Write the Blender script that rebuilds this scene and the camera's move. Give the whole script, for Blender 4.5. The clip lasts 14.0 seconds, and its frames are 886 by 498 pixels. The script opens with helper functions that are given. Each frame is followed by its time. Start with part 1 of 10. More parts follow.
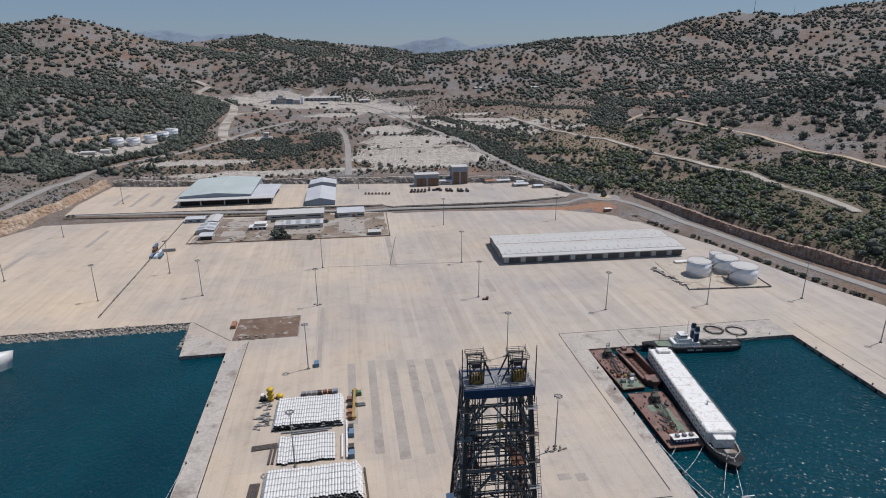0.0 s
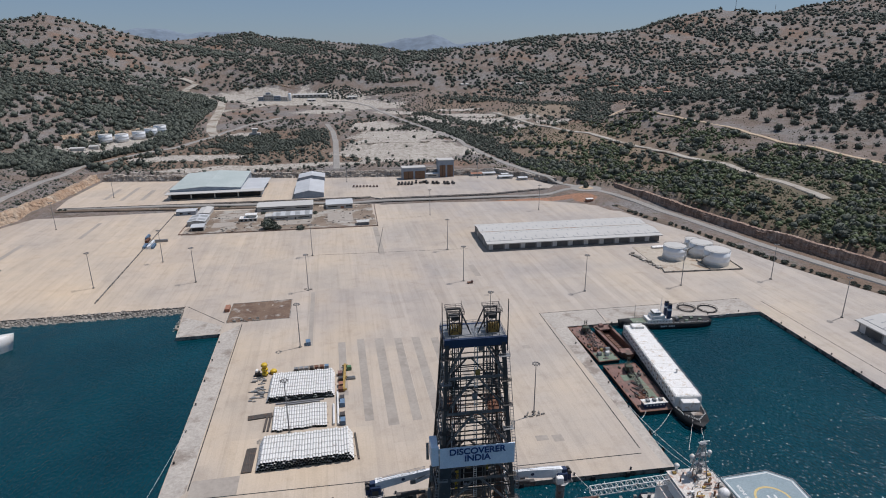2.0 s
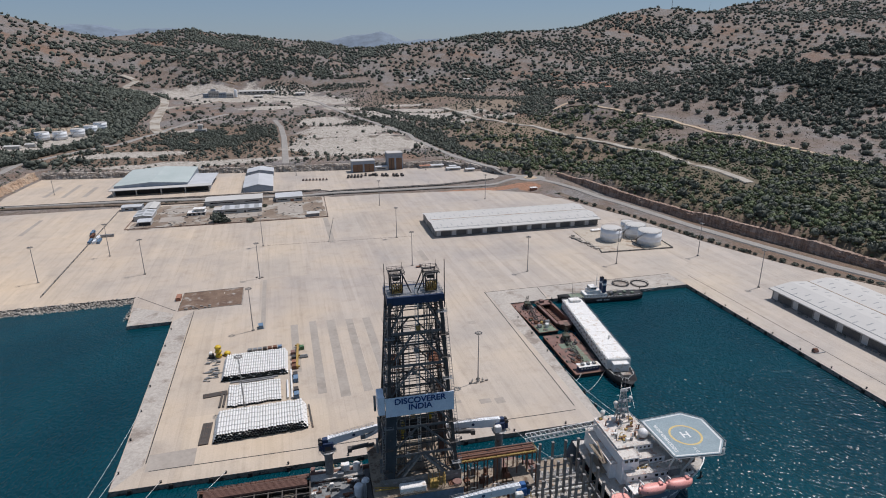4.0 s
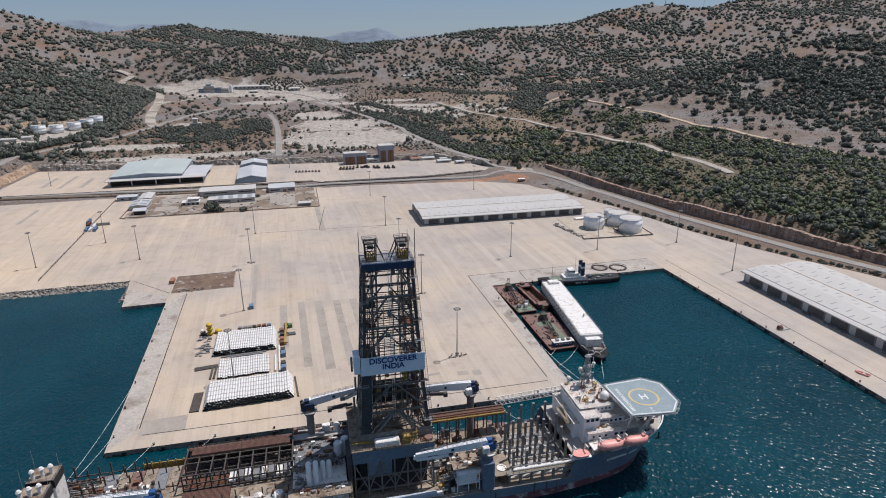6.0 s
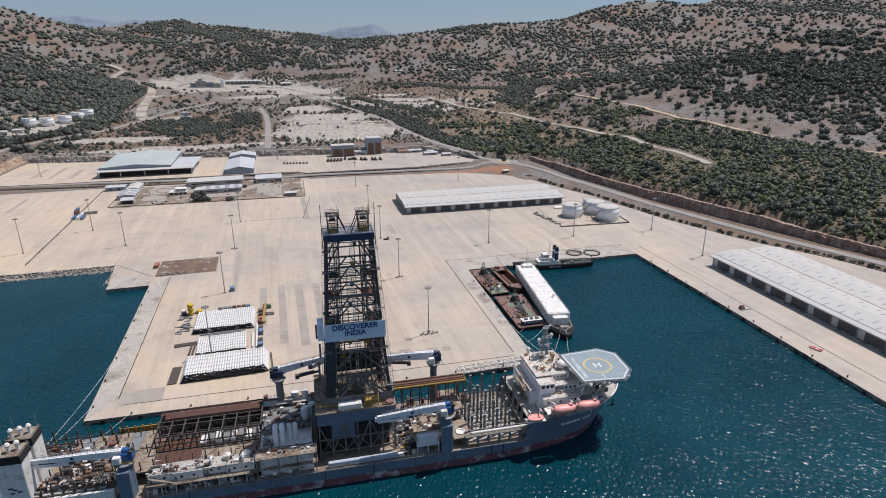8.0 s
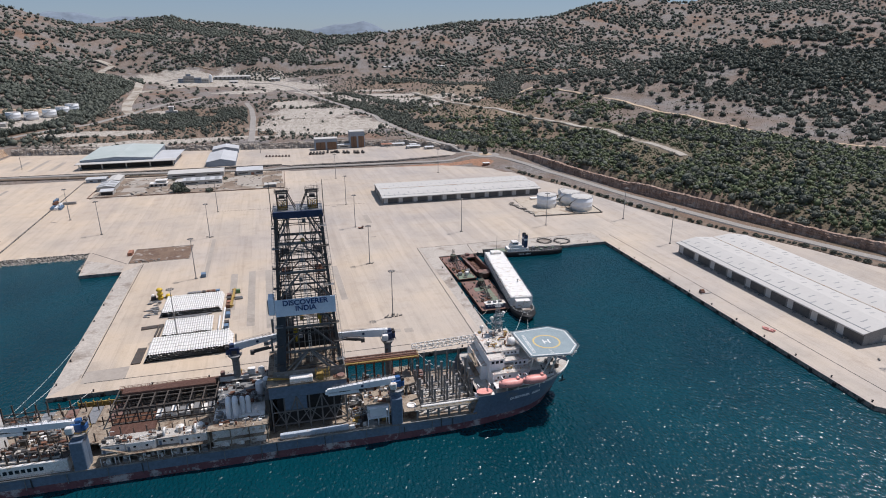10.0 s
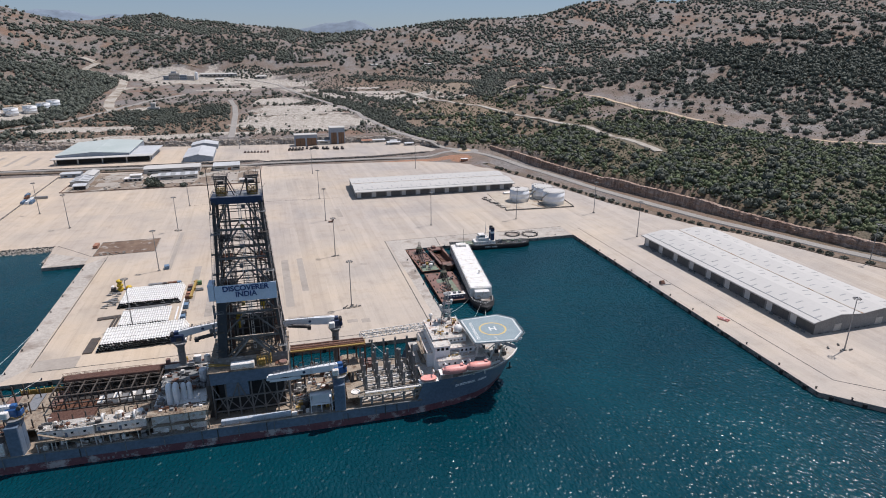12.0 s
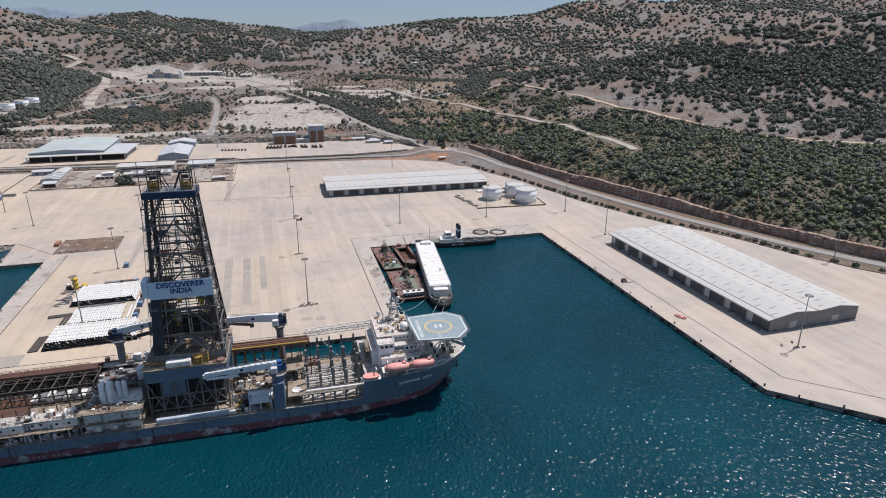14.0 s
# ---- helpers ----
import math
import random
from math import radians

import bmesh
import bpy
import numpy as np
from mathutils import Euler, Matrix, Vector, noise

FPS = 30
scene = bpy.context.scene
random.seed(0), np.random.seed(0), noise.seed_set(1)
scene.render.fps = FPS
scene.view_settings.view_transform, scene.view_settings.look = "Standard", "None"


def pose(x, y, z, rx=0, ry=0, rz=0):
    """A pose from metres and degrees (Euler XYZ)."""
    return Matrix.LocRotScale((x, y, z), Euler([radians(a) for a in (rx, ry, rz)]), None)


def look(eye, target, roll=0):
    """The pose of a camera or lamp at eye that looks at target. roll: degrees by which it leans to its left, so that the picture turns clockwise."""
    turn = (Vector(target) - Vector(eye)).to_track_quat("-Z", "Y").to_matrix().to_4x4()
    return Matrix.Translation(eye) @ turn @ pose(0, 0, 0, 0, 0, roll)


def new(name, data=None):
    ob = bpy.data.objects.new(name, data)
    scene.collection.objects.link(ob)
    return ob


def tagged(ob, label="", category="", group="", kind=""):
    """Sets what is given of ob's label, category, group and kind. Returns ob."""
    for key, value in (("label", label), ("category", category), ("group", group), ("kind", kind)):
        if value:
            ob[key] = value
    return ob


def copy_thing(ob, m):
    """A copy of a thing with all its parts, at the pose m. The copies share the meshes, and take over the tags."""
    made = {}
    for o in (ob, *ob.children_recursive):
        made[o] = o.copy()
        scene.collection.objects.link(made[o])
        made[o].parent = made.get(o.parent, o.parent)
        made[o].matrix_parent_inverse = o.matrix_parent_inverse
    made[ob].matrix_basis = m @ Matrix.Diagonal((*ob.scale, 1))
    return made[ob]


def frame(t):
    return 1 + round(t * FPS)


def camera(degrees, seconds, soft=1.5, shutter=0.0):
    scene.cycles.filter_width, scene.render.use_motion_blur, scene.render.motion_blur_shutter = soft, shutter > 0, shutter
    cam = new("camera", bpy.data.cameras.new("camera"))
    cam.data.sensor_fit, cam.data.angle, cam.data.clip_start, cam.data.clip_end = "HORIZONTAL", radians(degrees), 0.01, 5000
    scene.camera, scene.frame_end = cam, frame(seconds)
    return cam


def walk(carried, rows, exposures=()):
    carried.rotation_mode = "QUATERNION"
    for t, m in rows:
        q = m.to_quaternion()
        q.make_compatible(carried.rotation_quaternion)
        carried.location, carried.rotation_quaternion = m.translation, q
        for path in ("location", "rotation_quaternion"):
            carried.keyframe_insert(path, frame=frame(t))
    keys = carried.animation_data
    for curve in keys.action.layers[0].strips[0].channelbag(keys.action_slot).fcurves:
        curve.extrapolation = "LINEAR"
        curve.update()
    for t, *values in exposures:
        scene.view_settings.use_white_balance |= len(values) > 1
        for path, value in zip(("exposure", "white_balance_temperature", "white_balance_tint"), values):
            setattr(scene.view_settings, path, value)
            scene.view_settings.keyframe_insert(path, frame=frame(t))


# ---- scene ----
cam = camera(73.63, 14.0, soft=1.0)
PATH = [
    (0, look((82.97, -355.86, 180.04), (128.54, -74.67, 85.93), -0.36)),
    (0.5, look((82.75, -360.89, 179.25), (128.48, -79.80, 84.92), -0.41)),
    (1, look((82.38, -365.90, 178.09), (128.88, -84.97, 83.67), -0.43)),
    (1.5, look((82.07, -371.05, 177.03), (129.76, -90.38, 82.43), -0.50)),
    (2, look((81.82, -376.20, 176.03), (132.97, -96.22, 81.20), -0.48)),
    (2.5, look((81.69, -381.41, 175.08), (139.52, -102.83, 79.96), -0.48)),
    (3, look((81.73, -386.65, 173.86), (149.21, -110.33, 78.49), -0.45)),
    (3.2, look((81.74, -388.74, 173.37), (152.25, -113.21, 77.91), -0.48)),
    (4.2, look((82.35, -399.17, 171.40), (156.15, -124.72, 75.32), -0.44)),
    (5.5, look((85.11, -412.23, 168.85), (159.61, -138.29, 71.88), -0.39)),
    (6, look((86.56, -417.04, 167.73), (161.49, -143.32, 70.45), -0.38)),
    (6.5, look((88.39, -421.89, 166.61), (163.75, -148.44, 68.91), -0.38)),
    (7, look((90.56, -426.42, 165.27), (166.41, -153.18, 67.35), -0.37)),
    (7.5, look((93.31, -430.80, 163.98), (169.50, -157.77, 65.75), -0.34)),
    (8, look((96.47, -435.04, 162.65), (173.09, -162.22, 64.16), -0.27)),
    (10.5, look((116.73, -451.82, 155.44), (196.31, -180.19, 56.03), -0.14)),
    (11, look((121.64, -454.11, 154.07), (201.96, -182.67, 54.70), -0.10)),
    (11.5, look((126.78, -455.93, 152.90), (207.82, -184.68, 53.60), -0.06)),
    (12, look((132.11, -457.80, 151.94), (213.70, -186.76, 52.54), 0.01)),
    (12.5, look((137.40, -459.08, 151.07), (219.74, -188.31, 51.57), 0.05)),
    (13, look((142.87, -460.44, 150.48), (225.81, -189.80, 51.09), 0.08)),
    (13.5, look((148.37, -461.20, 150.20), (231.97, -190.85, 50.57), 0.13)),
    (14, look((153.89, -462.07, 149.66), (238.19, -191.90, 50.15), 0.20)),
]
walk(cam, PATH, [(0, -0.33, 6050, 10), (3, -0.28, 6120, 10), (7, -0.12, 6250, 12), (14, -0.01, 6220, 12)])

# ---- light ----
SUN_DIR = Vector((0.402, 0.125, 0.907)).normalized()
world = bpy.data.worlds.new("sky")
scene.world = world
world.use_nodes = True
wn = world.node_tree
sky = wn.nodes.new("ShaderNodeTexSky")
sky.sky_type, sky.sun_disc = "NISHITA", False
sky.sun_elevation = radians(65)
sky.sun_rotation = math.atan2(SUN_DIR.x, SUN_DIR.y)
sky.altitude, sky.air_density, sky.dust_density, sky.ozone_density = 300, 1.0, 0.25, 5.0
wn.nodes["Background"].inputs[1].default_value = 0.11
haze = wn.nodes.new("ShaderNodeMix")
haze.data_type, haze.blend_type = "RGBA", "MIX"
haze.inputs[0].default_value, haze.inputs[7].default_value = 0.7, (1.95, 2.55, 3.5, 1)
wn.links.new(sky.outputs[0], haze.inputs[6])
wn.links.new(haze.outputs[2], wn.nodes["Background"].inputs[0])
sun = new("sun", bpy.data.lights.new("sun", "SUN"))
sun.data.energy, sun.data.angle, sun.data.color = 4.6, radians(0.53), (1.0, 0.925, 0.875)
sun.matrix_world = look(SUN_DIR * 500, (0, 0, 0))

# ---- materials ----
def node_mat(name):
    m = bpy.data.materials.new(name)
    m.use_nodes = True
    t = m.node_tree
    return m, t, t.nodes["Principled BSDF"]


def link_noise(t, vec, scale, detail=4, rough=0.6):
    n = t.nodes.new("ShaderNodeTexNoise")
    n.inputs["Scale"].default_value, n.inputs["Detail"].default_value, n.inputs["Roughness"].default_value = scale, detail, rough
    t.links.new(vec, n.inputs["Vector"])
    return n.outputs["Fac"]


def ramp(t, fac, stops):
    r = t.nodes.new("ShaderNodeValToRGB")
    el = r.color_ramp.elements
    while len(el) < len(stops):
        el.new(0.5)
    for e, (pos, c) in zip(el, stops):
        e.position, e.color = pos, (*c, 1) if len(c) == 3 else c
    t.links.new(fac, r.inputs[0])
    return r.outputs[0]


def mix(t, fac, a, b, mode="MIX"):
    n = t.nodes.new("ShaderNodeMix")
    n.data_type, n.blend_type = "RGBA", mode
    for sock, v in ((n.inputs[0], fac), (n.inputs[6], a), (n.inputs[7], b)):
        if isinstance(v, (int, float)):
            sock.default_value = v
        elif isinstance(v, tuple):
            sock.default_value = (*v, 1)
        else:
            t.links.new(v, sock)
    return n.outputs[2]


def maths(t, op, a, b=0.0):
    n = t.nodes.new("ShaderNodeMath")
    n.operation = op
    for sock, v in ((n.inputs[0], a), (n.inputs[1], b)):
        if isinstance(v, (int, float)):
            sock.default_value = v
        else:
            t.links.new(v, sock)
    return n.outputs[0]


def bumped(t, bsdf, height, strength, distance):
    b = t.nodes.new("ShaderNodeBump")
    b.inputs["Strength"].default_value, b.inputs["Distance"].default_value = strength, distance
    t.links.new(height, b.inputs["Height"])
    t.links.new(b.outputs[0], bsdf.inputs["Normal"])


def surface(name, c1, c2, scale=0.4, fine=4.0, rough=0.7, metal=0.0, bump=0.0, stain=None, stain_scale=0.25, stain_at=0.62, island=0.0, grainy=1.0):
    """A weathered surface: two tones mottled at one scale, grain at a finer one, stains with ragged edges."""
    m, t, b = node_mat(name)
    tc = t.nodes.new("ShaderNodeTexCoord")
    info = t.nodes.new("ShaderNodeObjectInfo")
    shift = t.nodes.new("ShaderNodeVectorMath")
    shift.operation = "MULTIPLY_ADD"
    t.links.new(info.outputs["Random"], shift.inputs[0])
    shift.inputs[1].default_value = (37.0, 51.0, 23.0)
    t.links.new(tc.outputs["Object"], shift.inputs[2])
    v = shift.outputs[0]
    col = ramp(t, link_noise(t, v, scale), [(0.3, c1), (0.7, c2)])
    grain = ramp(t, link_noise(t, v, fine, 5), [(0.25, (0.72, 0.72, 0.72)), (0.75, (1.18, 1.18, 1.18))])
    col = mix(t, grainy, col, grain, "MULTIPLY")
    if stain:
        f = ramp(t, link_noise(t, v, stain_scale, 6, 0.7), [(stain_at - 0.05, (0, 0, 0)), (stain_at + 0.05, (1, 1, 1))])
        col = mix(t, f, col, stain)
    if island:
        g = t.nodes.new("ShaderNodeNewGeometry")
        tone = maths(t, "MULTIPLY_ADD", g.outputs["Random Per Island"], island)
        t.nodes[-1].inputs[2].default_value = 1 - island / 2
        c = t.nodes.new("ShaderNodeCombineColor")
        for k in range(3):
            t.links.new(tone, c.inputs[k])
        col = mix(t, 1.0, col, c.outputs[0], "MULTIPLY")
    t.links.new(col, b.inputs["Base Color"])
    b.inputs["Roughness"].default_value, b.inputs["Metallic"].default_value = rough, metal
    if bump:
        bumped(t, b, link_noise(t, v, fine, 6), 0.6, bump)
    return m


def concrete_apron():
    """Cast lanes of concrete, each with its own tone, with joints, tyre-worn bands and stains."""
    m, t, b = node_mat("apron_concrete")
    tc = t.nodes.new("ShaderNodeTexCoord")
    v = tc.outputs["Object"]
    sep = t.nodes.new("ShaderNodeSeparateXYZ")
    t.links.new(v, sep.inputs[0])
    x, y = sep.outputs[0], sep.outputs[1]
    lx, ly = maths(t, "DIVIDE", x, 5.6), maths(t, "DIVIDE", y, 46.0)
    fx, fy = maths(t, "FLOOR", lx), maths(t, "FLOOR", ly)
    cell = t.nodes.new("ShaderNodeCombineXYZ")
    t.links.new(fx, cell.inputs[0]), t.links.new(fy, cell.inputs[1])
    wn1 = t.nodes.new("ShaderNodeTexWhiteNoise")
    t.links.new(cell.outputs[0], wn1.inputs["Vector"])
    lane = t.nodes.new("ShaderNodeCombineXYZ")
    t.links.new(fx, lane.inputs[0])
    wn2 = t.nodes.new("ShaderNodeTexWhiteNoise")
    t.links.new(lane.outputs[0], wn2.inputs["Vector"])
    tone = maths(t, "ADD", maths(t, "MULTIPLY", wn1.outputs["Value"], 0.5), maths(t, "MULTIPLY", wn2.outputs["Value"], 0.5))
    amp = link_noise(t, v, 0.006, 2)
    col = ramp(t, tone, [(0.1, (0.446, 0.386, 0.326)), (0.9, (0.500, 0.434, 0.368))])
    big = ramp(t, link_noise(t, v, 0.0045, 3), [(0.38, (0.93, 0.93, 0.94)), (0.60, (1.06, 1.03, 0.97))])
    col = mix(t, 1.0, col, big, "MULTIPLY")
    bay = t.nodes.new("ShaderNodeCombineXYZ")
    t.links.new(maths(t, "FLOOR", maths(t, "DIVIDE", maths(t, "ADD", x, 9.0), 33.6)), bay.inputs[0])
    t.links.new(maths(t, "FLOOR", maths(t, "DIVIDE", maths(t, "ADD", y, 30.0), 92.0)), bay.inputs[1])
    wn3 = t.nodes.new("ShaderNodeTexWhiteNoise")
    t.links.new(bay.outputs[0], wn3.inputs["Vector"])
    col = mix(t, 1.0, col, ramp(t, wn3.outputs["Value"], [(0.0, (0.945, 0.94, 0.94)), (0.5, (1, 1, 1)), (1.0, (1.045, 1.035, 1.01))]), "MULTIPLY")
    # the western yard was cast in a yellower mix than the eastern quay
    side = ramp(t, maths(t, "MULTIPLY_ADD", x, 0.0016), [(0.2, (1.03, 1.0, 0.95)), (0.75, (0.90, 0.92, 0.95))])
    t.nodes[-2].inputs[2].default_value = 0.35
    col = mix(t, 1.0, col, side, "MULTIPLY")
    # greyer where traffic has polished it, yellower where dust lies
    worn = ramp(t, link_noise(t, v, 0.017, 6, 0.62), [(0.36, (0.86, 0.885, 0.92)), (0.5, (1, 1, 1)), (0.66, (1.05, 1.015, 0.955))])
    col = mix(t, 0.85, col, worn, "MULTIPLY")
    # long wheel bands that follow the lanes
    st = t.nodes.new("ShaderNodeVectorMath")
    st.operation = "MULTIPLY"
    t.links.new(v, st.inputs[0])
    st.inputs[1].default_value = (0.35, 0.014, 1)
    bands = ramp(t, link_noise(t, st.outputs[0], 1.0, 4, 0.65), [(0.36, (0.80, 0.79, 0.78)), (0.5, (1, 1, 1)), (0.72, (1.06, 1.05, 1.04))])
    col = mix(t, 0.4, col, bands, "MULTIPLY")
    blot = ramp(t, link_noise(t, v, 0.09, 7, 0.72), [(0.3, (0.82, 0.80, 0.78)), (0.48, (1, 1, 1)), (0.75, (1.05, 1.05, 1.04))])
    col = mix(t, 0.8, col, blot, "MULTIPLY")
    grit = ramp(t, link_noise(t, v, 1.3, 6, 0.7), [(0.25, (0.86, 0.86, 0.86)), (0.75, (1.1, 1.1, 1.1))])
    col = mix(t, 1.0, col, grit, "MULTIPLY")
    drip = ramp(t, link_noise(t, v, 0.045, 8, 0.8), [(0.635, (0, 0, 0)), (0.70, (1, 1, 1))])
    col = mix(t, maths(t, "MULTIPLY", drip, 0.35), col, (0.17, 0.145, 0.12))
    # joints
    jx = maths(t, "LESS_THAN", maths(t, "FRACT", lx), 0.035)
    jy = maths(t, "LESS_THAN", maths(t, "FRACT", maths(t, "DIVIDE", y, 23.0)), 0.008)
    j = maths(t, "MULTIPLY", maths(t, "MAXIMUM", jx, jy), 0.11)
    col = mix(t, j, col, (0.13, 0.115, 0.10))
    t.links.new(col, b.inputs["Base Color"])
    b.inputs["Roughness"].default_value = 0.85
    bumped(t, b, link_noise(t, v, 2.0, 6), 0.3, 0.03)
    return m


def sea_water():
    m, t, b = node_mat("sea_water")
    tc = t.nodes.new("ShaderNodeTexCoord")
    v = tc.outputs["Object"]
    b.inputs["IOR"].default_value, b.inputs["Roughness"].default_value = 1.33, 0.19
    deep = ramp(t, link_noise(t, v, 0.012, 3), [(0.3, (0.0006, 0.027, 0.039)), (0.7, (0.0012, 0.043, 0.058))])
    t.links.new(deep, b.inputs["Base Color"])
    st = t.nodes.new("ShaderNodeMapping")
    st.inputs["Rotation"].default_value = (0, 0, 0.5)
    st.inputs["Scale"].default_value = (1.0, 0.6, 1.0)
    t.links.new(v, st.inputs[0])
    h1 = link_noise(t, st.outputs[0], 0.8, 1.5, 0.5)
    h2 = link_noise(t, st.outputs[0], 0.10, 3, 0.6)
    h = maths(t, "ADD", maths(t, "MULTIPLY", h1, 1.1), maths(t, "MULTIPLY", h2, 1.8))
    bumped(t, b, h, 1.0, 0.72)
    return m


CLEARINGS = [(208, 620, 125, 85), (200, 730, 90, 70), (175, 870, 60, 70), (400, 900, 70, 40), (390, 985, 90, 30), (-110, 1370, 130, 60), (20, 1320, 190, 95), (190, 1210, 90, 80), (150, 1260, 60, 60), (60, 1110, 70, 40), (320, 925, 60, 34), (240, 1060, 60, 40), (470, 880, 60, 40), (440, 800, 50, 26), (385, 1090, 70, 22), (300, 975, 60, 24), (530, 800, 40, 30), (-275, 770, 55, 70), (-320, 690, 60, 30), (-150, 620, 90, 22), (-80, 818, 36, 26), (-20, 545, 200, 18)]


def dry_ground():
    """Limestone hillside: grey stone, ochre earth and dry grass in patches."""
    m, t, b = node_mat("dry_ground")
    tc = t.nodes.new("ShaderNodeTexCoord")
    v = tc.outputs["Object"]
    earth = ramp(t, link_noise(t, v, 0.035, 6, 0.65), [(0.3, (0.142, 0.103, 0.082)), (0.5, (0.200, 0.155, 0.130)), (0.72, (0.262, 0.216, 0.188))])
    # stone tones cooled a little to imitate haze over the hills
    stone = ramp(t, link_noise(t, v, 0.22, 6, 0.7), [(0.35, (0.160, 0.146, 0.141)), (0.65, (0.275, 0.257, 0.250))])
    where = ramp(t, link_noise(t, v, 0.011, 7, 0.68), [(0.46, (0, 0, 0)), (0.60, (1, 1, 1))])
    col = mix(t, where, earth, stone)
    red = ramp(t, link_noise(t, v, 0.006, 5, 0.6), [(0.57, (0, 0, 0)), (0.66, (1, 1, 1))])
    col = mix(t, maths(t, "MULTIPLY", red, 0.55), col, (0.235, 0.120, 0.066))
    # a strip of red earth below the yard road
    for cx, cy, rx, ry, hue, most in ((325, 312, 78, 10, (0.36, 0.19, 0.12), 1.0), (386, 300, 16, 14, (0.34, 0.18, 0.11), 1.0), (-60, 640, 300, 120, (0.20, 0.133, 0.09), 0.8), (-60, 790, 170, 120, (0.18, 0.122, 0.084), 0.8), (520, 60, 60, 420, (0.185, 0.122, 0.085), 0.85), (560, 200, 95, 190, (0.142, 0.118, 0.072), 0.8), (640, -50, 120, 210, (0.142, 0.118, 0.072), 0.8), (480, 560, 140, 300, (0.215, 0.155, 0.108), 0.75), (500, 560, 70, 180, (0.27, 0.20, 0.135), 0.7), (560, 960, 130, 130, (0.275, 0.21, 0.145), 0.8), (430, 1150, 120, 60, (0.29, 0.215, 0.155), 0.85), (450, 1150, 230, 150, (0.195, 0.138, 0.104), 0.8), (820, 1090, 200, 110, (0.27, 0.19, 0.145), 0.8)):
        mp = t.nodes.new("ShaderNodeVectorMath")
        mp.operation = "MULTIPLY_ADD"
        t.links.new(v, mp.inputs[0])
        mp.inputs[1].default_value, mp.inputs[2].default_value = (1 / rx, 1 / ry, 0), (-cx / rx, -cy / ry, 0)
        ln = t.nodes.new("ShaderNodeVectorMath")
        ln.operation = "LENGTH"
        t.links.new(mp.outputs[0], ln.inputs[0])
        soft = maths(t, "ADD", ln.outputs["Value"], maths(t, "MULTIPLY", maths(t, "SUBTRACT", link_noise(t, v, 0.03, 6, 0.7), 0.5), 0.9 if most < 1 else 0.0))
        f = ramp(t, soft, [(0.7 if most < 1 else 0.85, (most, most, most)), (1.0, (0, 0, 0))])
        col = mix(t, f, col, hue)
    # quarried and graded clearings of pale stone, with ragged edges
    edge = maths(t, "MULTIPLY", maths(t, "SUBTRACT", link_noise(t, v, 0.018, 7, 0.7), 0.5), 2.2)
    pale = None
    for cx, cy, rx, ry in CLEARINGS:
        mp = t.nodes.new("ShaderNodeVectorMath")
        mp.operation = "MULTIPLY_ADD"
        t.links.new(v, mp.inputs[0])
        mp.inputs[1].default_value, mp.inputs[2].default_value = (1 / rx, 1 / ry, 0), (-cx / rx, -cy / ry, 0)
        ln = t.nodes.new("ShaderNodeVectorMath")
        ln.operation = "LENGTH"
        t.links.new(mp.outputs[0], ln.inputs[0])
        one = maths(t, "SUBTRACT", 1.0, ln.outputs["Value"])
        pale = one if pale is None else maths(t, "MAXIMUM", pale, one)
    where2 = ramp(t, maths(t, "ADD", pale, edge), [(0.0, (0, 0, 0)), (0.14, (1, 1, 1))])
    chalk = ramp(t, link_noise(t, v, 0.16, 6, 0.7), [(0.3, (0.33, 0.295, 0.255)), (0.7, (0.58, 0.54, 0.485))])
    col = mix(t, where2, col, chalk)
    weeds = ramp(t, link_noise(t, v, 0.12, 7, 0.75), [(0.52, (0, 0, 0)), (0.62, (1, 1, 1))])
    col = mix(t, maths(t, "MULTIPLY", weeds, 0.55), col, (0.072, 0.072, 0.038))
    tufts = ramp(t, link_noise(t, v, 0.42, 5, 0.7), [(0.5, (0, 0, 0)), (0.58, (1, 1, 1))])
    col = mix(t, maths(t, "MULTIPLY", tufts, 0.45), col, (0.098, 0.078, 0.048))
    grain = ramp(t, link_noise(t, v, 0.9, 6, 0.75), [(0.28, (0.45, 0.44, 0.43)), (0.72, (1.4, 1.38, 1.35))])
    col = mix(t, 1.0, col, grain, "MULTIPLY")
    t.links.new(col, b.inputs["Base Color"])
    b.inputs["Roughness"].default_value = 0.95
    bumped(t, b, link_noise(t, v, 0.5, 7, 0.7), 0.8, 0.6)
    return m


def jointed_rock(name, dark, mid, pale, seam):
    """Blasted rock: upright streaks and joints over blotches of two tones."""
    m, t, b = node_mat(name)
    v = t.nodes.new("ShaderNodeTexCoord").outputs["Object"]
    st = t.nodes.new("ShaderNodeMapping")
    st.inputs["Scale"].default_value = (1.0, 1.0, 0.16)
    t.links.new(v, st.inputs[0])
    col = ramp(t, link_noise(t, v, 0.07, 6, 0.7), [(0.3, dark), (0.5, mid), (0.7, pale)])
    streak = ramp(t, link_noise(t, st.outputs[0], 0.3, 6, 0.75), [(0.34, (0.42, 0.39, 0.37)), (0.5, (1, 1, 1)), (0.66, (1.4, 1.36, 1.3))])
    col = mix(t, 0.9, col, streak, "MULTIPLY")
    crack = ramp(t, link_noise(t, st.outputs[0], 1.1, 6, 0.75), [(0.38, (1, 1, 1)), (0.43, (0, 0, 0))])
    col = mix(t, maths(t, "MULTIPLY", crack, 0.6), col, seam)
    t.links.new(col, b.inputs["Base Color"])
    b.inputs["Roughness"].default_value = 0.95
    bumped(t, b, link_noise(t, st.outputs[0], 0.8, 6, 0.7), 0.9, 0.8)
    return m


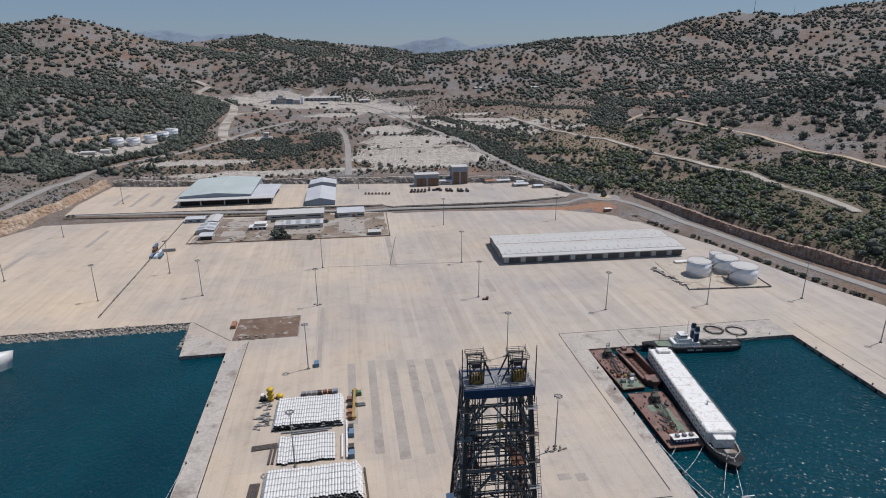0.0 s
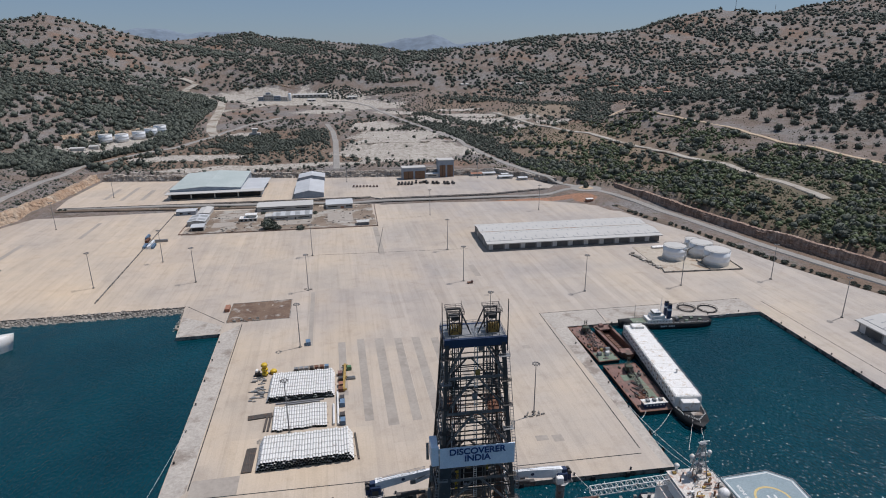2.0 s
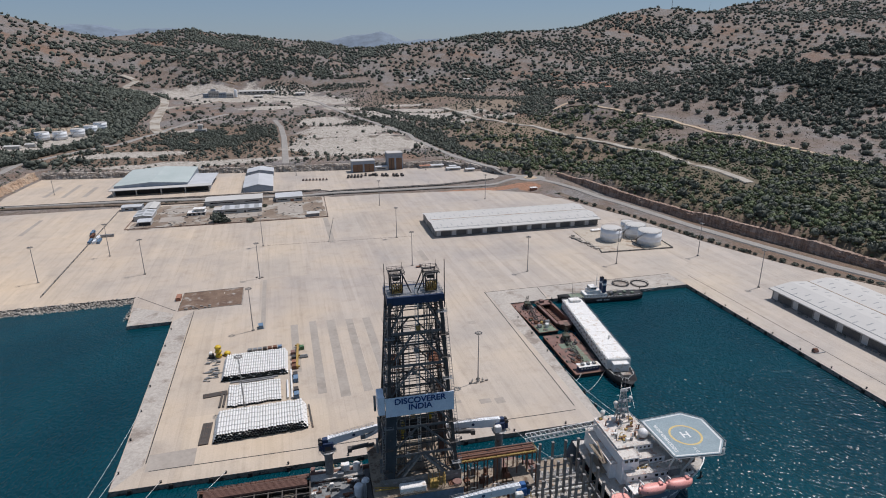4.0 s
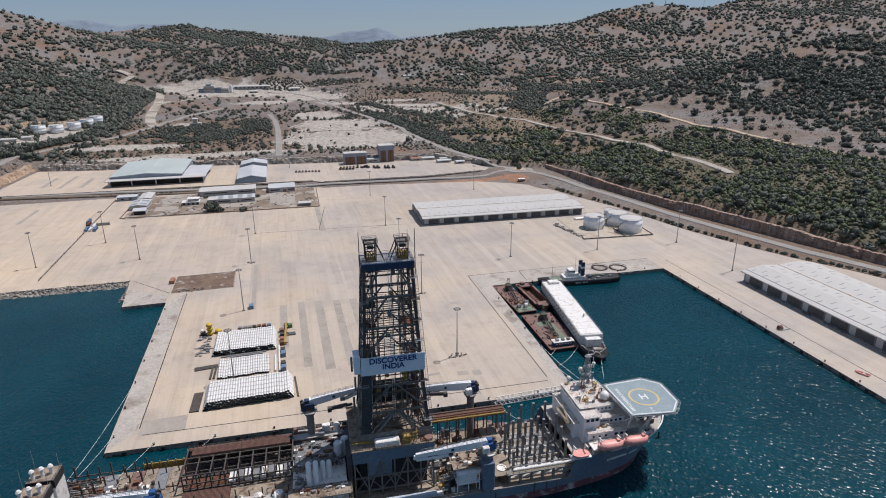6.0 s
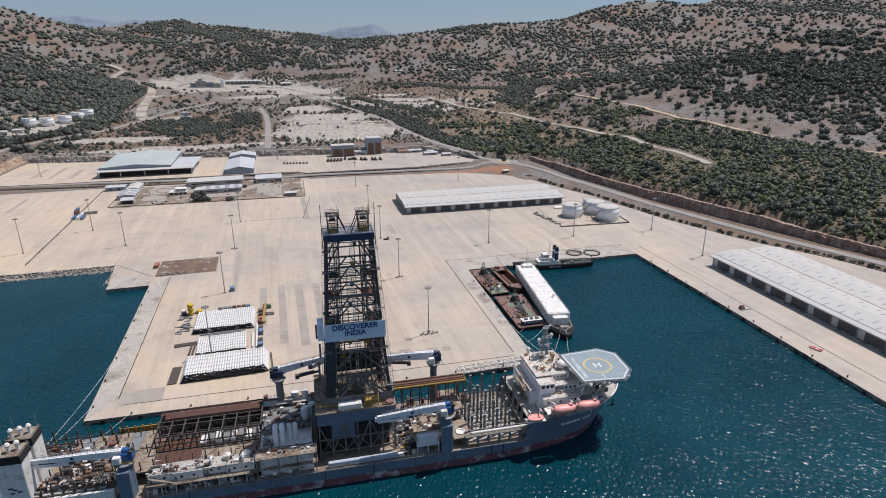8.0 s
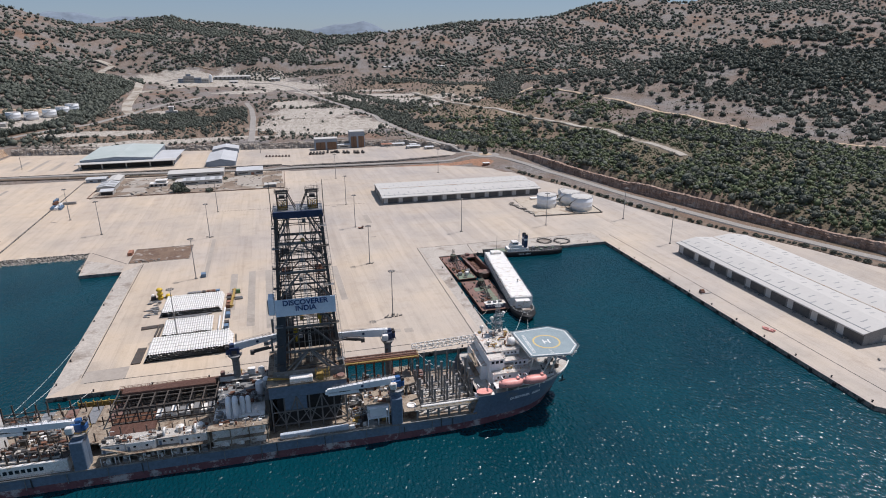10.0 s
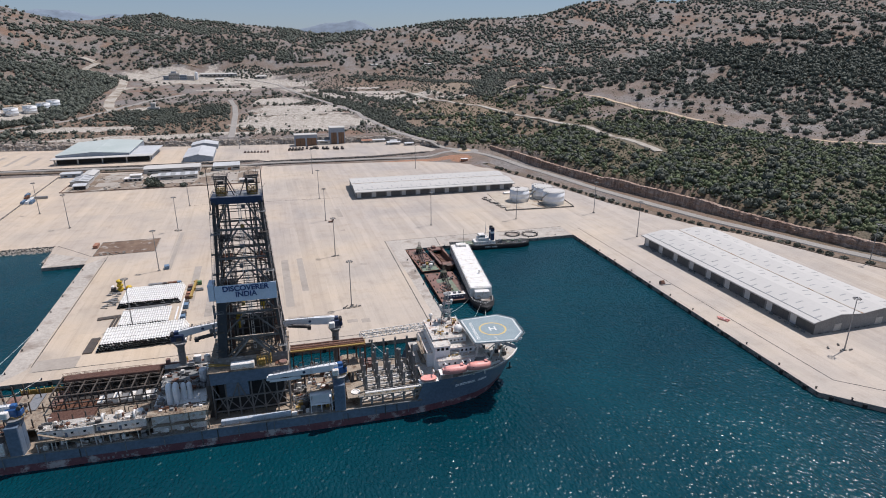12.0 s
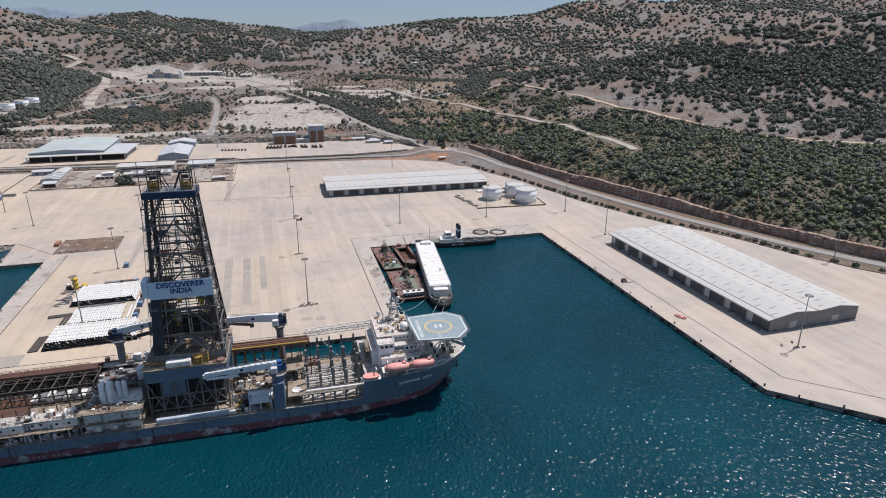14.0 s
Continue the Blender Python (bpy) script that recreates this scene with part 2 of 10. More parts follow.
M_APRON, M_SEA, M_GROUND = concrete_apron(), sea_water(), dry_ground()
M_QUAY = surface("quay_wall", (0.20, 0.185, 0.165), (0.29, 0.27, 0.24), 0.2, 2.5, 0.9, stain=(0.05, 0.05, 0.045), stain_scale=0.3, stain_at=0.55)
M_ASPHALT = surface("old_asphalt", (0.25, 0.232, 0.21), (0.31, 0.29, 0.262), 0.05, 1.2, 0.9, stain=(0.34, 0.30, 0.25), stain_scale=0.06, stain_at=0.62)
M_DIRT_ROAD = surface("dirt_track", (0.42, 0.31, 0.205), (0.50, 0.39, 0.275), 0.06, 0.8, 0.95)
M_VERGE = surface("weedy_verge", (0.105, 0.078, 0.055), (0.20, 0.15, 0.11), 0.12, 1.1, 0.95, stain=(0.30, 0.265, 0.22), stain_scale=0.09, stain_at=0.64)
M_BUND = surface("tan_bund_concrete", (0.40, 0.345, 0.27), (0.49, 0.43, 0.35), 0.06, 0.8, 0.9, stain=(0.27, 0.20, 0.14), stain_scale=0.07, stain_at=0.6)
M_WEATHERED = surface("weathered_quay_concrete", (0.36, 0.325, 0.285), (0.46, 0.415, 0.36), 0.035, 0.7, 0.9, stain=(0.24, 0.20, 0.165), stain_scale=0.06, stain_at=0.58)
M_PALE = surface("quarried_limestone", (0.32, 0.285, 0.235), (0.45, 0.41, 0.35), 0.02, 0.5, 0.95, stain=(0.20, 0.155, 0.11), stain_scale=0.03, stain_at=0.56)
M_ROCK = jointed_rock("cut_rock", (0.20, 0.125, 0.09), (0.29, 0.205, 0.16), (0.38, 0.30, 0.25), (0.085, 0.055, 0.042))
M_ROCK_PALE = jointed_rock("pale_cut_rock", (0.27, 0.225, 0.18), (0.37, 0.325, 0.275), (0.47, 0.43, 0.38), (0.13, 0.105, 0.085))
M_ROCK_ORANGE = jointed_rock("orange_cut_rock", (0.30, 0.19, 0.115), (0.40, 0.29, 0.20), (0.48, 0.40, 0.31), (0.16, 0.10, 0.065))
M_ROOF_WHITE = surface("white_sheet_roof", (0.455, 0.44, 0.41), (0.49, 0.475, 0.445), 0.03, 0.5, 0.75, grainy=0.15)
M_ROOF_GREEN = surface("pale_green_sheet_roof", (0.37, 0.42, 0.395), (0.45, 0.49, 0.465), 0.03, 0.5, 0.6, grainy=0.4)
M_ROOF_GREY = surface("grey_sheet_roof", (0.45, 0.455, 0.455), (0.55, 0.555, 0.555), 0.05, 0.6, 0.5, grainy=0.4)
M_GUTTER = surface("rusted_gutter", (0.36, 0.30, 0.24), (0.45, 0.40, 0.34), 0.2, 2, 0.7, stain=(0.30, 0.18, 0.10), stain_scale=0.12, stain_at=0.55)
M_SKYLIGHT = surface("skylight_sheet", (0.25, 0.255, 0.25), (0.33, 0.335, 0.33), 0.5, 3, 0.5)
M_WALL_GREY = surface("grey_cladding", (0.185, 0.185, 0.185), (0.245, 0.245, 0.24), 0.15, 1.5, 0.7)
M_BAY = surface("dark_grey_bay", (0.075, 0.077, 0.08), (0.115, 0.115, 0.115), 0.2, 2, 0.6)
M_WALL_PALE = surface("pale_render", (0.42, 0.40, 0.37), (0.52, 0.50, 0.46), 0.2, 2, 0.85, stain=(0.30, 0.27, 0.23), stain_scale=0.3)
M_WALL_BLUEGREY = surface("blue_grey_cladding", (0.22, 0.26, 0.31), (0.30, 0.34, 0.39), 0.2, 2, 0.6)
# near-black painting shade in openings and hollows; also drain slots and dark plates
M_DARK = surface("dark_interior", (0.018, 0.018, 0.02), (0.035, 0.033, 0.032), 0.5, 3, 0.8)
M_BROWN = surface("brown_cladding", (0.15, 0.085, 0.05), (0.20, 0.12, 0.075), 0.2, 2, 0.75)
M_STEEL = surface("galvanised_steel", (0.24, 0.245, 0.25), (0.33, 0.33, 0.33), 0.8, 6, 0.5, 0.4)
# M_DERRICK is darkened and M_BRACE lightened to imitate lit braces against shade
M_DERRICK = surface("derrick_paint", (0.040, 0.037, 0.036), (0.078, 0.070, 0.065), 0.25, 2.5, 0.55, stain=(0.11, 0.07, 0.046), stain_scale=0.4, stain_at=0.62)
M_BRACE = surface("lit_brace_paint", (0.105, 0.100, 0.098), (0.19, 0.18, 0.17), 0.25, 2.5, 0.5, stain=(0.14, 0.09, 0.06), stain_scale=0.4, stain_at=0.64)
M_SHAFT = surface("dark_slate_plate", (0.026, 0.030, 0.037), (0.048, 0.053, 0.062), 0.3, 2.0, 0.55, stain=(0.12, 0.09, 0.07), stain_scale=0.35, stain_at=0.64)
M_BARE_WHITE = surface("fresh_white_paint", (0.74, 0.755, 0.765), (0.82, 0.83, 0.835), 0.3, 2.0, 0.45, stain=(0.58, 0.55, 0.5), stain_scale=0.6, stain_at=0.68, grainy=0.4)
M_SIGN_BLUE = surface("sign_blue", (0.014, 0.045, 0.17), (0.022, 0.06, 0.21), 0.3, 2, 0.5)
M_NAVY = surface("navy_paint", (0.014, 0.028, 0.075), (0.028, 0.05, 0.11), 0.3, 2, 0.5)
M_HULL = surface("slate_blue_hull", (0.115, 0.158, 0.220), (0.150, 0.198, 0.262), 0.06, 0.8, 0.5, stain=(0.20, 0.19, 0.18), stain_scale=0.10, stain_at=0.66)
M_BOOT = surface("oxide_red_boot", (0.135, 0.052, 0.062), (0.185, 0.082, 0.09), 0.1, 0.9, 0.7, stain=(0.42, 0.39, 0.38), stain_scale=0.16, stain_at=0.58)
M_WHITE = surface("white_paint", (0.71, 0.69, 0.65), (0.81, 0.79, 0.75), 0.3, 2.5, 0.5, stain=(0.48, 0.39, 0.29), stain_scale=0.35, stain_at=0.60)
M_RACK = surface("brown_grey_rack_steel", (0.052, 0.044, 0.038), (0.092, 0.079, 0.067), 0.4, 3, 0.75, stain=(0.15, 0.08, 0.05), stain_scale=0.5)
M_DECK_TAN = surface("tan_deck", (0.225, 0.18, 0.135), (0.345, 0.285, 0.215), 0.2, 1.6, 0.85, stain=(0.13, 0.085, 0.055), stain_scale=0.25, stain_at=0.56)
M_DECK_RED = surface("red_oxide_deck", (0.165, 0.090, 0.072), (0.250, 0.150, 0.125), 0.15, 1.5, 0.85, stain=(0.11, 0.085, 0.07), stain_scale=0.2, stain_at=0.56)
M_DECK_GREEN = surface("green_deck", (0.13, 0.175, 0.125), (0.22, 0.255, 0.19), 0.2, 1.6, 0.85, stain=(0.16, 0.12, 0.08), stain_scale=0.3, stain_at=0.58)
M_OLD_GREEN = surface("old_green_machine_paint", (0.045, 0.060, 0.042), (0.085, 0.098, 0.07), 0.4, 2.5, 0.75, stain=(0.12, 0.07, 0.04), stain_scale=0.5, stain_at=0.56)
M_RUST = surface("rusty_steel", (0.115, 0.048, 0.027), (0.20, 0.095, 0.058), 0.3, 2.2, 0.85, stain=(0.06, 0.035, 0.025), stain_scale=0.4)
M_PIPE_BROWN = surface("brown_pipe", (0.105, 0.052, 0.038), (0.165, 0.085, 0.06), 0.4, 2, 0.7)
M_CRANE = surface("crane_pale_grey", (0.68, 0.70, 0.715), (0.77, 0.78, 0.785), 0.3, 2, 0.5, stain=(0.40, 0.34, 0.28), stain_scale=0.5, stain_at=0.67, grainy=0.4)
M_PALE_BLUE = surface("faded_pale_blue", (0.38, 0.44, 0.50), (0.48, 0.53, 0.58), 0.3, 2, 0.55, stain=(0.30, 0.25, 0.2), stain_scale=0.4, stain_at=0.62)
M_CRANE_HEAD = surface("crane_blue_grey", (0.10, 0.15, 0.22), (0.15, 0.20, 0.27), 0.3, 2, 0.5)
M_SIGN = surface("pale_blue_sign", (0.66, 0.74, 0.84), (0.74, 0.81, 0.89), 0.3, 2, 0.5, stain=(0.50, 0.52, 0.55), stain_scale=0.5, stain_at=0.68, grainy=0.4)
M_BLUE = surface("bright_blue_paint", (0.022, 0.085, 0.24), (0.04, 0.12, 0.30), 0.4, 2.5, 0.45)
M_YELLOW = surface("yellow_paint", (0.56, 0.36, 0.012), (0.66, 0.45, 0.03), 0.6, 3, 0.5)
M_OCHRE = surface("ochre_rail_paint", (0.30, 0.19, 0.045), (0.42, 0.28, 0.08), 0.5, 3, 0.7)
M_ORANGE = surface("faded_pink_fibreglass", (0.74, 0.30, 0.25), (0.80, 0.38, 0.33), 0.5, 3, 0.45)
M_GREY = surface("grey_machinery", (0.13, 0.14, 0.145), (0.25, 0.25, 0.245), 0.35, 2.5, 0.65, stain=(0.12, 0.08, 0.05), stain_scale=0.5)
M_MIDGREY = surface("mid_grey_columns", (0.15, 0.145, 0.135), (0.23, 0.22, 0.205), 0.4, 3, 0.65)
M_DECK_PALE = surface("pale_worn_deck", (0.36, 0.335, 0.30), (0.50, 0.475, 0.435), 0.2, 1.6, 0.85, stain=(0.36, 0.26, 0.18), stain_scale=0.3, stain_at=0.58)
M_TIER = surface("cream_deck_paint", (0.52, 0.48, 0.43), (0.64, 0.60, 0.55), 0.3, 2, 0.8, stain=(0.42, 0.27, 0.2), stain_scale=0.35, stain_at=0.58)
M_BLACK = surface("black_rubber", (0.012, 0.012, 0.013), (0.025, 0.025, 0.025), 1, 4, 0.8)
M_HELI = surface("blue_grey_helideck", (0.225, 0.285, 0.305), (0.275, 0.335, 0.355), 0.15, 2, 0.85)
M_MARK_WHITE = surface("white_marking", (0.60, 0.60, 0.58), (0.70, 0.70, 0.68), 0.6, 3, 0.8)
M_MARK_YELLOW = surface("yellow_marking", (0.54, 0.40, 0.15), (0.62, 0.48, 0.22), 0.6, 3, 0.8)
M_PIPE_WHITE = surface("white_coated_pipe", (0.66, 0.65, 0.62), (0.78, 0.77, 0.735), 0.25, 2, 0.5, stain=(0.46, 0.42, 0.36), stain_scale=0.3, stain_at=0.62)
M_GLASS = surface("dark_glass", (0.012, 0.016, 0.02), (0.025, 0.03, 0.036), 1, 4, 0.08)
# leaf green lightened and greyed, partly standing in for haze
M_LEAF = surface("hazed_olive_leaves", (0.064, 0.074, 0.057), (0.102, 0.112, 0.085), 0.06, 0.6, 0.8, island=0.7)
M_LEAF_GREEN = surface("green_leaves", (0.062, 0.082, 0.036), (0.110, 0.130, 0.058), 0.05, 0.6, 0.8, island=0.8)
M_LEAF_DRY = surface("dry_undergrowth", (0.095, 0.092, 0.052), (0.16, 0.142, 0.090), 0.05, 0.6, 0.9, island=0.8)
M_LEAF_MIX = surface("grey_green_undergrowth", (0.088, 0.096, 0.052), (0.142, 0.140, 0.082), 0.05, 0.6, 0.9, island=0.7)
M_BARK = surface("bark", (0.08, 0.06, 0.045), (0.13, 0.10, 0.08), 1, 6, 0.9)
M_STONE = surface("pale_boulders", (0.25, 0.222, 0.188), (0.37, 0.335, 0.29), 0.2, 1.5, 0.9, island=0.6)
M_TILE = surface("terracotta_roof", (0.28, 0.13, 0.08), (0.36, 0.18, 0.115), 0.5, 3, 0.85)
# the haze of distance is painted into this blue base colour
M_FAR_HILL = surface("haze_painted_hills", (0.16, 0.20, 0.25), (0.20, 0.245, 0.295), 0.004, 0.02, 1.0)

# ---- building helpers ----
def finish(name, bm, material, smooth=False):
    me = bpy.data.meshes.new(name)
    bm.normal_update()
    bm.to_mesh(me)
    bm.free()
    for mm in material if isinstance(material, (list, tuple)) else [material]:
        me.materials.append(mm)
    if smooth:
        me.polygons.foreach_set("use_smooth", [True] * len(me.polygons))
    return me


def part(name, bm, material, parent=None, label="", smooth=False):
    ob = new(name, finish(name, bm, material, smooth))
    ob.parent = parent
    if label:
        tagged(ob, label)
    return ob


def thing(name, m, label, category, group="", kind=""):
    ob = new(name)
    ob.matrix_world = m
    return tagged(ob, label, category, group, kind)


def solo(name, bm, material, label, category, group="", kind="", m=None, smooth=False):
    ob = part(name, bm, material, None, "", smooth)
    if m is not None:
        ob.matrix_world = m
    return tagged(ob, label, category, group, kind)


def BM():
    return bmesh.new()


def box(bm, x0, x1, y0, y1, z0, z1, mi=0, bevel=0.0):
    v = [bm.verts.new(c) for c in ((x0, y0, z0), (x1, y0, z0), (x1, y1, z0), (x0, y1, z0), (x0, y0, z1), (x1, y0, z1), (x1, y1, z1), (x0, y1, z1))]
    fs = [bm.faces.new([v[i] for i in q]) for q in ((3, 2, 1, 0), (4, 5, 6, 7), (0, 1, 5, 4), (1, 2, 6, 5), (2, 3, 7, 6), (3, 0, 4, 7))]
    for f in fs:
        f.material_index = mi
    if bevel:
        bmesh.ops.bevel(bm, geom=list({e for f in fs for e in f.edges}), offset=bevel, segments=1, affect="EDGES")
    return bm


def beam(bm, a, b, w, h=None, mi=0):
    """A straight square bar from a to b."""
    a, b = Vector(a), Vector(b)
    h = h or w
    d = b - a
    if d.length < 1e-4:
        return bm
    d.normalize()
    up = Vector((0, 0, 1)) if abs(d.z) < 0.95 else Vector((1, 0, 0))
    s = d.cross(up).normalized() * (w / 2)
    u = s.cross(d).normalized() * (h / 2)
    v = [bm.verts.new(p + i * s + j * u) for p in (a, b) for i, j in ((-1, -1), (1, -1), (1, 1), (-1, 1))]
    for q in ((0, 1, 2, 3), (7, 6, 5, 4), (0, 4, 5, 1), (1, 5, 6, 2), (2, 6, 7, 3), (3, 7, 4, 0)):
        bm.faces.new([v[i] for i in q]).material_index = mi
    return bm


def tube(bm, a, b, r0, r1=None, n=10, mi=0, caps=True):
    a, b = Vector(a), Vector(b)
    r1 = r0 if r1 is None else r1
    d = (b - a).normalized()
    up = Vector((0, 0, 1)) if abs(d.z) < 0.95 else Vector((1, 0, 0))
    s = d.cross(up).normalized()
    u = s.cross(d)
    ring = [[bm.verts.new(p + r * (math.cos(2 * math.pi * k / n) * s + math.sin(2 * math.pi * k / n) * u)) for k in range(n)] for p, r in ((a, r0), (b, r1))]
    for k in range(n):
        f = bm.faces.new((ring[0][k], ring[0][(k + 1) % n], ring[1][(k + 1) % n], ring[1][k]))
        f.material_index = mi
    if caps:
        bm.faces.new(ring[0][::-1]).material_index = mi
        bm.faces.new(ring[1]).material_index = mi
    return bm


def lathe(bm, profile, n=16, centre=(0, 0, 0), mi=0):
    """A turned form: rows of (radius, z)."""
    c = Vector(centre)
    rings = [[bm.verts.new(c + Vector((r * math.cos(2 * math.pi * k / n), r * math.sin(2 * math.pi * k / n), z))) for k in range(n)] for r, z in profile]
    for p, q in zip(rings, rings[1:]):
        for k in range(n):
            bm.faces.new((p[k], p[(k + 1) % n], q[(k + 1) % n], q[k])).material_index = mi
    bm.faces.new(rings[0][::-1]).material_index = mi
    bm.faces.new(rings[-1]).material_index = mi
    return bm


def prism(bm, outline, z0, z1, mi=0):
    """An upright slab with the given outline, counter-clockwise."""
    lo = [bm.verts.new((x, y, z0)) for x, y in outline]
    hi = [bm.verts.new((x, y, z1)) for x, y in outline]
    n = len(outline)
    bm.faces.new(hi).material_index = mi
    bm.faces.new(lo[::-1]).material_index = mi
    for k in range(n):
        bm.faces.new((lo[k], lo[(k + 1) % n], hi[(k + 1) % n], hi[k])).material_index = mi
    return bm


def rail(bm, pts, h=1.1, w=0.07, step=3.0, closed=False):
    """A handrail: posts, a top bar and a knee bar along a polyline."""
    pts = [Vector(p) for p in pts]
    for a, b in zip(pts, pts[1:] + (pts[:1] if closed else [])):
        n = max(1, int((b - a).length / step))
        for k in range(n + 1):
            p = a.lerp(b, k / n)
            beam(bm, p, p + Vector((0, 0, h)), w)
        for z in (h, h * 0.5):
            beam(bm, a + Vector((0, 0, z)), b + Vector((0, 0, z)), w)
    return bm


def lattice(bm, a, b, w, h, n, t=0.25):
    """A box truss from a to b, w wide and h high, with n bays."""
    a, b = Vector(a), Vector(b)
    d = (b - a).normalized()
    s = d.cross(Vector((0, 0, 1))).normalized() * w / 2
    u = Vector((0, 0, h))
    for i in (-1, 1):
        for j in (0, 1):
            beam(bm, a + i * s + j * u, b + i * s + j * u, t)
        for k in range(n):
            p, q = a.lerp(b, k / n) + i * s, a.lerp(b, (k + 1) / n) + i * s
            beam(bm, p, p + u, t * 0.7)
            beam(bm, p if k % 2 else p + u, q + u if k % 2 else q, t * 0.7)
    for k in range(n + 1):
        p = a.lerp(b, k / n)
        beam(bm, p - s, p + s, t * 0.7), beam(bm, p - s + u, p + s + u, t * 0.7)
    return bm


def interp(v, xs, ys):
    return np.interp(v, xs, ys)


def pieces(name, bm, material, parent=None, label="", smooth=False):
    """Every separate body of a bmesh becomes a part of its own."""
    bm.verts.index_update()
    seen, out = set(), []
    for v in bm.verts:
        if v.index in seen:
            continue
        todo, body = [v], []
        seen.add(v.index)
        while todo:
            w = todo.pop()
            body.append(w)
            for e in w.link_edges:
                o = e.other_vert(w)
                if o.index not in seen:
                    seen.add(o.index)
                    todo.append(o)
        one, twin = BM(), {}
        for w in body:
            twin[w.index] = one.verts.new(w.co)
        for f in {f for w in body for f in w.link_faces}:
            one.faces.new([twin[w.index] for w in f.verts]).material_index = f.material_index
        out.append(part(name, one, material, parent, label, smooth))
    bm.free()
    return out


def loft(bm, pts, sizes):
    """One bar through several points; sizes are (width, height) at each."""
    pts = [Vector(p) for p in pts]
    rows = []
    for k, p in enumerate(pts):
        d = (pts[min(k + 1, len(pts) - 1)] - pts[max(k - 1, 0)]).normalized()
        up = Vector((0, 0, 1)) if abs(d.z) < 0.9 else Vector((1, 0, 0))
        s = d.cross(up).normalized()
        u = s.cross(d)
        w, h = sizes[k]
        rows.append([bm.verts.new(p + s * i * w / 2 + u * j * h / 2) for i, j in ((-1, -1), (1, -1), (1, 1), (-1, 1))])
    for a, b in zip(rows, rows[1:]):
        for k in range(4):
            bm.faces.new((a[k], b[k], b[(k + 1) % 4], a[(k + 1) % 4]))
    bm.faces.new(rows[0]), bm.faces.new(rows[-1][::-1])
    bmesh.ops.recalc_face_normals(bm, faces=bm.faces)
    return bm

# ---- the lie of the land ----
RIDGES = [  # crest nodes, reach of the slope
    ([(-1800, 1200, 230), (-1193, 1677, 243), (-1034, 1768, 262), (-882, 1842, 285), (-809, 1872, 302), (-730, 1902, 285), (-558, 1957, 236), (-455, 1983, 205)], 800),
    ([(-1000, 640, 150), (-660, 830, 130), (-580, 940, 124), (-490, 1060, 118), (-400, 1170, 105), (-330, 1260, 84)], 290),
    ([(-700, 2560, 225), (-589, 2568, 234), (-424, 2601, 251), (-265, 2624, 266), (-129, 2637, 242), (78, 2644, 226), (290, 2637, 207), (450, 2622, 181)], 600),
    ([(365, 1927, 175), (549, 1794, 189), (701, 1755, 206), (882, 1801, 226), (1068, 1833, 234), (1255, 1852, 250), (1474, 1958, 299), (1685, 2062, 340), (1780, 1996, 332), (1871, 1927, 311), (2400, 1700, 300)], 620),
    ([(2400, 2900, 330), (2549, 2793, 361), (2648, 2713, 400), (2743, 2631, 414), (2863, 2521, 428), (3200, 2304, 433)], 900),
    ([(796, 640, 96), (911, 594, 122), (1006, 585, 149), (1113, 558, 171), (1209, 533, 182), (1296, 510, 192), (1402, 457, 208), (1900, 300, 232)], 420),
    ([(-330, 1560, 120), (-216, 1620, 150), (11, 1643, 176), (212, 1640, 160), (349, 1605, 110)], 300),
]


def hash_noise(x, y, seed):
    h = np.sin(x * 127.1 + y * 311.7 + seed * 74.7) * 43758.5453
    return h - np.floor(h)


def value_noise(x, y, scale, seed):
    x, y = np.asarray(x, float) / scale, np.asarray(y, float) / scale
    i, j = np.floor(x), np.floor(y)
    u, v = x - i, y - j
    u, v = u * u * (3 - 2 * u), v * v * (3 - 2 * v)
    a, b = hash_noise(i, j, seed), hash_noise(i + 1, j, seed)
    c, d = hash_noise(i, j + 1, seed), hash_noise(i + 1, j + 1, seed)
    return (a * (1 - u) + b * u) * (1 - v) + (c * (1 - u) + d * u) * v


def fbm(x, y, scale, seed, octaves=4):
    return sum(value_noise(x, y, scale / 2**k, seed + k) / 2**k for k in range(octaves)) / (2 - 2.0 ** (1 - octaves))


def to_polyline(x, y, nodes):
    """Distance to a crest line and the crest's height beside each place."""
    best, high = np.full(np.shape(x), 1e9), np.zeros(np.shape(x))
    for (ax, ay, az), (bx, by, bz) in zip(nodes, nodes[1:]):
        dx, dy = bx - ax, by - ay
        s = np.clip(((x - ax) * dx + (y - ay) * dy) / (dx * dx + dy * dy), 0, 1)
        d = np.hypot(x - ax - s * dx, y - ay - s * dy)
        near = d < best
        best, high = np.where(near, d, best), np.where(near, az + s * (bz - az), high)
    return best, high


def left_edge(y):
    return interp(y, (-600, 60, 309, 351, 421, 546, 700), (-420, -330, -283, -268, -255, -250, -250))


def right_edge(y):
    return interp(y, (-900, -600, -330, -161, -140, -65, 38, 182, 287, 330, 700), (1100, 900, 700, 596, 583, 544, 498, 474, 448, 440, 440))


def foot_of_cut(y):
    """The line where the rock cut beside the port road meets the ground."""
    return interp(y, (-900, -600, -330, -156, -120, -78, -26, 33, 107, 210, 287, 330, 700), (1000, 830, 655, 567, 553, 538, 523, 505, 484, 464, 448, 440, 440))


def back_edge(x):
    return interp(x, (-260, -246, -158, -42, 86, 311, 345, 375, 440), (534, 534, 517, 514, 489, 458, 425, 379, 330))


def cut_depth(x, y):
    """Metres outside the levelled ground of the port (negative inside)."""
    return np.maximum(np.maximum(left_edge(y) - x, x - foot_of_cut(y)), np.where(x > -300, y - back_edge(x), -1e3))


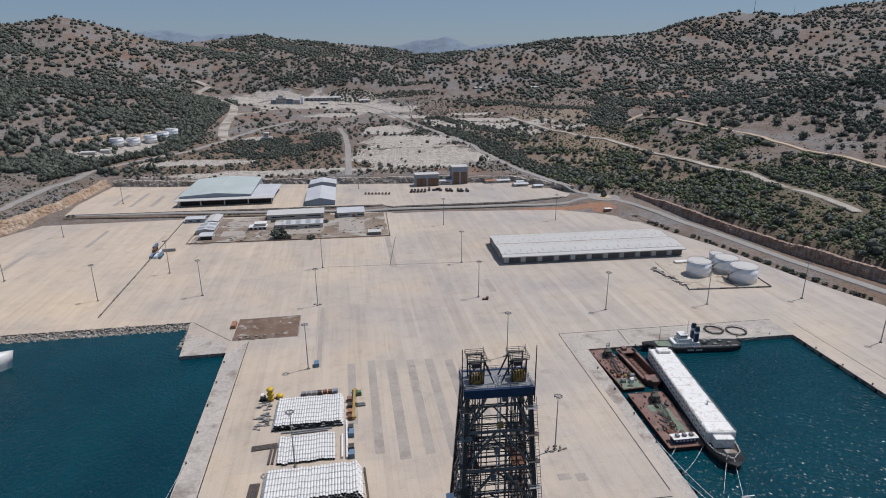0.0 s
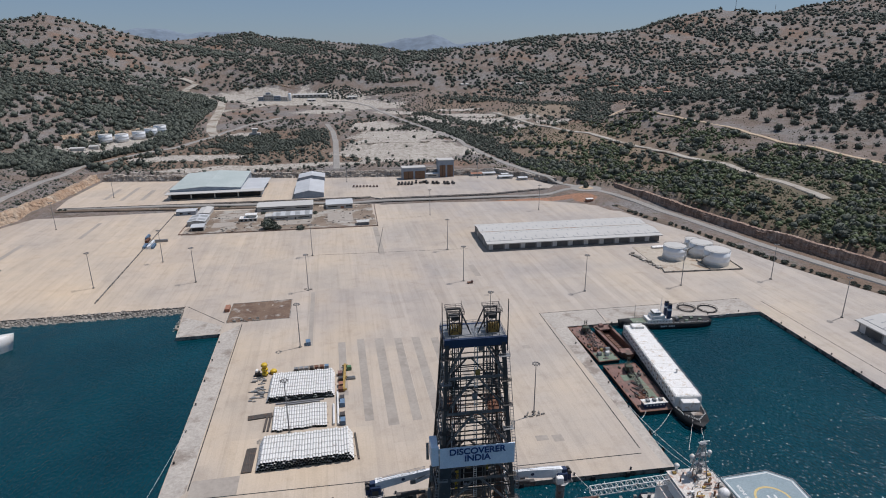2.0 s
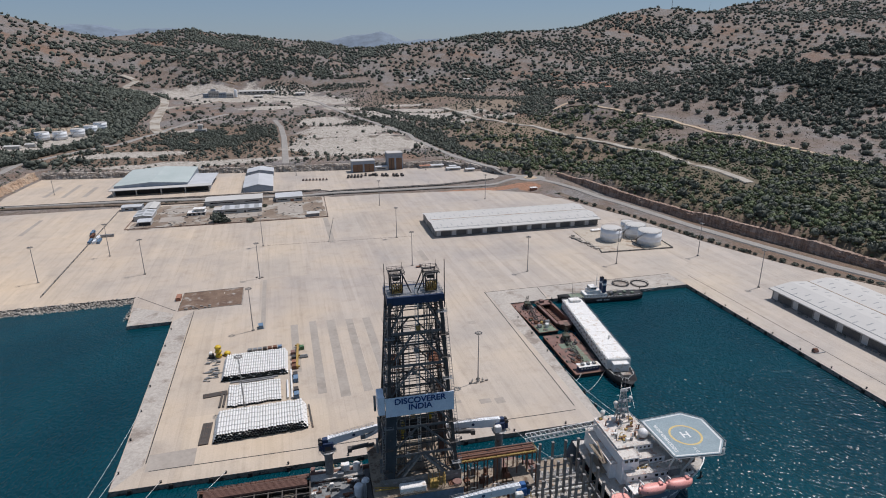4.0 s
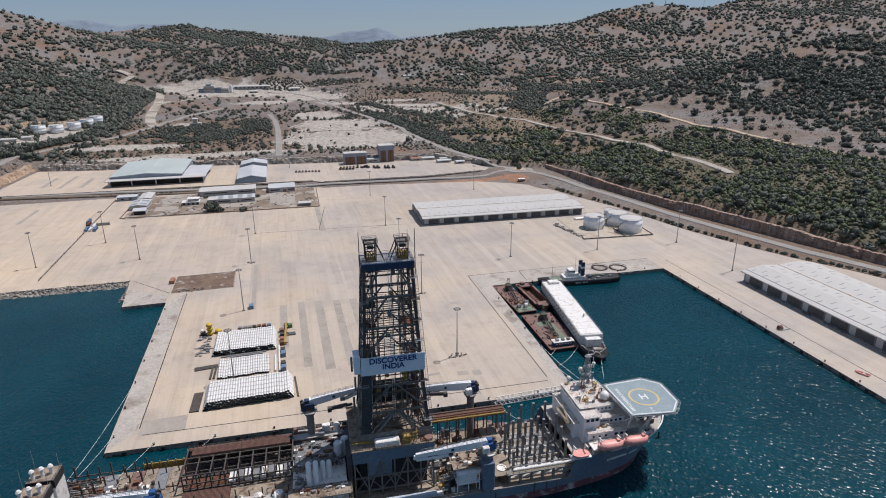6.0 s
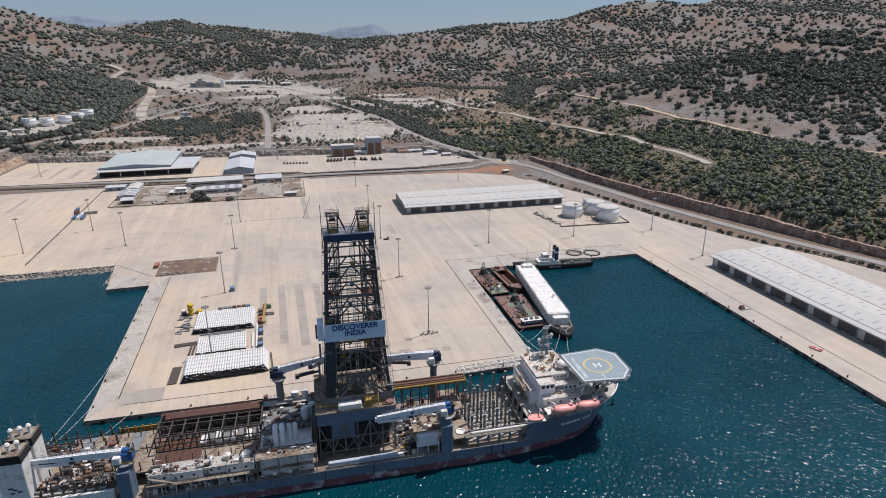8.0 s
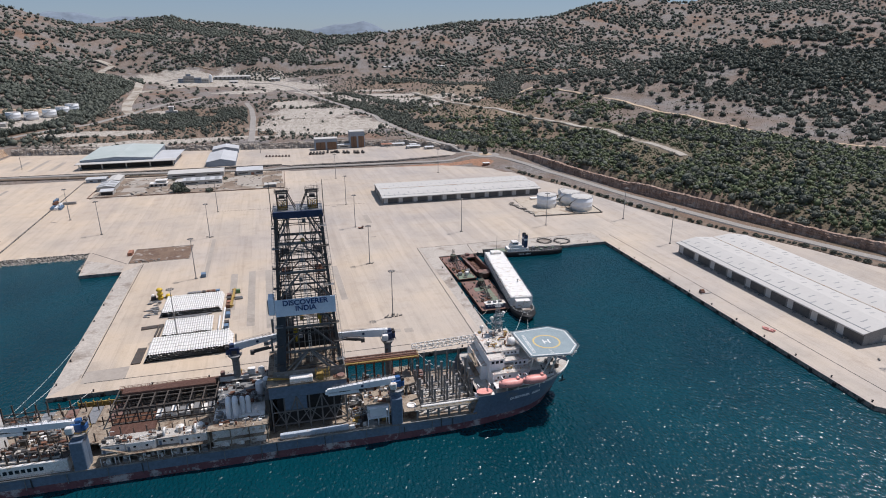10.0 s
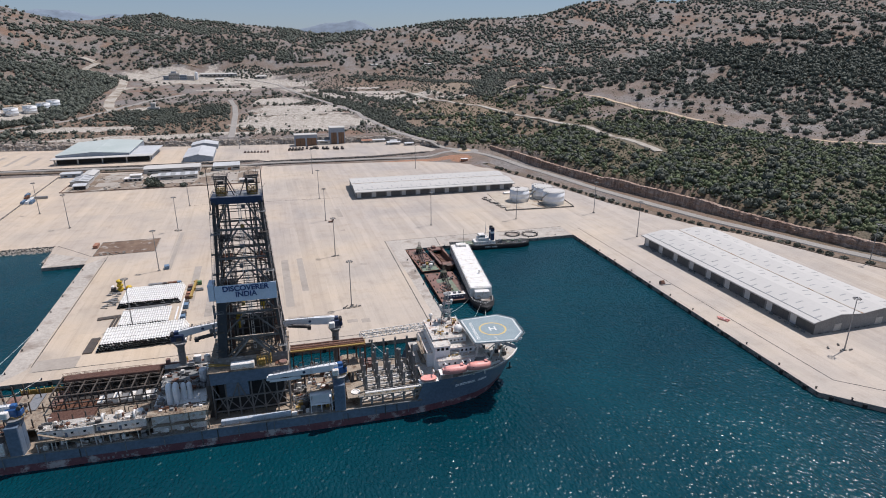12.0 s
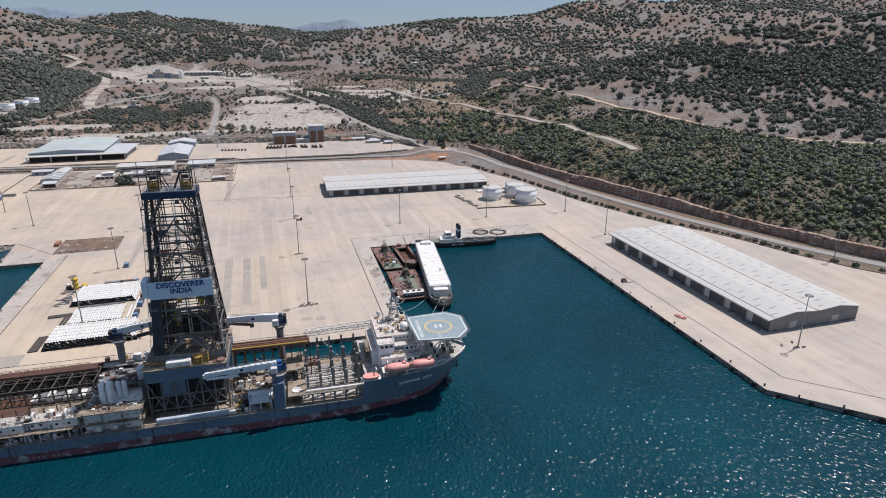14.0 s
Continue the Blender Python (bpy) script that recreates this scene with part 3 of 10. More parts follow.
def wild(x, y):
    base = interp(y, (-600, 300, 500, 560, 680, 800, 1000, 1250, 1400, 1650, 1900, 2500, 4900), (11, 11, 12, 14, 22, 27, 37, 46, 50, 58, 66, 80, 110))
    off = np.maximum(0, x - right_edge(y))
    base = base + np.minimum(off * 0.19, 20) * interp(y, (330, 420, 560, 800), (1, 0.72, 0.28, 0.12)) + np.maximum(0, off - 105) * 0.065 + np.maximum(0, -300 - x) * 0.10
    base = base + np.clip((y - 330) * 0.03, 0, 8) * np.clip(off / 60, 0, 1)
    bench = np.clip((y - 648 - (fbm(x, y, 40, 44) - 0.5) * 30) / 5, 0, 1) * np.clip((y - 900) / -160, 0, 1) * np.clip((x - 95) / 25, 0, 1) * np.clip((x - 318) / -18, 0, 1)
    base = base + bench * 5.5 + (fbm(x, y, 90, 3) - 0.5) * 5 + (fbm(x, y, 30, 9, 3) - 0.5) * 2
    h = base
    for nodes, reach in RIDGES:
        d, top = to_polyline(x, y, nodes)
        s = np.clip(1 - d / (reach * (0.75 + 0.5 * fbm(x, y, 300, 21, 2))), 0, 1)
        if reach == 420:  # the foot of the east hill runs out level into the valley
            k = np.clip((x - 450) / 330, 0, 1)
            s = s * (1 - np.clip((y - 330) / 200, 0, 1) * (1 - k * k * (3 - 2 * k)))
        s = s * s * (2.2 - 1.2 * s) * 0.55 + s * 0.45
        hill = base + (top - base) * s + (fbm(x, y, 160, 31) - 0.5) * 40 * np.minimum(s * 3, 1) * (1 - s) ** 0.7
        h = np.maximum(h, np.where(s > 0, hill, -1e3))
    return h


def land(x, y):
    x, y = np.asarray(x, float), np.asarray(y, float)
    out = cut_depth(x, y)
    rise = interp(x, (100, 140, 280, 360), (0, 15, 17, 5))
    low = np.where(y < 56, interp(y, (28, 56), (-10, -0.5)), interp(y + rise, (340, 362), (-0.5, 3.6)))
    verge = np.clip((x - foot_of_cut(y) + 28) * 0.07, -0.5, 1.0)
    low = np.where((x > 400) & (y > 56), np.maximum(low, verge), low)
    low = np.where((y <= 56) & (x > 430) & (x + y > 150), verge, low)
    low = low + 5.0 * np.clip((x - 385) / 14, 0, 1) * np.clip((y - 230) / 90, 0, 1)
    level = np.clip((60 - np.hypot(x - 404, y - 340)) / 34, 0, 1)  # graded ground round the roundabout
    low = low + (4.5 - low) * level * level * (3 - 2 * level)
    s = np.clip((out - 6) / 6, 0, 1)
    return low + (np.where(out > 0, wild(x, y), 12) - low) * s


def spaced(stops):
    """Grid lines: rows of (from, to, step)."""
    out = []
    for a, b, st in stops:
        out += list(np.linspace(a, b, max(1, int((b - a) / st)), endpoint=False))
    return np.array(out + [stops[-1][1]])


def height_sheet(name, xs, ys, fn, material):
    gx, gy = np.meshgrid(xs, ys)
    gz = fn(gx, gy)
    n, m = len(xs), len(ys)
    idx = np.arange(n * m).reshape(m, n)
    faces = np.stack([idx[:-1, :-1], idx[:-1, 1:], idx[1:, 1:], idx[1:, :-1]], -1).reshape(-1, 4)
    me = bpy.data.meshes.new(name)
    me.from_pydata(np.stack([gx, gy, gz], -1).reshape(-1, 3).tolist(), [], faces.tolist())
    me.materials.append(material)
    me.polygons.foreach_set("use_smooth", [True] * len(me.polygons))
    return new(name, me)


tagged(height_sheet("ground", spaced([(-4200, -1400, 200), (-1400, -340, 26), (-340, -236, 6), (-236, 360, 12), (360, 640, 6), (640, 1500, 22), (1500, 4600, 70)]),
                    spaced([(-4800, -700, 500), (-700, -220, 40), (-220, 340, 9), (340, 600, 6), (600, 1250, 13), (1250, 2800, 26), (2800, 4700, 120)]),
                    land, M_GROUND), "dry limestone valley floor and scrubby hills", "ground", kind="structure")

# distant ranges, scaled down and nearer, with aerial haze painted into the colour
FAR_LEFT = [(-1500, 3700, 270), (-1120, 3772, 323), (-965, 3814, 334), (-776, 3857, 302), (-537, 3899, 320), (-293, 3928, 275), (0, 3950, 240)]
FAR_PEAK = [(-100, 3950, 225), (76, 3944, 253), (418, 3931, 237), (611, 3912, 265), (803, 3883, 294), (955, 3855, 234), (1180, 3802, 251), (1329, 3760, 202)]


def far_height(x, y):
    h = np.full(np.shape(x), 20.0)
    for nodes in (FAR_LEFT, FAR_PEAK):
        d, top = to_polyline(x, y, nodes)
        h = np.maximum(h, top - d * 0.45 + (fbm(x, y, 120, 5) - 0.5) * 14)
    return h


tagged(height_sheet("backdrop", spaced([(-2000, 1800, 32)]), spaced([(3500, 4200, 40)]), far_height, M_FAR_HILL), "far mountain ranges with haze painted in as blue", "mountains", kind="structure")

# ---- sea ----
bm = BM()
bm.faces.new([bm.verts.new(c) for c in ((-4500, -4700, -2.4), (4500, -4700, -2.4), (4500, 60, -2.4), (-4500, 60, -2.4))])
tagged(part("water", bm, M_SEA), "dark teal harbour water with small ripples", "water", kind="structure")

# ---- apron and quays ----
APRON = [(-330, 52), (-33, 50), (-31, 32), (-28, -1), (0, -1), (0, -169), (222, -179), (226, -96), (228.4, -36), (371, -40), (369, -120), (364.6, -283),
         (396, -315), (640, -560), (660, -330), (545, -178), (529, -143), (516, -103), (504, -78), (487, -48), (474, -16), (463, 15), (453, 48), (441, 104), (433, 146), (416, 190), (397, 258), (372, 281), (330, 306), (128, 334), (124, 350), (-240, 366), (-262, 333), (-285, 290), (-330, 150)]
bm = prism(BM(), APRON, -12, 0)
bm.normal_update()
for f in bm.faces:
    f.material_index = 0 if f.normal.z > 0.5 else 1
tagged(part("pavement", bm, [M_APRON, M_QUAY]), "pale concrete port apron cast in long lanes", "pavement", kind="structure")
YARD = [(-243, 368), (124, 352), (137, 342), (277, 338), (357, 352), (371, 366), (352, 415), (311, 452), (86, 484), (-42, 508), (-158, 511), (-244, 527), (-250, 421)]
bm = prism(BM(), YARD, 0.5, 4)
bm.normal_update()
for f in bm.faces:
    f.material_index = 0 if f.normal.z > 0.5 else 1
tagged(part("pavement", bm, [M_APRON, M_QUAY]), "raised concrete back yard below the rock face", "pavement", kind="structure")


def strip(name, nodes, width, material, label, lift=0.35, thick=0.9, step=8.0):
    """A road laid on the land along a line."""
    pts = [Vector((*n, 0)) for n in nodes]
    way = []
    for a, b in zip(pts, pts[1:]):
        n = max(1, int((b - a).length / step))
        way += [a.lerp(b, k / n) for k in range(n)]
    way.append(pts[-1])
    bm = BM()
    rows = []
    for k, p in enumerate(way):
        d = (way[min(k + 1, len(way) - 1)] - way[max(k - 1, 0)]).normalized()
        s = Vector((-d.y, d.x, 0)) * width / 2
        z = max(float(land(q.x, q.y)) for q in (p, p + s * 0.8, p - s * 0.8)) + lift
        rows.append([bm.verts.new((q.x, q.y, zz)) for q, zz in ((p + s * (1 + 1.6 * thick / width), z - thick), (p + s, z), (p - s, z), (p - s * (1 + 1.6 * thick / width), z - thick))])
    for a, b in zip(rows, rows[1:]):
        for k in range(3):
            bm.faces.new((a[k], a[k + 1], b[k + 1], b[k]))
    return tagged(part(name, bm, material), label, "road", kind="structure")


PORT_ROAD = [(414, 326), (424, 300), (438, 262), (455, 191), (473, 90), (492, 16), (509, -42), (527, -88), (542, -129), (558, -163), (600, -235), (680, -360)]
YARD_ROAD = [(-238, 370), (-100, 358), (60, 346), (137, 338), (230, 333), (310, 331), (352, 334), (384, 340)]
NE_ROAD = [(398, 350), (384, 372), (371, 391), (350, 476), (333, 540), (316, 620), (292, 697), (267, 796), (238, 927), (202, 1070), (184, 1195), (131, 1318), (70, 1343)]
VALLEY_ROAD = [(84, 494), (84, 506), (85, 588), (86, 720), (82, 834), (71, 907)]
WEST_ROAD = [(-330, 250), (-316, 340), (-312, 375), (-313, 442), (-311, 499), (-293, 586), (-246, 639), (-187, 714), (-138, 809), (-99, 908), (-29, 1028)]
BARE_TRACK = [(-136, 812), (-150, 850), (-164, 930), (-178, 1121), (-187, 1227), (-256, 1350), (-315, 1430), (-294, 1482), (-338, 1513)]
OCHRE_TRACK = [(636, 734), (641, 666), (659, 575), (669, 476), (677, 420), (684, 344), (703, 301), (717, 254), (742, 172), (743, 126), (769, 69), (805, 17), (900, -100)]
FARM_LINK = [(620, 730), (636, 742), (672, 758), (712, 762)]
STONY_TRACK = [(458, 1007), (470, 940), (477, 885), (489, 763), (507, 695), (534, 640), (548, 560), (548, 480), (545, 410), (552, 348), (574, 304), (578, 245), (584, 188), (576, 134)]
strip("road", PORT_ROAD, 9, M_ASPHALT, "grey asphalt port road below the rock cut", 0.3)
strip("road", YARD_ROAD, 7, M_ASPHALT, "asphalt road between the yards", 0.7)
strip("road", NE_ROAD, 9, M_ASPHALT, "straight asphalt road up the valley", 0.5)
strip("road", VALLEY_ROAD, 9, M_ASPHALT, "straight grey road into the valley", 0.6)
strip("road", WEST_ROAD, 9, M_ASPHALT, "grey road climbing round the yard", 0.6)
strip("road", BARE_TRACK, 18, M_PALE, "broad bare track up the valley side", 0.8, 1.5)
strip("road", OCHRE_TRACK, 8, M_DIRT_ROAD, "ochre dirt track along the foot of the hill", 0.3)
strip("road", FARM_LINK, 6, M_DIRT_ROAD, "pale dirt road that links the farm to the track", 0.4)
strip("road", STONY_TRACK, 10, M_PALE, "pale stony track through the scrub", 0.15)
strip("road", [(-178, 1121), (-98, 1221), (-20, 1334)], 10, M_PALE, "bare quarry road", 1.0, 2.0)

VERGE = [(407, 262), (425, 192), (438, 147), (447, 103), (459, 49), (469, 15), (480, -17), (493, -48), (510, -78), (521, -103), (534, -143), (551, -178), (575, -215)]
strip("verge", [(-240, 361.5), (-140, 353.8), (-30, 345.2), (60, 338)], 7, M_VERGE, "strip of brown earth below the back yard", 0.5, 0.9, 6.0)
strip("verge", VERGE, 9, M_VERGE, "strip of brown earth and dry weeds beside the port road", 0.22, 0.6, 4.0)

# roundabout
RZ = float(land(404, 340)) + 0.4
bm = lathe(BM(), [(20, -6), (20, 0), (19.6, 0.05)], 32, (404, 340, RZ))
tagged(part("road", bm, M_ASPHALT), "asphalt roundabout", "road", kind="structure")
bm = lathe(BM(), [(9.2, -0.2), (9.2, 0.3), (8.6, 0.55)], 24, (404, 340, RZ))
tagged(part("traffic_island", bm, M_DIRT_ROAD), "round earth island of the roundabout", "traffic island", kind="structure")

# ---- plants ----
def bush_template(rng, tris, leaves):
    """A lumpy crown with ragged leaf clumps; unit radius, base at z = 0."""
    bm = BM()
    bmesh.ops.create_icosphere(bm, subdivisions=tris, radius=1.0)
    off = rng.random(3) * 50
    for v in bm.verts:
        k = 0.78 + 0.5 * noise.noise(v.co * 1.7 + Vector(off)) + 0.25 * noise.noise(v.co * 4 + Vector(off))
        v.co = Vector((v.co.x * k, v.co.y * k, max(-0.35, v.co.z * k * 0.8) + 0.42))
    for _ in range(leaves):
        d = Vector(rng.normal(size=3)).normalized()
        d.z = abs(d.z) * 0.9
        c = Vector((d.x * 0.95, d.y * 0.95, d.z * 0.75 + 0.42)) * (0.85 + 0.3 * rng.random())
        a, b = Vector(rng.normal(size=3)).normalized() * 0.27, Vector(rng.normal(size=3)).normalized() * 0.27
        bm.faces.new([bm.verts.new(c + a), bm.verts.new(c + b), bm.verts.new(c - a * 0.6 - b * 0.4)])
    bmesh.ops.triangulate(bm, faces=bm.faces)
    bm.verts.index_update()
    vs = np.array([v.co[:] for v in bm.verts])
    fs = np.array([[v.index for v in f.verts] for f in bm.faces])
    bm.free()
    return vs, fs


def thicket(name, spots, sizes, heights, templates, material, label, rng):
    """Many plants of one stretch of land joined into one mesh."""
    vs, fs, n = [], [], 0
    for (x, y, z), r, h in zip(spots, sizes, heights):
        tv, tf = templates[rng.integers(len(templates))]
        a = rng.random() * 6.283
        c, s = math.cos(a) * r, math.sin(a) * r
        vs.append(np.stack([tv[:, 0] * c - tv[:, 1] * s + x, tv[:, 0] * s + tv[:, 1] * c + y, tv[:, 2] * h + z], -1))
        fs.append(tf + n)
        n += len(tv)
    v, f = np.concatenate(vs), np.concatenate(fs)
    me = bpy.data.meshes.new(name)
    me.vertices.add(len(v)), me.vertices.foreach_set("co", v.ravel().astype(np.float32))
    me.loops.add(f.size), me.loops.foreach_set("vertex_index", f.ravel().astype(np.int32))
    me.polygons.add(len(f)), me.polygons.foreach_set("loop_start", np.arange(0, f.size, 3, dtype=np.int32))
    me.polygons.foreach_set("use_smooth", np.ones(len(f), dtype=bool))
    me.update(calc_edges=True)
    me.materials.append(material)
    return tagged(new(name, me), label, "shrubs", kind="stuff")


rng = np.random.default_rng(7)
FINE = [bush_template(rng, 2, 60) for _ in range(6)]
COARSE = [bush_template(rng, 1, 14) for _ in range(6)]
ROADS = [([(*p, 0) for p in line], w) for line, w in ((PORT_ROAD, 12), (NE_ROAD, 8), (VALLEY_ROAD, 9), (WEST_ROAD, 9), (BARE_TRACK, 13), (OCHRE_TRACK, 7), (STONY_TRACK, 10), (FARM_LINK, 7))]


def scatter(x0, x1, y0, y1, spacing, density):
    nx, ny = int((x1 - x0) / spacing), int((y1 - y0) / spacing)
    gx, gy = np.meshgrid(np.arange(nx), np.arange(ny))
    x = x0 + (gx.ravel() + rng.random(nx * ny)) * spacing
    y = y0 + (gy.ravel() + rng.random(nx * ny)) * spacing
    keep = rng.random(nx * ny) < density(x, y)
    keep &= cut_depth(x, y) > 7
    for nodes, w in ROADS:
        keep &= to_polyline(x, y, nodes)[0] > w
    x, y = x[keep], y[keep]
    return x, y, land(x, y)


def bare(x, y):
    """1 on the quarried, open valley floor."""
    out = 0
    for cx, cy, rx, ry in CLEARINGS:
        out = np.maximum(out, np.clip((1 - np.hypot((x - cx) / rx, (y - cy) / ry)) * 2.5, 0, 1))
    return out


def plant(label, x0, x1, y0, y1, spacing, density, r0, r1, templates, material):
    x, y, z = scatter(x0, x1, y0, y1, spacing, density)
    r = r0 + (r1 - r0) * rng.random(len(x)) ** 1.6
    if len(x):
        thicket("shrubs", np.stack([x, y, z - 0.2], -1), r, r * (0.85 + 0.5 * rng.random(len(x))), templates, material, label, rng)


MID = [bush_template(rng, 2, 26) for _ in range(6)]
OPEN = [bush_template(rng, 1, 34) for _ in range(6)]
ochre_x = lambda y: interp(y, (-300, -100, 17, 69, 126, 172, 254, 301, 344, 420, 476, 575, 666, 734, 2000), (1080, 900, 805, 769, 743, 742, 717, 703, 684, 677, 669, 659, 641, 636, 636))
patchy = lambda x, y: np.clip((fbm(x, y, 70, 77) - 0.36) * 5, 0.05, 1)
gappy = lambda x, y: np.clip((fbm(x, y, 46, 61, 3) - 0.40) * 8, 0.10, 1) * np.clip((np.hypot((x - 520) / 62, (y - 640) / 120) - 0.45) * 1.6, 0.12, 1)
LIGHT = [bush_template(rng, 1, 20) for _ in range(6)]
DISTANT = [bush_template(rng, 1, 8) for _ in range(6)]
ne_x = lambda y: interp(y, (350, 391, 476, 540, 620, 697, 796, 927), (398, 371, 350, 333, 316, 292, 267, 238))
# scrub between the port road and the ochre track
lower = lambda x, y: (x < ochre_x(y) - 5) * np.clip((x - foot_of_cut(y) - 8) / 18, 0.25, 1)
plant("dense green maquis scrub on the slope above the road", 455, 800, -260, 330, 4.5, lambda x, y: np.clip(patchy(x, y) * 1.7, 0.16, 1) * lower(x, y), 1.3, 4.4, LIGHT, M_LEAF_GREEN)
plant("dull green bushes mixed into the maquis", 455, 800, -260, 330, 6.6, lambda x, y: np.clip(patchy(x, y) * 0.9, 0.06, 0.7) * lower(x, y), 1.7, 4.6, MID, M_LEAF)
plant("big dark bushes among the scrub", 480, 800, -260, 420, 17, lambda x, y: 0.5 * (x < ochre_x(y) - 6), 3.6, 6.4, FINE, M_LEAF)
plant("dense green scrub filling the valley side", 300, 690, 330, 800, 4.8, lambda x, y: np.clip(patchy(x, y) * 1.3, 0.08, 0.95) * np.clip((760 - y) / 160, 0.12, 1) * gappy(x, y) * (x < ochre_x(y) - 5) * (x > ne_x(y) + 8), 1.4, 4.3, LIGHT, M_LEAF_GREEN)
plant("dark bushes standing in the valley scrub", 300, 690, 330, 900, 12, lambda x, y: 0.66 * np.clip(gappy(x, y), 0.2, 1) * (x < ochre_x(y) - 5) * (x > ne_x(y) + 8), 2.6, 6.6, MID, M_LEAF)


def hill_cover(x, y):
    """How much of the hillside the oaks cover: full in the gullies and on the west hill, thin on the stony shoulders,
    thinned on the far east hills in place of haze.
    """
    c = np.full(np.shape(x), 0.32)
    c = np.where((x < -180) & (y < 1330), 0.70, c)
    c = np.where((x < -350) & (y > 1330), 0.46, c)
    c = np.where((x < -520) & (y > 1690), 0.20, c)
    c = np.where((x > -350) & (x < 340) & (y > 1430) & (y < 1660), 0.34, c)
    c = np.where((x > -350) & (x < 420) & (y >= 1700), 0.54, c)
    c = np.where((x > 340) & (x < 1200) & (y > 1180) & (y < 1560), 0.33, c)
    # fewer oaks here make the hill lighter, standing in for haze
    c = np.where((x > 1150) & (y > 1200), 0.28, c)
    side = x - ochre_x(y)
    c = np.where((x > 600) & (y < 780), np.clip(0.10 + side / 600, 0.12, 0.46), c)
    c = c + 0.3 * np.exp(-(((x - 210) / 110) ** 2) - ((y - 1520) / 110) ** 2)
    c = c * np.clip(0.0 + 2.0 * fbm(x, y, 190, 55), 0.35, 1.6) * np.clip(-0.4 + 2.8 * fbm(x, y, 75, 12, 3), 0.2, 1.9)
    c = np.where((x < -180) & (y < 1330), np.maximum(c, 0.42), c)
    c = c * np.where((x < 420) & ((x > -180) | (y > 1330)), 0.84, 0.95)
    return np.clip(c, 0.03, 0.88) * (1 - bare(x, y))


def oaks(label, x0, x1, y0, y1, r0, r1, templates, where=lambda x, y: True):
    """Scattered round-headed oaks that cover the asked share of the ground, only within the camera's field of view;
    none on slopes that fall away from it to the north.
    """
    mean = r0 + (r1 - r0) / 2.3
    area = math.pi * mean * mean * 0.8
    s = math.sqrt(area / 2.12)

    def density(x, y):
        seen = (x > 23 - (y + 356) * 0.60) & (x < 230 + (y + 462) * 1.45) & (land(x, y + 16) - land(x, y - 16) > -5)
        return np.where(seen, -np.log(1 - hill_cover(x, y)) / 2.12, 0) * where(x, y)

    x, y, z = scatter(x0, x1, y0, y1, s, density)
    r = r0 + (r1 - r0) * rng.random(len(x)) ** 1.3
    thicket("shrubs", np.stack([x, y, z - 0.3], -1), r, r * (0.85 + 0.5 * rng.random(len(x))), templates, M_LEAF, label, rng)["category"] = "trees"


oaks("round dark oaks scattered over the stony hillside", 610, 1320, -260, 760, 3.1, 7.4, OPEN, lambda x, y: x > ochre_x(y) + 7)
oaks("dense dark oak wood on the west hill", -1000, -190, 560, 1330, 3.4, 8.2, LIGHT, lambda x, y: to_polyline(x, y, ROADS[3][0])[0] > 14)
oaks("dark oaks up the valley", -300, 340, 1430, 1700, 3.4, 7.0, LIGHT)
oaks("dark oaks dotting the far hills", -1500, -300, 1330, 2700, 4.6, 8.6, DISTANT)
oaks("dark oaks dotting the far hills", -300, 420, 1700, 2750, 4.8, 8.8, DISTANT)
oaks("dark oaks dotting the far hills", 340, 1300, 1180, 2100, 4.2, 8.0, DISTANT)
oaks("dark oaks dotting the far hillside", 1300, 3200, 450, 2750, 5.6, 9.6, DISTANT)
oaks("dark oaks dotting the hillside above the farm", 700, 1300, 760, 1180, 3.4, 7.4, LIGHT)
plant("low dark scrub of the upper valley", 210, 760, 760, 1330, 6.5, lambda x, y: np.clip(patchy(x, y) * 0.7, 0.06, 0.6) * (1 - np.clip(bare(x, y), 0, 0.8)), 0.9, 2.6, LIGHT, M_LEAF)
for belt, width in (([(70, 1388, 0), (180, 1374, 0), (320, 1356, 0)], 28), ([(402, 1250, 0), (515, 1184, 0), (594, 1077, 0), (655, 980, 0)], 24), ([(655, 980, 0), (650, 870, 0), (612, 800, 0), (600, 735, 0)], 34), ([(290, 1030, 0), (330, 930, 0), (420, 760, 0)], 20)):
    plant("dark hedge-like belt of trees between the fields", -60, 700, 700, 1450, 6.5, lambda x, y: 0.9 * (to_polyline(x, y, belt)[0] < width * (0.5 + fbm(x, y, 60, 8))), 2.2, 4.6, LIGHT, M_LEAF)
plant("round dark trees standing about the upper valley floor", 320, 640, 700, 1130, 19, lambda x, y: 0.42 * (1 - np.clip(bare(x, y) * 1.1, 0, 0.85)), 2.4, 5.6, OPEN, M_LEAF)
plant("low scrub on the quarried valley floor", -240, 330, 500, 1000, 6.6, lambda x, y: np.clip(patchy(x, y) * 0.85, 0.1, 0.9) * (1 - np.clip(bare(x, y) * 1.6, 0, 0.985)), 0.9, 3.6, LIGHT, M_LEAF)
plant("round bushes and small trees on the valley floor", -200, 320, 540, 1330, 22, lambda x, y: 0.5 * (1 - np.clip(bare(x, y) * 1.1, 0, 0.9)), 2.6, 6.0, OPEN, M_LEAF)
clump = lambda x, y: np.clip(1.25 - np.minimum(np.hypot((x + 15) / 85, (y - 775) / 85), np.hypot((x + 60) / 75, (y - 690) / 50)), 0, 1) * 1.7 * np.clip((fbm(x, y, 60, 91) - 0.32) * 9, 0, 1) * (1 - np.clip(bare(x, y) * 2, 0, 1))
plant("dense green thicket in the middle of the valley", -180, 78, 620, 900, 4.6, clump, 2.0, 4.8, OPEN, M_LEAF)
TUFT = [bush_template(rng, 1, 6) for _ in range(5)]
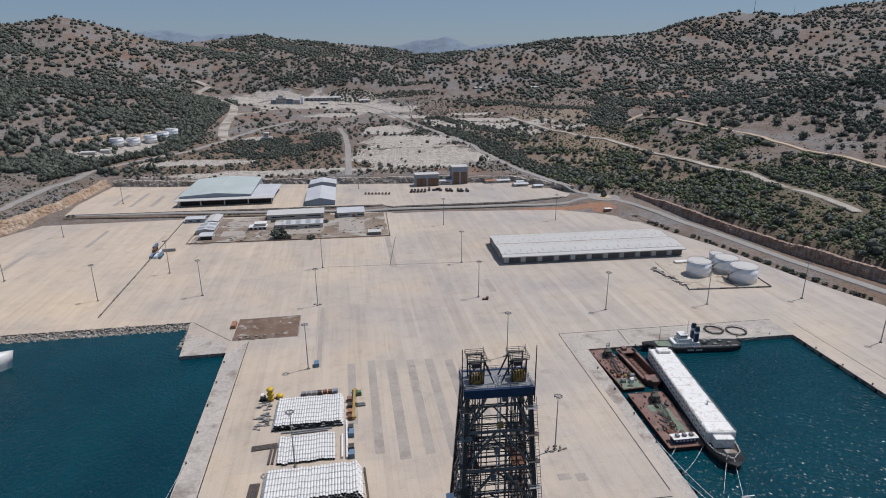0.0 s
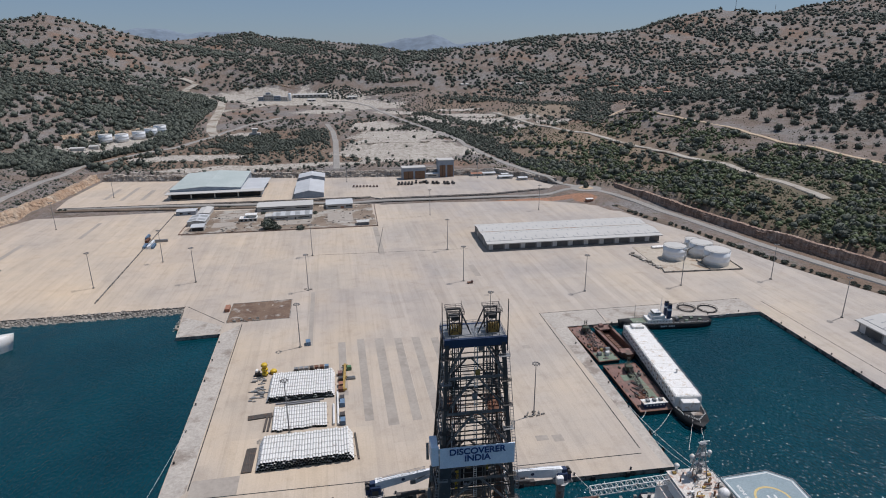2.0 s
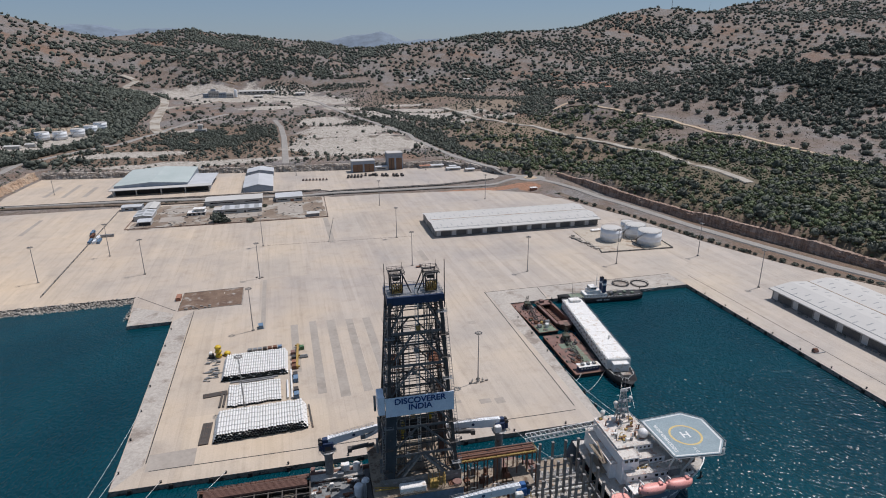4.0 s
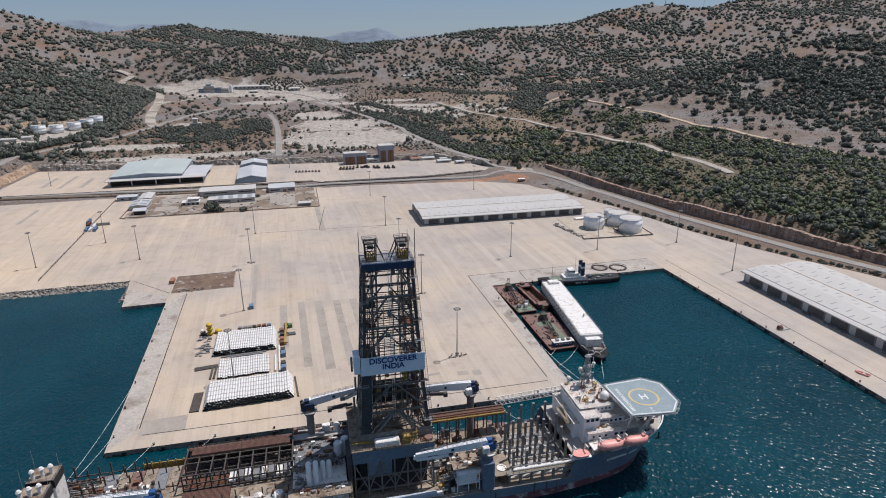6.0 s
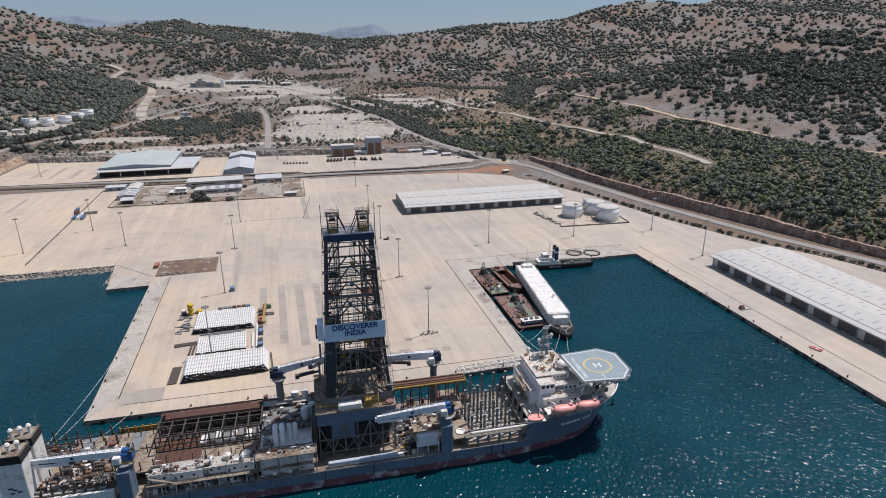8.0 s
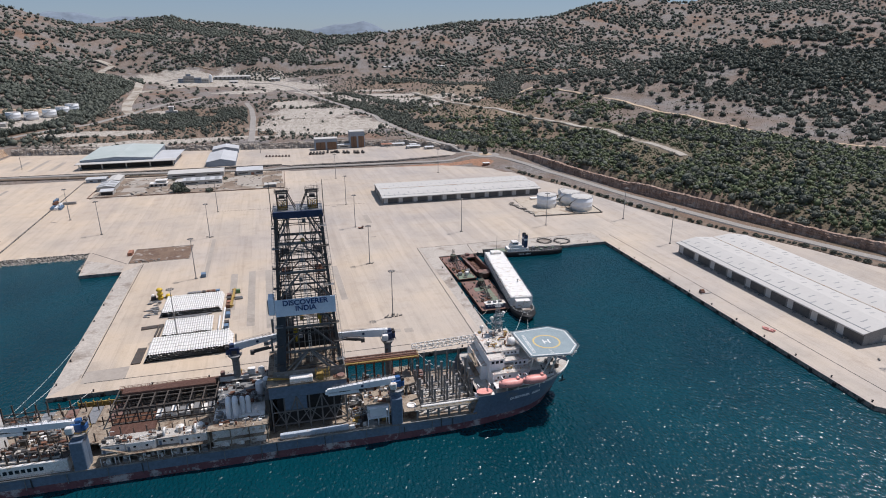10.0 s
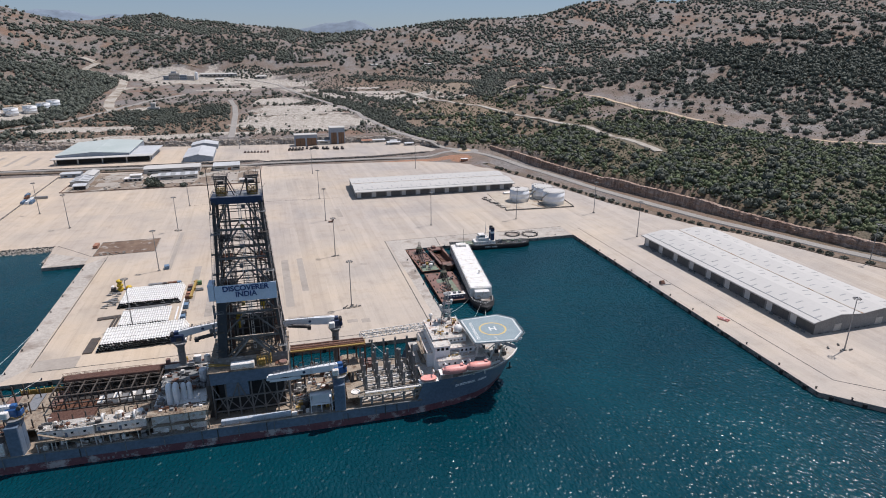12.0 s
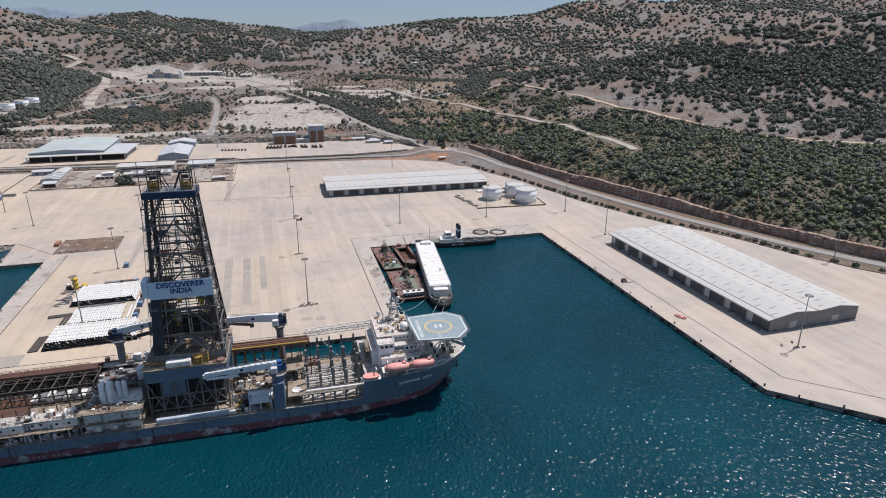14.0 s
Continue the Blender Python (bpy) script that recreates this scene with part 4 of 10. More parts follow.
plant("low dry undergrowth between the bushes", 455, 800, -230, 330, 4.2, lambda x, y: 0.9 * (x < ochre_x(y) - 3) * (cut_depth(x, y) > 11), 0.9, 2.2, TUFT, M_LEAF_MIX)
plant("low dry undergrowth on the valley side", 310, 680, 330, 760, 4.8, lambda x, y: 0.75 * patchy(x, y) * (x < ochre_x(y) - 3), 0.8, 2.0, TUFT, M_LEAF_MIX)
plant("dry tufts on the open hillside", 600, 1000, -200, 640, 6.8, lambda x, y: 0.6 * (x > ochre_x(y) + 5), 0.5, 1.3, TUFT, M_LEAF_DRY)
plant("dry tufts on the valley floor", -240, 300, 525, 900, 7, lambda x, y: 0.5 * (1 - 0.8 * bare(x, y)), 0.5, 1.2, TUFT, M_LEAF_DRY)
plant("dense dark belt of bushes beside the valley road", 240, 460, 400, 860, 5.2, lambda x, y: 0.95 * (x > ne_x(y) + 8) * (x < ne_x(y) + 30 + 70 * fbm(x, y, 80, 17)), 2.0, 4.8, OPEN, M_LEAF)
plant("low dull scrub along the west cutting", -430, -255, 100, 600, 5.0, lambda x, y: np.clip((fbm(x, y, 50, 33) - 0.3) * 3, 0.1, 0.8), 0.7, 2.3, LIGHT, M_LEAF)
plant("dry tufts along the west cutting", -430, -255, 100, 600, 4.5, lambda x, y: 0.45 + 0 * x, 0.4, 1.0, TUFT, M_LEAF_DRY)

# ---- drillship ----
def lettering(name, words, size, m, material, parent, depth=0.05, align="CENTER", squeeze=1.0, bold=0.022):
    """Raised letters in the built-in font, as a mesh."""
    c = bpy.data.curves.new(name, "FONT")
    c.body, c.size, c.extrude, c.align_x, c.align_y = words, size, depth, align, "CENTER"
    c.space_line, c.offset = 0.85, size * bold
    tmp = bpy.data.objects.new(name, c)
    scene.collection.objects.link(tmp)
    bpy.context.view_layer.update()
    me = bpy.data.meshes.new_from_object(tmp)
    bpy.data.objects.remove(tmp)
    me.materials.clear()
    me.materials.append(material)
    ob = new(name, me)
    ob.parent = parent
    ob.matrix_local = m @ Matrix.Diagonal((squeeze, 1, 1, 1))
    return ob


SHIP = pose(120, -221, 0, 0, 0, -2.8)
ship = thing("drillship", SHIP, "slate-blue drillship with a tall dark derrick moored along the quay", "ship")
SECTIONS = [  # along the ship: station, half-beam at the water and at the deck
    (-136, 14, 17), (-130, 17, 18.6), (-115, 19.2, 19.4), (-60, 19.4, 19.5), (40, 19.4, 19.5), (60, 18.6, 19.4), (72, 17.4, 19.0), (84, 15.4, 18.2), (95, 12.4, 16.6), (104, 8.4, 13.6), (110, 4.8, 10.2), (114.5, 1.6, 6.4), (117.8, 0.12, 2.2), (118.6, 0.05, 0.4)]


def half_beam(u, k):
    return float(interp(u, [s[0] for s in SECTIONS], [s[k] for s in SECTIONS]))


def hull_height(u):
    return float(interp(u, (-136, 66, 69, 100, 118.6), (5.2, 5.2, 13.2, 13.3, 14.2)))


def build_hull():
    stations = sorted({*np.linspace(-136, 66, 36).tolist(), *np.linspace(69, 118.6, 26).tolist()})
    boot, side = BM(), BM()
    for bm, rows in ((boot, (-7.0, -3.0, 0.0, 0.9)), (side, (0.0, 0.35, 0.7, 1.0))):
        prev = None
        for u in stations:
            top = hull_height(u)
            ring = []
            for sgn in (-1, 1):
                line = []
                for r in rows:
                    if bm is boot:
                        z = r
                        k = max(0.0, (z + 3) / (top + 3))
                        b = half_beam(u, 1) * (1 if z > -5 else 0.9)
                        shift = u - (3.0 if z < -4 and u > 110 else 0)
                    else:
                        z = 0.9 + r * (top - 0.9)
                        k = (z + 3) / (top + 3)
                        shift = u
                    b = half_beam(u, 1) + (half_beam(u, 2) - half_beam(u, 1)) * k**1.4
                    shift -= 9.0 * max(0.0, (u - 90) / 28.6) ** 1.6 * (1 - min(1.0, k))
                    line.append(bm.verts.new((shift, sgn * b, z)))
                ring.append(line)
            if prev:
                for s in range(2):
                    for k in range(len(rows) - 1):
                        q = (prev[s][k], ring[s][k], ring[s][k + 1], prev[s][k + 1])
                        bm.faces.new(q if s == 0 else q[::-1])
            else:
                for k in range(len(rows) - 1):
                    bm.faces.new((ring[1][k], ring[0][k], ring[0][k + 1], ring[1][k + 1]))
            prev = ring
    hull = part("hull", side, M_HULL, ship, "slate-blue steel hull with rust runs", True)
    part("boot_topping", boot, M_BOOT, hull, "oxide-red boot topping scraped to bare patches")
    # belting and scuppers on the side
    bm = BM()
    for u in range(-120, 66, 14):
        beam(bm, (u, -19.62, 0.2), (u, -19.62, 4.6), 0.35, 0.25)
    beam(bm, (-128, -19.6, 5.1), (66, -19.6, 5.1), 0.35, 0.5)
    pieces("belting_bar", bm, M_GREY, hull)
    # decks
    bm = BM()
    outline = [(u, -half_beam(u, 2) + 0.15) for u in np.linspace(-135.8, 68, 24)]
    prism(bm, outline + [(u, -v) for u, v in outline[::-1]], 4.4, 5.0)
    part("main_deck", bm, M_DECK_TAN, ship, "tan-painted steel main deck with rust")
    bm = BM()
    us = list(np.linspace(69.2, 118, 26))
    outline = [(u, -half_beam(u, 2) + 0.35) for u in us]
    prism(bm, outline + [(u, -v) for u, v in outline[::-1]], 12.3, 12.8)
    part("forecastle_deck", bm, M_DECK_PALE, ship)
    bm = BM()
    for u0, u1 in zip(us[8:], us[9:]):
        for s in (-1, 1):
            b0, b1 = half_beam(u0, 2), half_beam(u1, 2)
            z0, z1 = hull_height(u0), hull_height(u1)
            beam(bm, (u0, s * b0, z0 + 0.05), (u1, s * b1, z1 + 0.05), 0.5, 0.3)
    pieces("bulwark_rail", bm, M_WHITE, ship)
    # name on the side
    def side_at(u, z):
        return half_beam(u, 1) + (half_beam(u, 2) - half_beam(u, 1)) * ((z + 3) / (hull_height(u) + 3)) ** 1.4

    for k, letter in enumerate("DISCOVERER INDIA"):
        u = 84.3 + k * 0.96
        turn = math.degrees(math.atan2(side_at(u - 1, 8.3) - side_at(u + 1, 8.3), 2))
        lean = math.degrees(math.atan2(side_at(u, 9.1) - side_at(u, 7.5), 1.6))
        if letter != " ":
            lettering("letter", letter, 1.65, pose(u, -side_at(u, 8.3) - 0.12, 8.3, 90 + lean, 0, turn), M_BARE_WHITE, hull, 0.06, bold=0.05)
    # hanging fender bars
    bm = BM()
    for u, z0, z1 in ((-104, 0.4, 4.8), (-66, 0.6, 5.0), (-22, -1.5, 4.9), (-16, -1.5, 4.9), (3, 0.4, 5.2), (36, 0.2, 3.5), (52, 0.4, 5.6), (57, 0.4, 5.6)):
        box(bm, u - 0.18, u + 0.18, -19.75, -19.45, z0, z1)
    pieces("fender_bar", bm, M_DERRICK, hull)
    # old lettering amidships, worn off: plain bars
    bm = BM()
    for k in (0, 1, 2, 4, 5, 7, 8, 9):
        box(bm, -64 + k * 1.7, -63.2 + k * 1.7 + 0.3 * (k % 3 == 0), -19.62, -19.5, -1.7, -0.7)
    pieces("worn_letter", bm, M_STEEL, hull, "worn white lettering on the red boot topping")


build_hull()


def windows(bm, u0, u1, v, z, n, w=0.9, h=0.8, axis="u"):
    for k in range(n):
        c = u0 + (u1 - u0) * (k + 0.5) / n
        if axis == "u":
            box(bm, c - w / 2, c + w / 2, v - 0.06, v + 0.06, z, z + h)
        else:
            box(bm, v - 0.06, v + 0.06, c - w / 2, c + w / 2, z, z + h)


# derrick
DV = 4.2


def face_at(z):
    """Half-length and half-depth of the derrick at a height."""
    k = (z - 28) / (94 - 28)
    return 12.7 - 4.2 * min(1, max(0, k)) ** 0.8, 12.3 - 7.4 * min(1, max(0, k)) ** 0.9


def corner(z, i, j):
    a, b = face_at(z)
    return Vector((-0.3 + i * a, DV + j * b, z))


derrick = part("derrick", BM(), M_DERRICK, ship, "tall dark steel lattice derrick")
LEVELS = [28, 38, 48.5, 59.5, 71, 82.5, 94]
for i, j in ((-1, -1), (1, -1), (1, 1), (-1, 1)):
    part("leg", loft(BM(), [corner(z, i, j) for z in LEVELS], [(1.1, 1.1)] * len(LEVELS)), M_DERRICK, derrick)
for face, (p, q) in {"front": ((-1, -1), (1, -1)), "rear": ((-1, 1), (1, 1)), "port": ((-1, -1), (-1, 1)), "starboard": ((1, -1), (1, 1))}.items():
    bm, thin = BM(), BM()
    for n, z in enumerate(LEVELS):
        beam(bm, corner(z, *p), corner(z, *q), 0.5, 0.75)
        if n < len(LEVELS) - 1:
            z1 = LEVELS[n + 1]
            a, b, c, d = corner(z, *p), corner(z, *q), corner(z1, *p), corner(z1, *q)
            e = (0.34, 0.66) if n == len(LEVELS) - 2 else (0.46, 0.54)
            beam(bm, a, c.lerp(d, e[0]), 0.62, 0.5), beam(bm, b, c.lerp(d, e[1]), 0.62, 0.5)
            for k in (0.36, 0.7):
                beam(thin, corner(z + (z1 - z) * k, *p), corner(z + (z1 - z) * k, *q), 0.26)
            # light bracing between the big diagonals and the legs
            for t0, t1 in ((0.0, 0.24), (0.76, 1.0)):
                beam(thin, a.lerp(b, t0), c.lerp(d, t1), 0.13), beam(thin, a.lerp(b, t1), c.lerp(d, t0), 0.13)
            beam(thin, a.lerp(b, 0.24), c.lerp(d, 0.24), 0.26), beam(thin, a.lerp(b, 0.76), c.lerp(d, 0.76), 0.26)
    pieces("brace", bm, M_BRACE, derrick)
    pieces("light_brace", thin, M_DERRICK, derrick)
for i in (-1, 1):
    part("foot_brace", beam(BM(), corner(28.4, i * 0.72, -1) + Vector((0, -0.3, 0)), Vector((-0.3 + i * 0.7, DV - face_at(37.6)[1] - 0.3, 37.6)), 1.15, 0.7), M_MIDGREY, derrick, "heavy grey foot brace")
# guide rails, ladder and cables inside
bm = BM()
for u in (-6.5, -4.5, 4.0, 6.0):
    for v in (DV - 2, DV + 2):
        beam(bm, (u, v, 29), (u * 0.95, v, 92), 0.3)
for u in (-5.5, 5.0):
    for dv in (-0.4, 0.4):
        for du in (-0.3, 0.3):
            beam(bm, (u + du, DV + dv, 48), (u + du, DV + dv, 93), 0.09)
pieces("guide_rail", bm, M_GREY, derrick)
bm = BM()
for du in (-0.45, 0.45):
    beam(bm, (0.2 + du, DV - 4, 29), (0.2 + du, DV - 3.4, 98), 0.2)
for k in range(92):
    z = 29 + k * 0.75
    beam(bm, (-0.25, DV - 4 + 0.6 * (k / 92), z), (0.65, DV - 4 + 0.6 * (k / 92), z), 0.1)
part("ladder", bm, M_WHITE, derrick, "long pale galvanised ladder")
bm = BM()
for i in (-1, 1):
    a, b = corner(29, i, -1) + Vector((i * 1.4, 0, 0)), corner(92, i, -1) + Vector((i * 1.1, 0, 0))
    for du in (-0.5, 0.5):
        beam(bm, a + Vector((du, 0, 0)), b + Vector((du, 0, 0)), 0.12)
    for k in range(60):
        c = a.lerp(b, k / 60)
        beam(bm, c + Vector((-0.5, 0, 0)), c + Vector((0.5, 0, 0)), 0.1)
part("side_ladder", bm, M_STEEL, derrick)
# monkey boards and finger boards
for z, tone in ((56.5, M_DERRICK), (68.5, M_RUST), (77, M_DERRICK), (44, M_DERRICK)):
    a, b = face_at(z)
    bm = BM()
    box(bm, -0.3 - a * 0.9, -0.3 - a * 0.5, DV - b * 0.4, DV + b * 0.8, z, z + 0.2)
    box(bm, -0.3 + a * 0.5, -0.3 + a * 0.9, DV - b * 0.4, DV + b * 0.8, z, z + 0.2)
    for k in range(6):
        v = DV - b * 0.75 + k * b * 0.28
        beam(bm, (-0.3 - a * 0.9, v, z + 0.5), (-0.3 + a * 0.9, v, z + 0.5), 0.22)
    rail(bm, [(-0.3 - a, DV - b, z), (-0.3 + a, DV - b, z), (-0.3 + a, DV + b, z), (-0.3 - a, DV + b, z)], 1.2, 0.1, 3, True)
    part("fingerboard", bm, tone, derrick)
# plated service shaft up the near corner
bm = BM()
rows = []
for z in (28, 38, 48.5, 56):
    c = corner(z, -1, -1)
    rows.append([bm.verts.new(c + Vector(d)) for d in ((-0.9, -0.7, 0), (2.6, -0.7, 0), (2.6, 1.8, 0), (-0.9, 1.8, 0))])
for a, b in zip(rows, rows[1:]):
    for k in range(4):
        bm.faces.new((a[k], a[(k + 1) % 4], b[(k + 1) % 4], b[k]))
bm.faces.new(rows[0][::-1]), bm.faces.new(rows[-1])
part("service_shaft", bm, M_SHAFT, derrick, "dark slate plated service shaft")
# standpipes, hoses and small service platforms up the legs
for k, (u, v) in enumerate(((-10.4, -7.2), (-9.6, -7.2), (-8.9, -7.0), (9.2, -7.0), (9.9, -7.2), (-2.2, 5.0), (2.4, 5.2), (6.8, 4.6))):
    top = 88 - 5 * (k % 3)
    part("standpipe", tube(BM(), (u, DV + v, 28.4), (u * 0.76, DV + v * 0.5, top), 0.17, n=6), (M_GREY, M_RACK, M_WHITE)[k % 3], derrick)
for n, z in enumerate((33, 41, 49, 65, 73, 81, 89)):
    a, b = face_at(z)
    for i in (-1, 1):
        bm = box(BM(), -0.3 + i * a - 1.6, -0.3 + i * a + 1.6, DV - b - 1.3, DV - b + 0.8, z, z + 0.12)
        rail(bm, [(-0.3 + i * a - 1.6, DV - b - 1.3, z + 0.1), (-0.3 + i * a + 1.6, DV - b - 1.3, z + 0.1)], 1.1, 0.08, 1.1)
        part("service_platform", bm, (M_RACK, M_STEEL, M_DERRICK)[(n + i) % 3], derrick)
    part("cross_pipe", tube(BM(), (-0.3 - a, DV - b * 0.6, z + 2.6), (-0.3 + a, DV - b * 0.6, z + 2.2), 0.16, n=6), M_RACK, derrick)
    part("junction_box", box(BM(), -5 + (n * 37 % 9), -3.6 + (n * 37 % 9), DV - b * 0.7, DV - b * 0.5, z + 1, z + 2.6, bevel=0.08), (M_GREY, M_STEEL, M_OCHRE)[n % 3], derrick)
# dark wind wall low down, racked pipes and top drives
bm = BM()
a, b = face_at(32)
box(bm, -0.3 - a * 0.95, -0.3 + a * 0.95, DV + b * 0.9, DV + b, 28.2, 37)
box(bm, -0.3 - a - 0.1, -0.3 - a + 0.15, DV - b * 0.9, DV + b * 0.9, 28.2, 38)
pieces("wind_wall", bm, M_DARK, derrick)
bm = BM()
for k in range(16):
    for s in (-1, 1):
        u = s * (8.4 + (k % 4) * 0.55)
        v = DV - 3 + (k // 4) * 1.6
        tube(bm, (u, v, 28.5), (u * 0.92, v, 58), 0.17, n=6)
pieces("racked_pipe", bm, M_PIPE_BROWN, derrick)
for u, z in ((-5.4, 40), (5.0, 47)):
    bm = BM()
    box(bm, u - 1.1, u + 1.1, DV - 1.4, DV + 1.2, z, z + 3.4, bevel=0.2)
    tube(bm, (u, DV, z - 3), (u, DV, z), 0.45)
    box(bm, u - 0.6, u + 0.6, DV - 1.8, DV - 1.2, z + 0.4, z + 2.6)
    part("top_drive", bm, M_YELLOW, derrick, "yellow top drive")
# crown
bm = BM()
for j in (-1, 1):
    box(bm, -9.8, 9.2, DV + j * 5.0 - 0.5, DV + j * 5.0 + 0.5, 92.6, 95.2)
for u in (-9.4, -3.3, 2.7, 8.8):
    box(bm, u - 0.4, u + 0.4, DV - 5, DV + 5, 92.8, 94.9)
pieces("crown_beam", bm, M_NAVY, derrick, "navy crown beam across the top of the derrick")
bm = BM()
box(bm, -9.5, 8.9, DV - 4.6, DV + 4.6, 94.9, 95.1)
rail(bm, [(-9.6, DV - 4.9, 95.2), (9, DV - 4.9, 95.2), (9, DV + 4.9, 95.2), (-9.6, DV + 4.9, 95.2)], 1.2, 0.1, 2, True)
part("crown_platform", bm, M_STEEL, derrick)
for c in (-5.9, 5.6):
    bm = BM()
    s = -1 if c < 0 else 1
    for du in (-1.8, 1.8):
        for dv in (-2.2, 2.2):
            beam(bm, (c + du, DV + dv, 95), (c + du * 1.1, DV + dv, 101.9), 0.38)
            beam(bm, (c + du, DV + dv, 95), (c - du, DV + dv, 99), 0.18)
    for dv in (-2.2, 2.2):
        beam(bm, (c - s * 4.8, DV + dv, 95), (c - s * 1.9, DV + dv, 101.8), 0.34)
        beam(bm, (c - 2.0, DV + dv, 99), (c + 2.0, DV + dv, 99), 0.26)
        beam(bm, (c - 2.2, DV + dv, 101.8), (c + 2.2, DV + dv, 101.8), 0.4)
    for k in range(7):
        beam(bm, (c - 2.6, DV - 2.7 + k * 0.9, 102.0), (c + 2.6, DV - 2.7 + k * 0.9, 102.0), 0.12)
    box(bm, c - 1.1, c + 1.1, DV - 1.2, DV + 1.0, 99.4, 100.6)
    rail(bm, [(c - 2.6, DV - 2.8, 102), (c + 2.6, DV - 2.8, 102), (c + 2.6, DV + 2.8, 102), (c - 2.6, DV + 2.8, 102)], 1.1, 0.09, 1.4, True)
    for k in range(3):
        beam(bm, (c - 2 + k * 2, DV - 2.6 + k, 102), (c - 2 + k * 2, DV - 2.6 + k, 104.4 + k * 0.6), 0.08)
    gate = part("crown_frame", bm, M_DERRICK, derrick)
    bm = BM()
    for k in range(5):
        tube(bm, (c - 1.6 + k * 0.75, DV - 1.6, 97.2), (c - 1.35 + k * 0.75, DV - 1.6, 97.2), 1.35, n=14)
    box(bm, c - 2.0, c + 2.0, DV - 2.1, DV - 0.8, 95.2, 96.4)
    part("crown_block", bm, M_OCHRE, derrick, "yellow crown block sheaves")
bm = BM()
for u in (-10.2, 9.6):
    tube(bm, (u, DV - 4.5, 90), (u * 1.0, DV - 4.5, 107), 0.22, 0.12, 6)
pieces("lightning_pole", bm, M_DERRICK, derrick)
# sign
zs = 57.6
a, b = face_at(zs)
sv = DV - b - 1.2
ribs = [(-12.1 + k * 0.715 + du, sv - dv) for k in range(33) for du, dv in ((0, 0.1), (0.38, 0.1), (0.38, 0.18), (0.715, 0.18))]
bm = prism(BM(), ribs + [(11.5, sv + 0.15), (-12.1, sv + 0.15)], 53.6, 60.8)
sign = part("sign_panel", bm, M_SIGN, derrick, "pale blue-white ribbed sign panel")
lettering("sign_text", "DISCOVERER\nINDIA", 3.05, pose(-0.3, sv - 0.28, 57.9, 90, 0, 0), M_SIGN_BLUE, derrick, 0.05, bold=0.026)
bm = BM()
box(bm, -14.6, -12.3, sv + 0.2, sv + 6.5, 54.4, 61.2, bevel=0.1)
part("side_box", bm, M_SIGN, derrick, "pale blue box cabin on the derrick side")
bm = BM()
for k in range(4):
    box(bm, -14.6 - (k % 2) * 0.9, -13.8 - (k % 2) * 0.9, DV - 6 + k, DV - 5.4 + k, 28 + k * 8, 34 + k * 8)
pieces("cable_tray", bm, M_GREY, derrick)

# drill floor and substructure
bm = BM()
box(bm, -17.5, 13.5, -12.4, 18, 20.5, 26.0, bevel=0.15)
sub = part("substructure_box", bm, M_HULL, ship, "slate-blue box girder under the drill floor")
bm = BM()
for u in np.linspace(-17, 13, 7):
    for v in (-12.2, 17.6):
        beam(bm, (u, v, 5), (u, v, 20.5), 0.55)
for v in (-12.2, 17.6):
    for z in (8.0, 14.0):
        beam(bm, (-17, v, z), (13, v, z), 0.5)
    for k in range(6):
        u0, u1 = -17 + k * 5, -12 + k * 5
        beam(bm, (u0 if k % 2 else u1, v, 8), (u1 if k % 2 else u0, v, 20.5), 0.42)
        beam(bm, (u1 if k % 2 else u0, v, 8), (u0 if k % 2 else u1, v, 14), 0.3)
for u in (-17, 13):
    for v0, v1 in ((-12, -2), (-2, 8), (8, 17.6)):
        beam(bm, (u, v0, 5), (u, v1, 20.5), 0.4)
pieces("truss_member", bm, M_BRACE, ship, "grey steel truss carrying the drill floor")
# solid near-black box added in place of the shade under the drill floor
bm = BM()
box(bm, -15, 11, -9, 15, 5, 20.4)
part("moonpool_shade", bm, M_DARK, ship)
bm = BM()
box(bm, -12, -3, -11.9, -9.2, 13.5, 20.3)
pieces("equipment_module", bm, M_HULL, ship)
bm = BM()
box(bm, -18, 13.8, -12.8, 18.2, 26.0, 26.35)
rail(bm, [(-18, -12.8, 26.3), (13.8, -12.8, 26.3)], 1.1, 0.08, 2.2)
part("drill_floor", bm, M_DECK_TAN, ship, "rust-stained tan drill floor")
bm = BM()
box(bm, -15.5, 13.4, -9.0, -8.7, 26.3, 30.6)
box(bm, 13.1, 13.4, -9, 4, 26.3, 30.6)
for k in range(9):
    box(bm, -14 + k * 3.1, -12.6 + k * 3.1, -9.12, -8.95, 28.8, 29.5, 1)
part("wind_wall", bm, [M_MIDGREY, M_STEEL], ship, "dark grey wind wall round the drill floor")
bm = BM()
box(bm, -9.0, 0.2, -12.4, -9.4, 26.4, 29.0, bevel=0.3)
part("white_tank_box", bm, M_WHITE, ship, "white box tank on the drill floor")
bm = BM()
for k in range(5):
    beam(bm, (1.5 + k * 1.3, -12, 26.4), (1.5 + k * 1.3, -12, 31), 0.2)
    beam(bm, (1.5 + k * 1.3, -9.6, 26.4), (1.5 + k * 1.3, -9.6, 31), 0.2)
for z in (27.5, 29, 30.5):
    rail(bm, [(1.4, -12.2, z), (7, -12.2, z), (7, -9.4, z)], 0.9, 0.1, 1.2)
box(bm, 2, 4.5, -11.8, -9.8, 26.4, 29.4)
part("winch_frame", bm, M_OCHRE, ship, "ochre winch frame")
bm = BM()
beam(bm, (-17.5, -12, 29.5), (-9, -9.2, 27.0), 0.4), beam(bm, (-17.5, -10.5, 29.5), (-9, -9.0, 27.0), 0.3)
pieces("stair", bm, M_OCHRE, ship)
bm = BM()
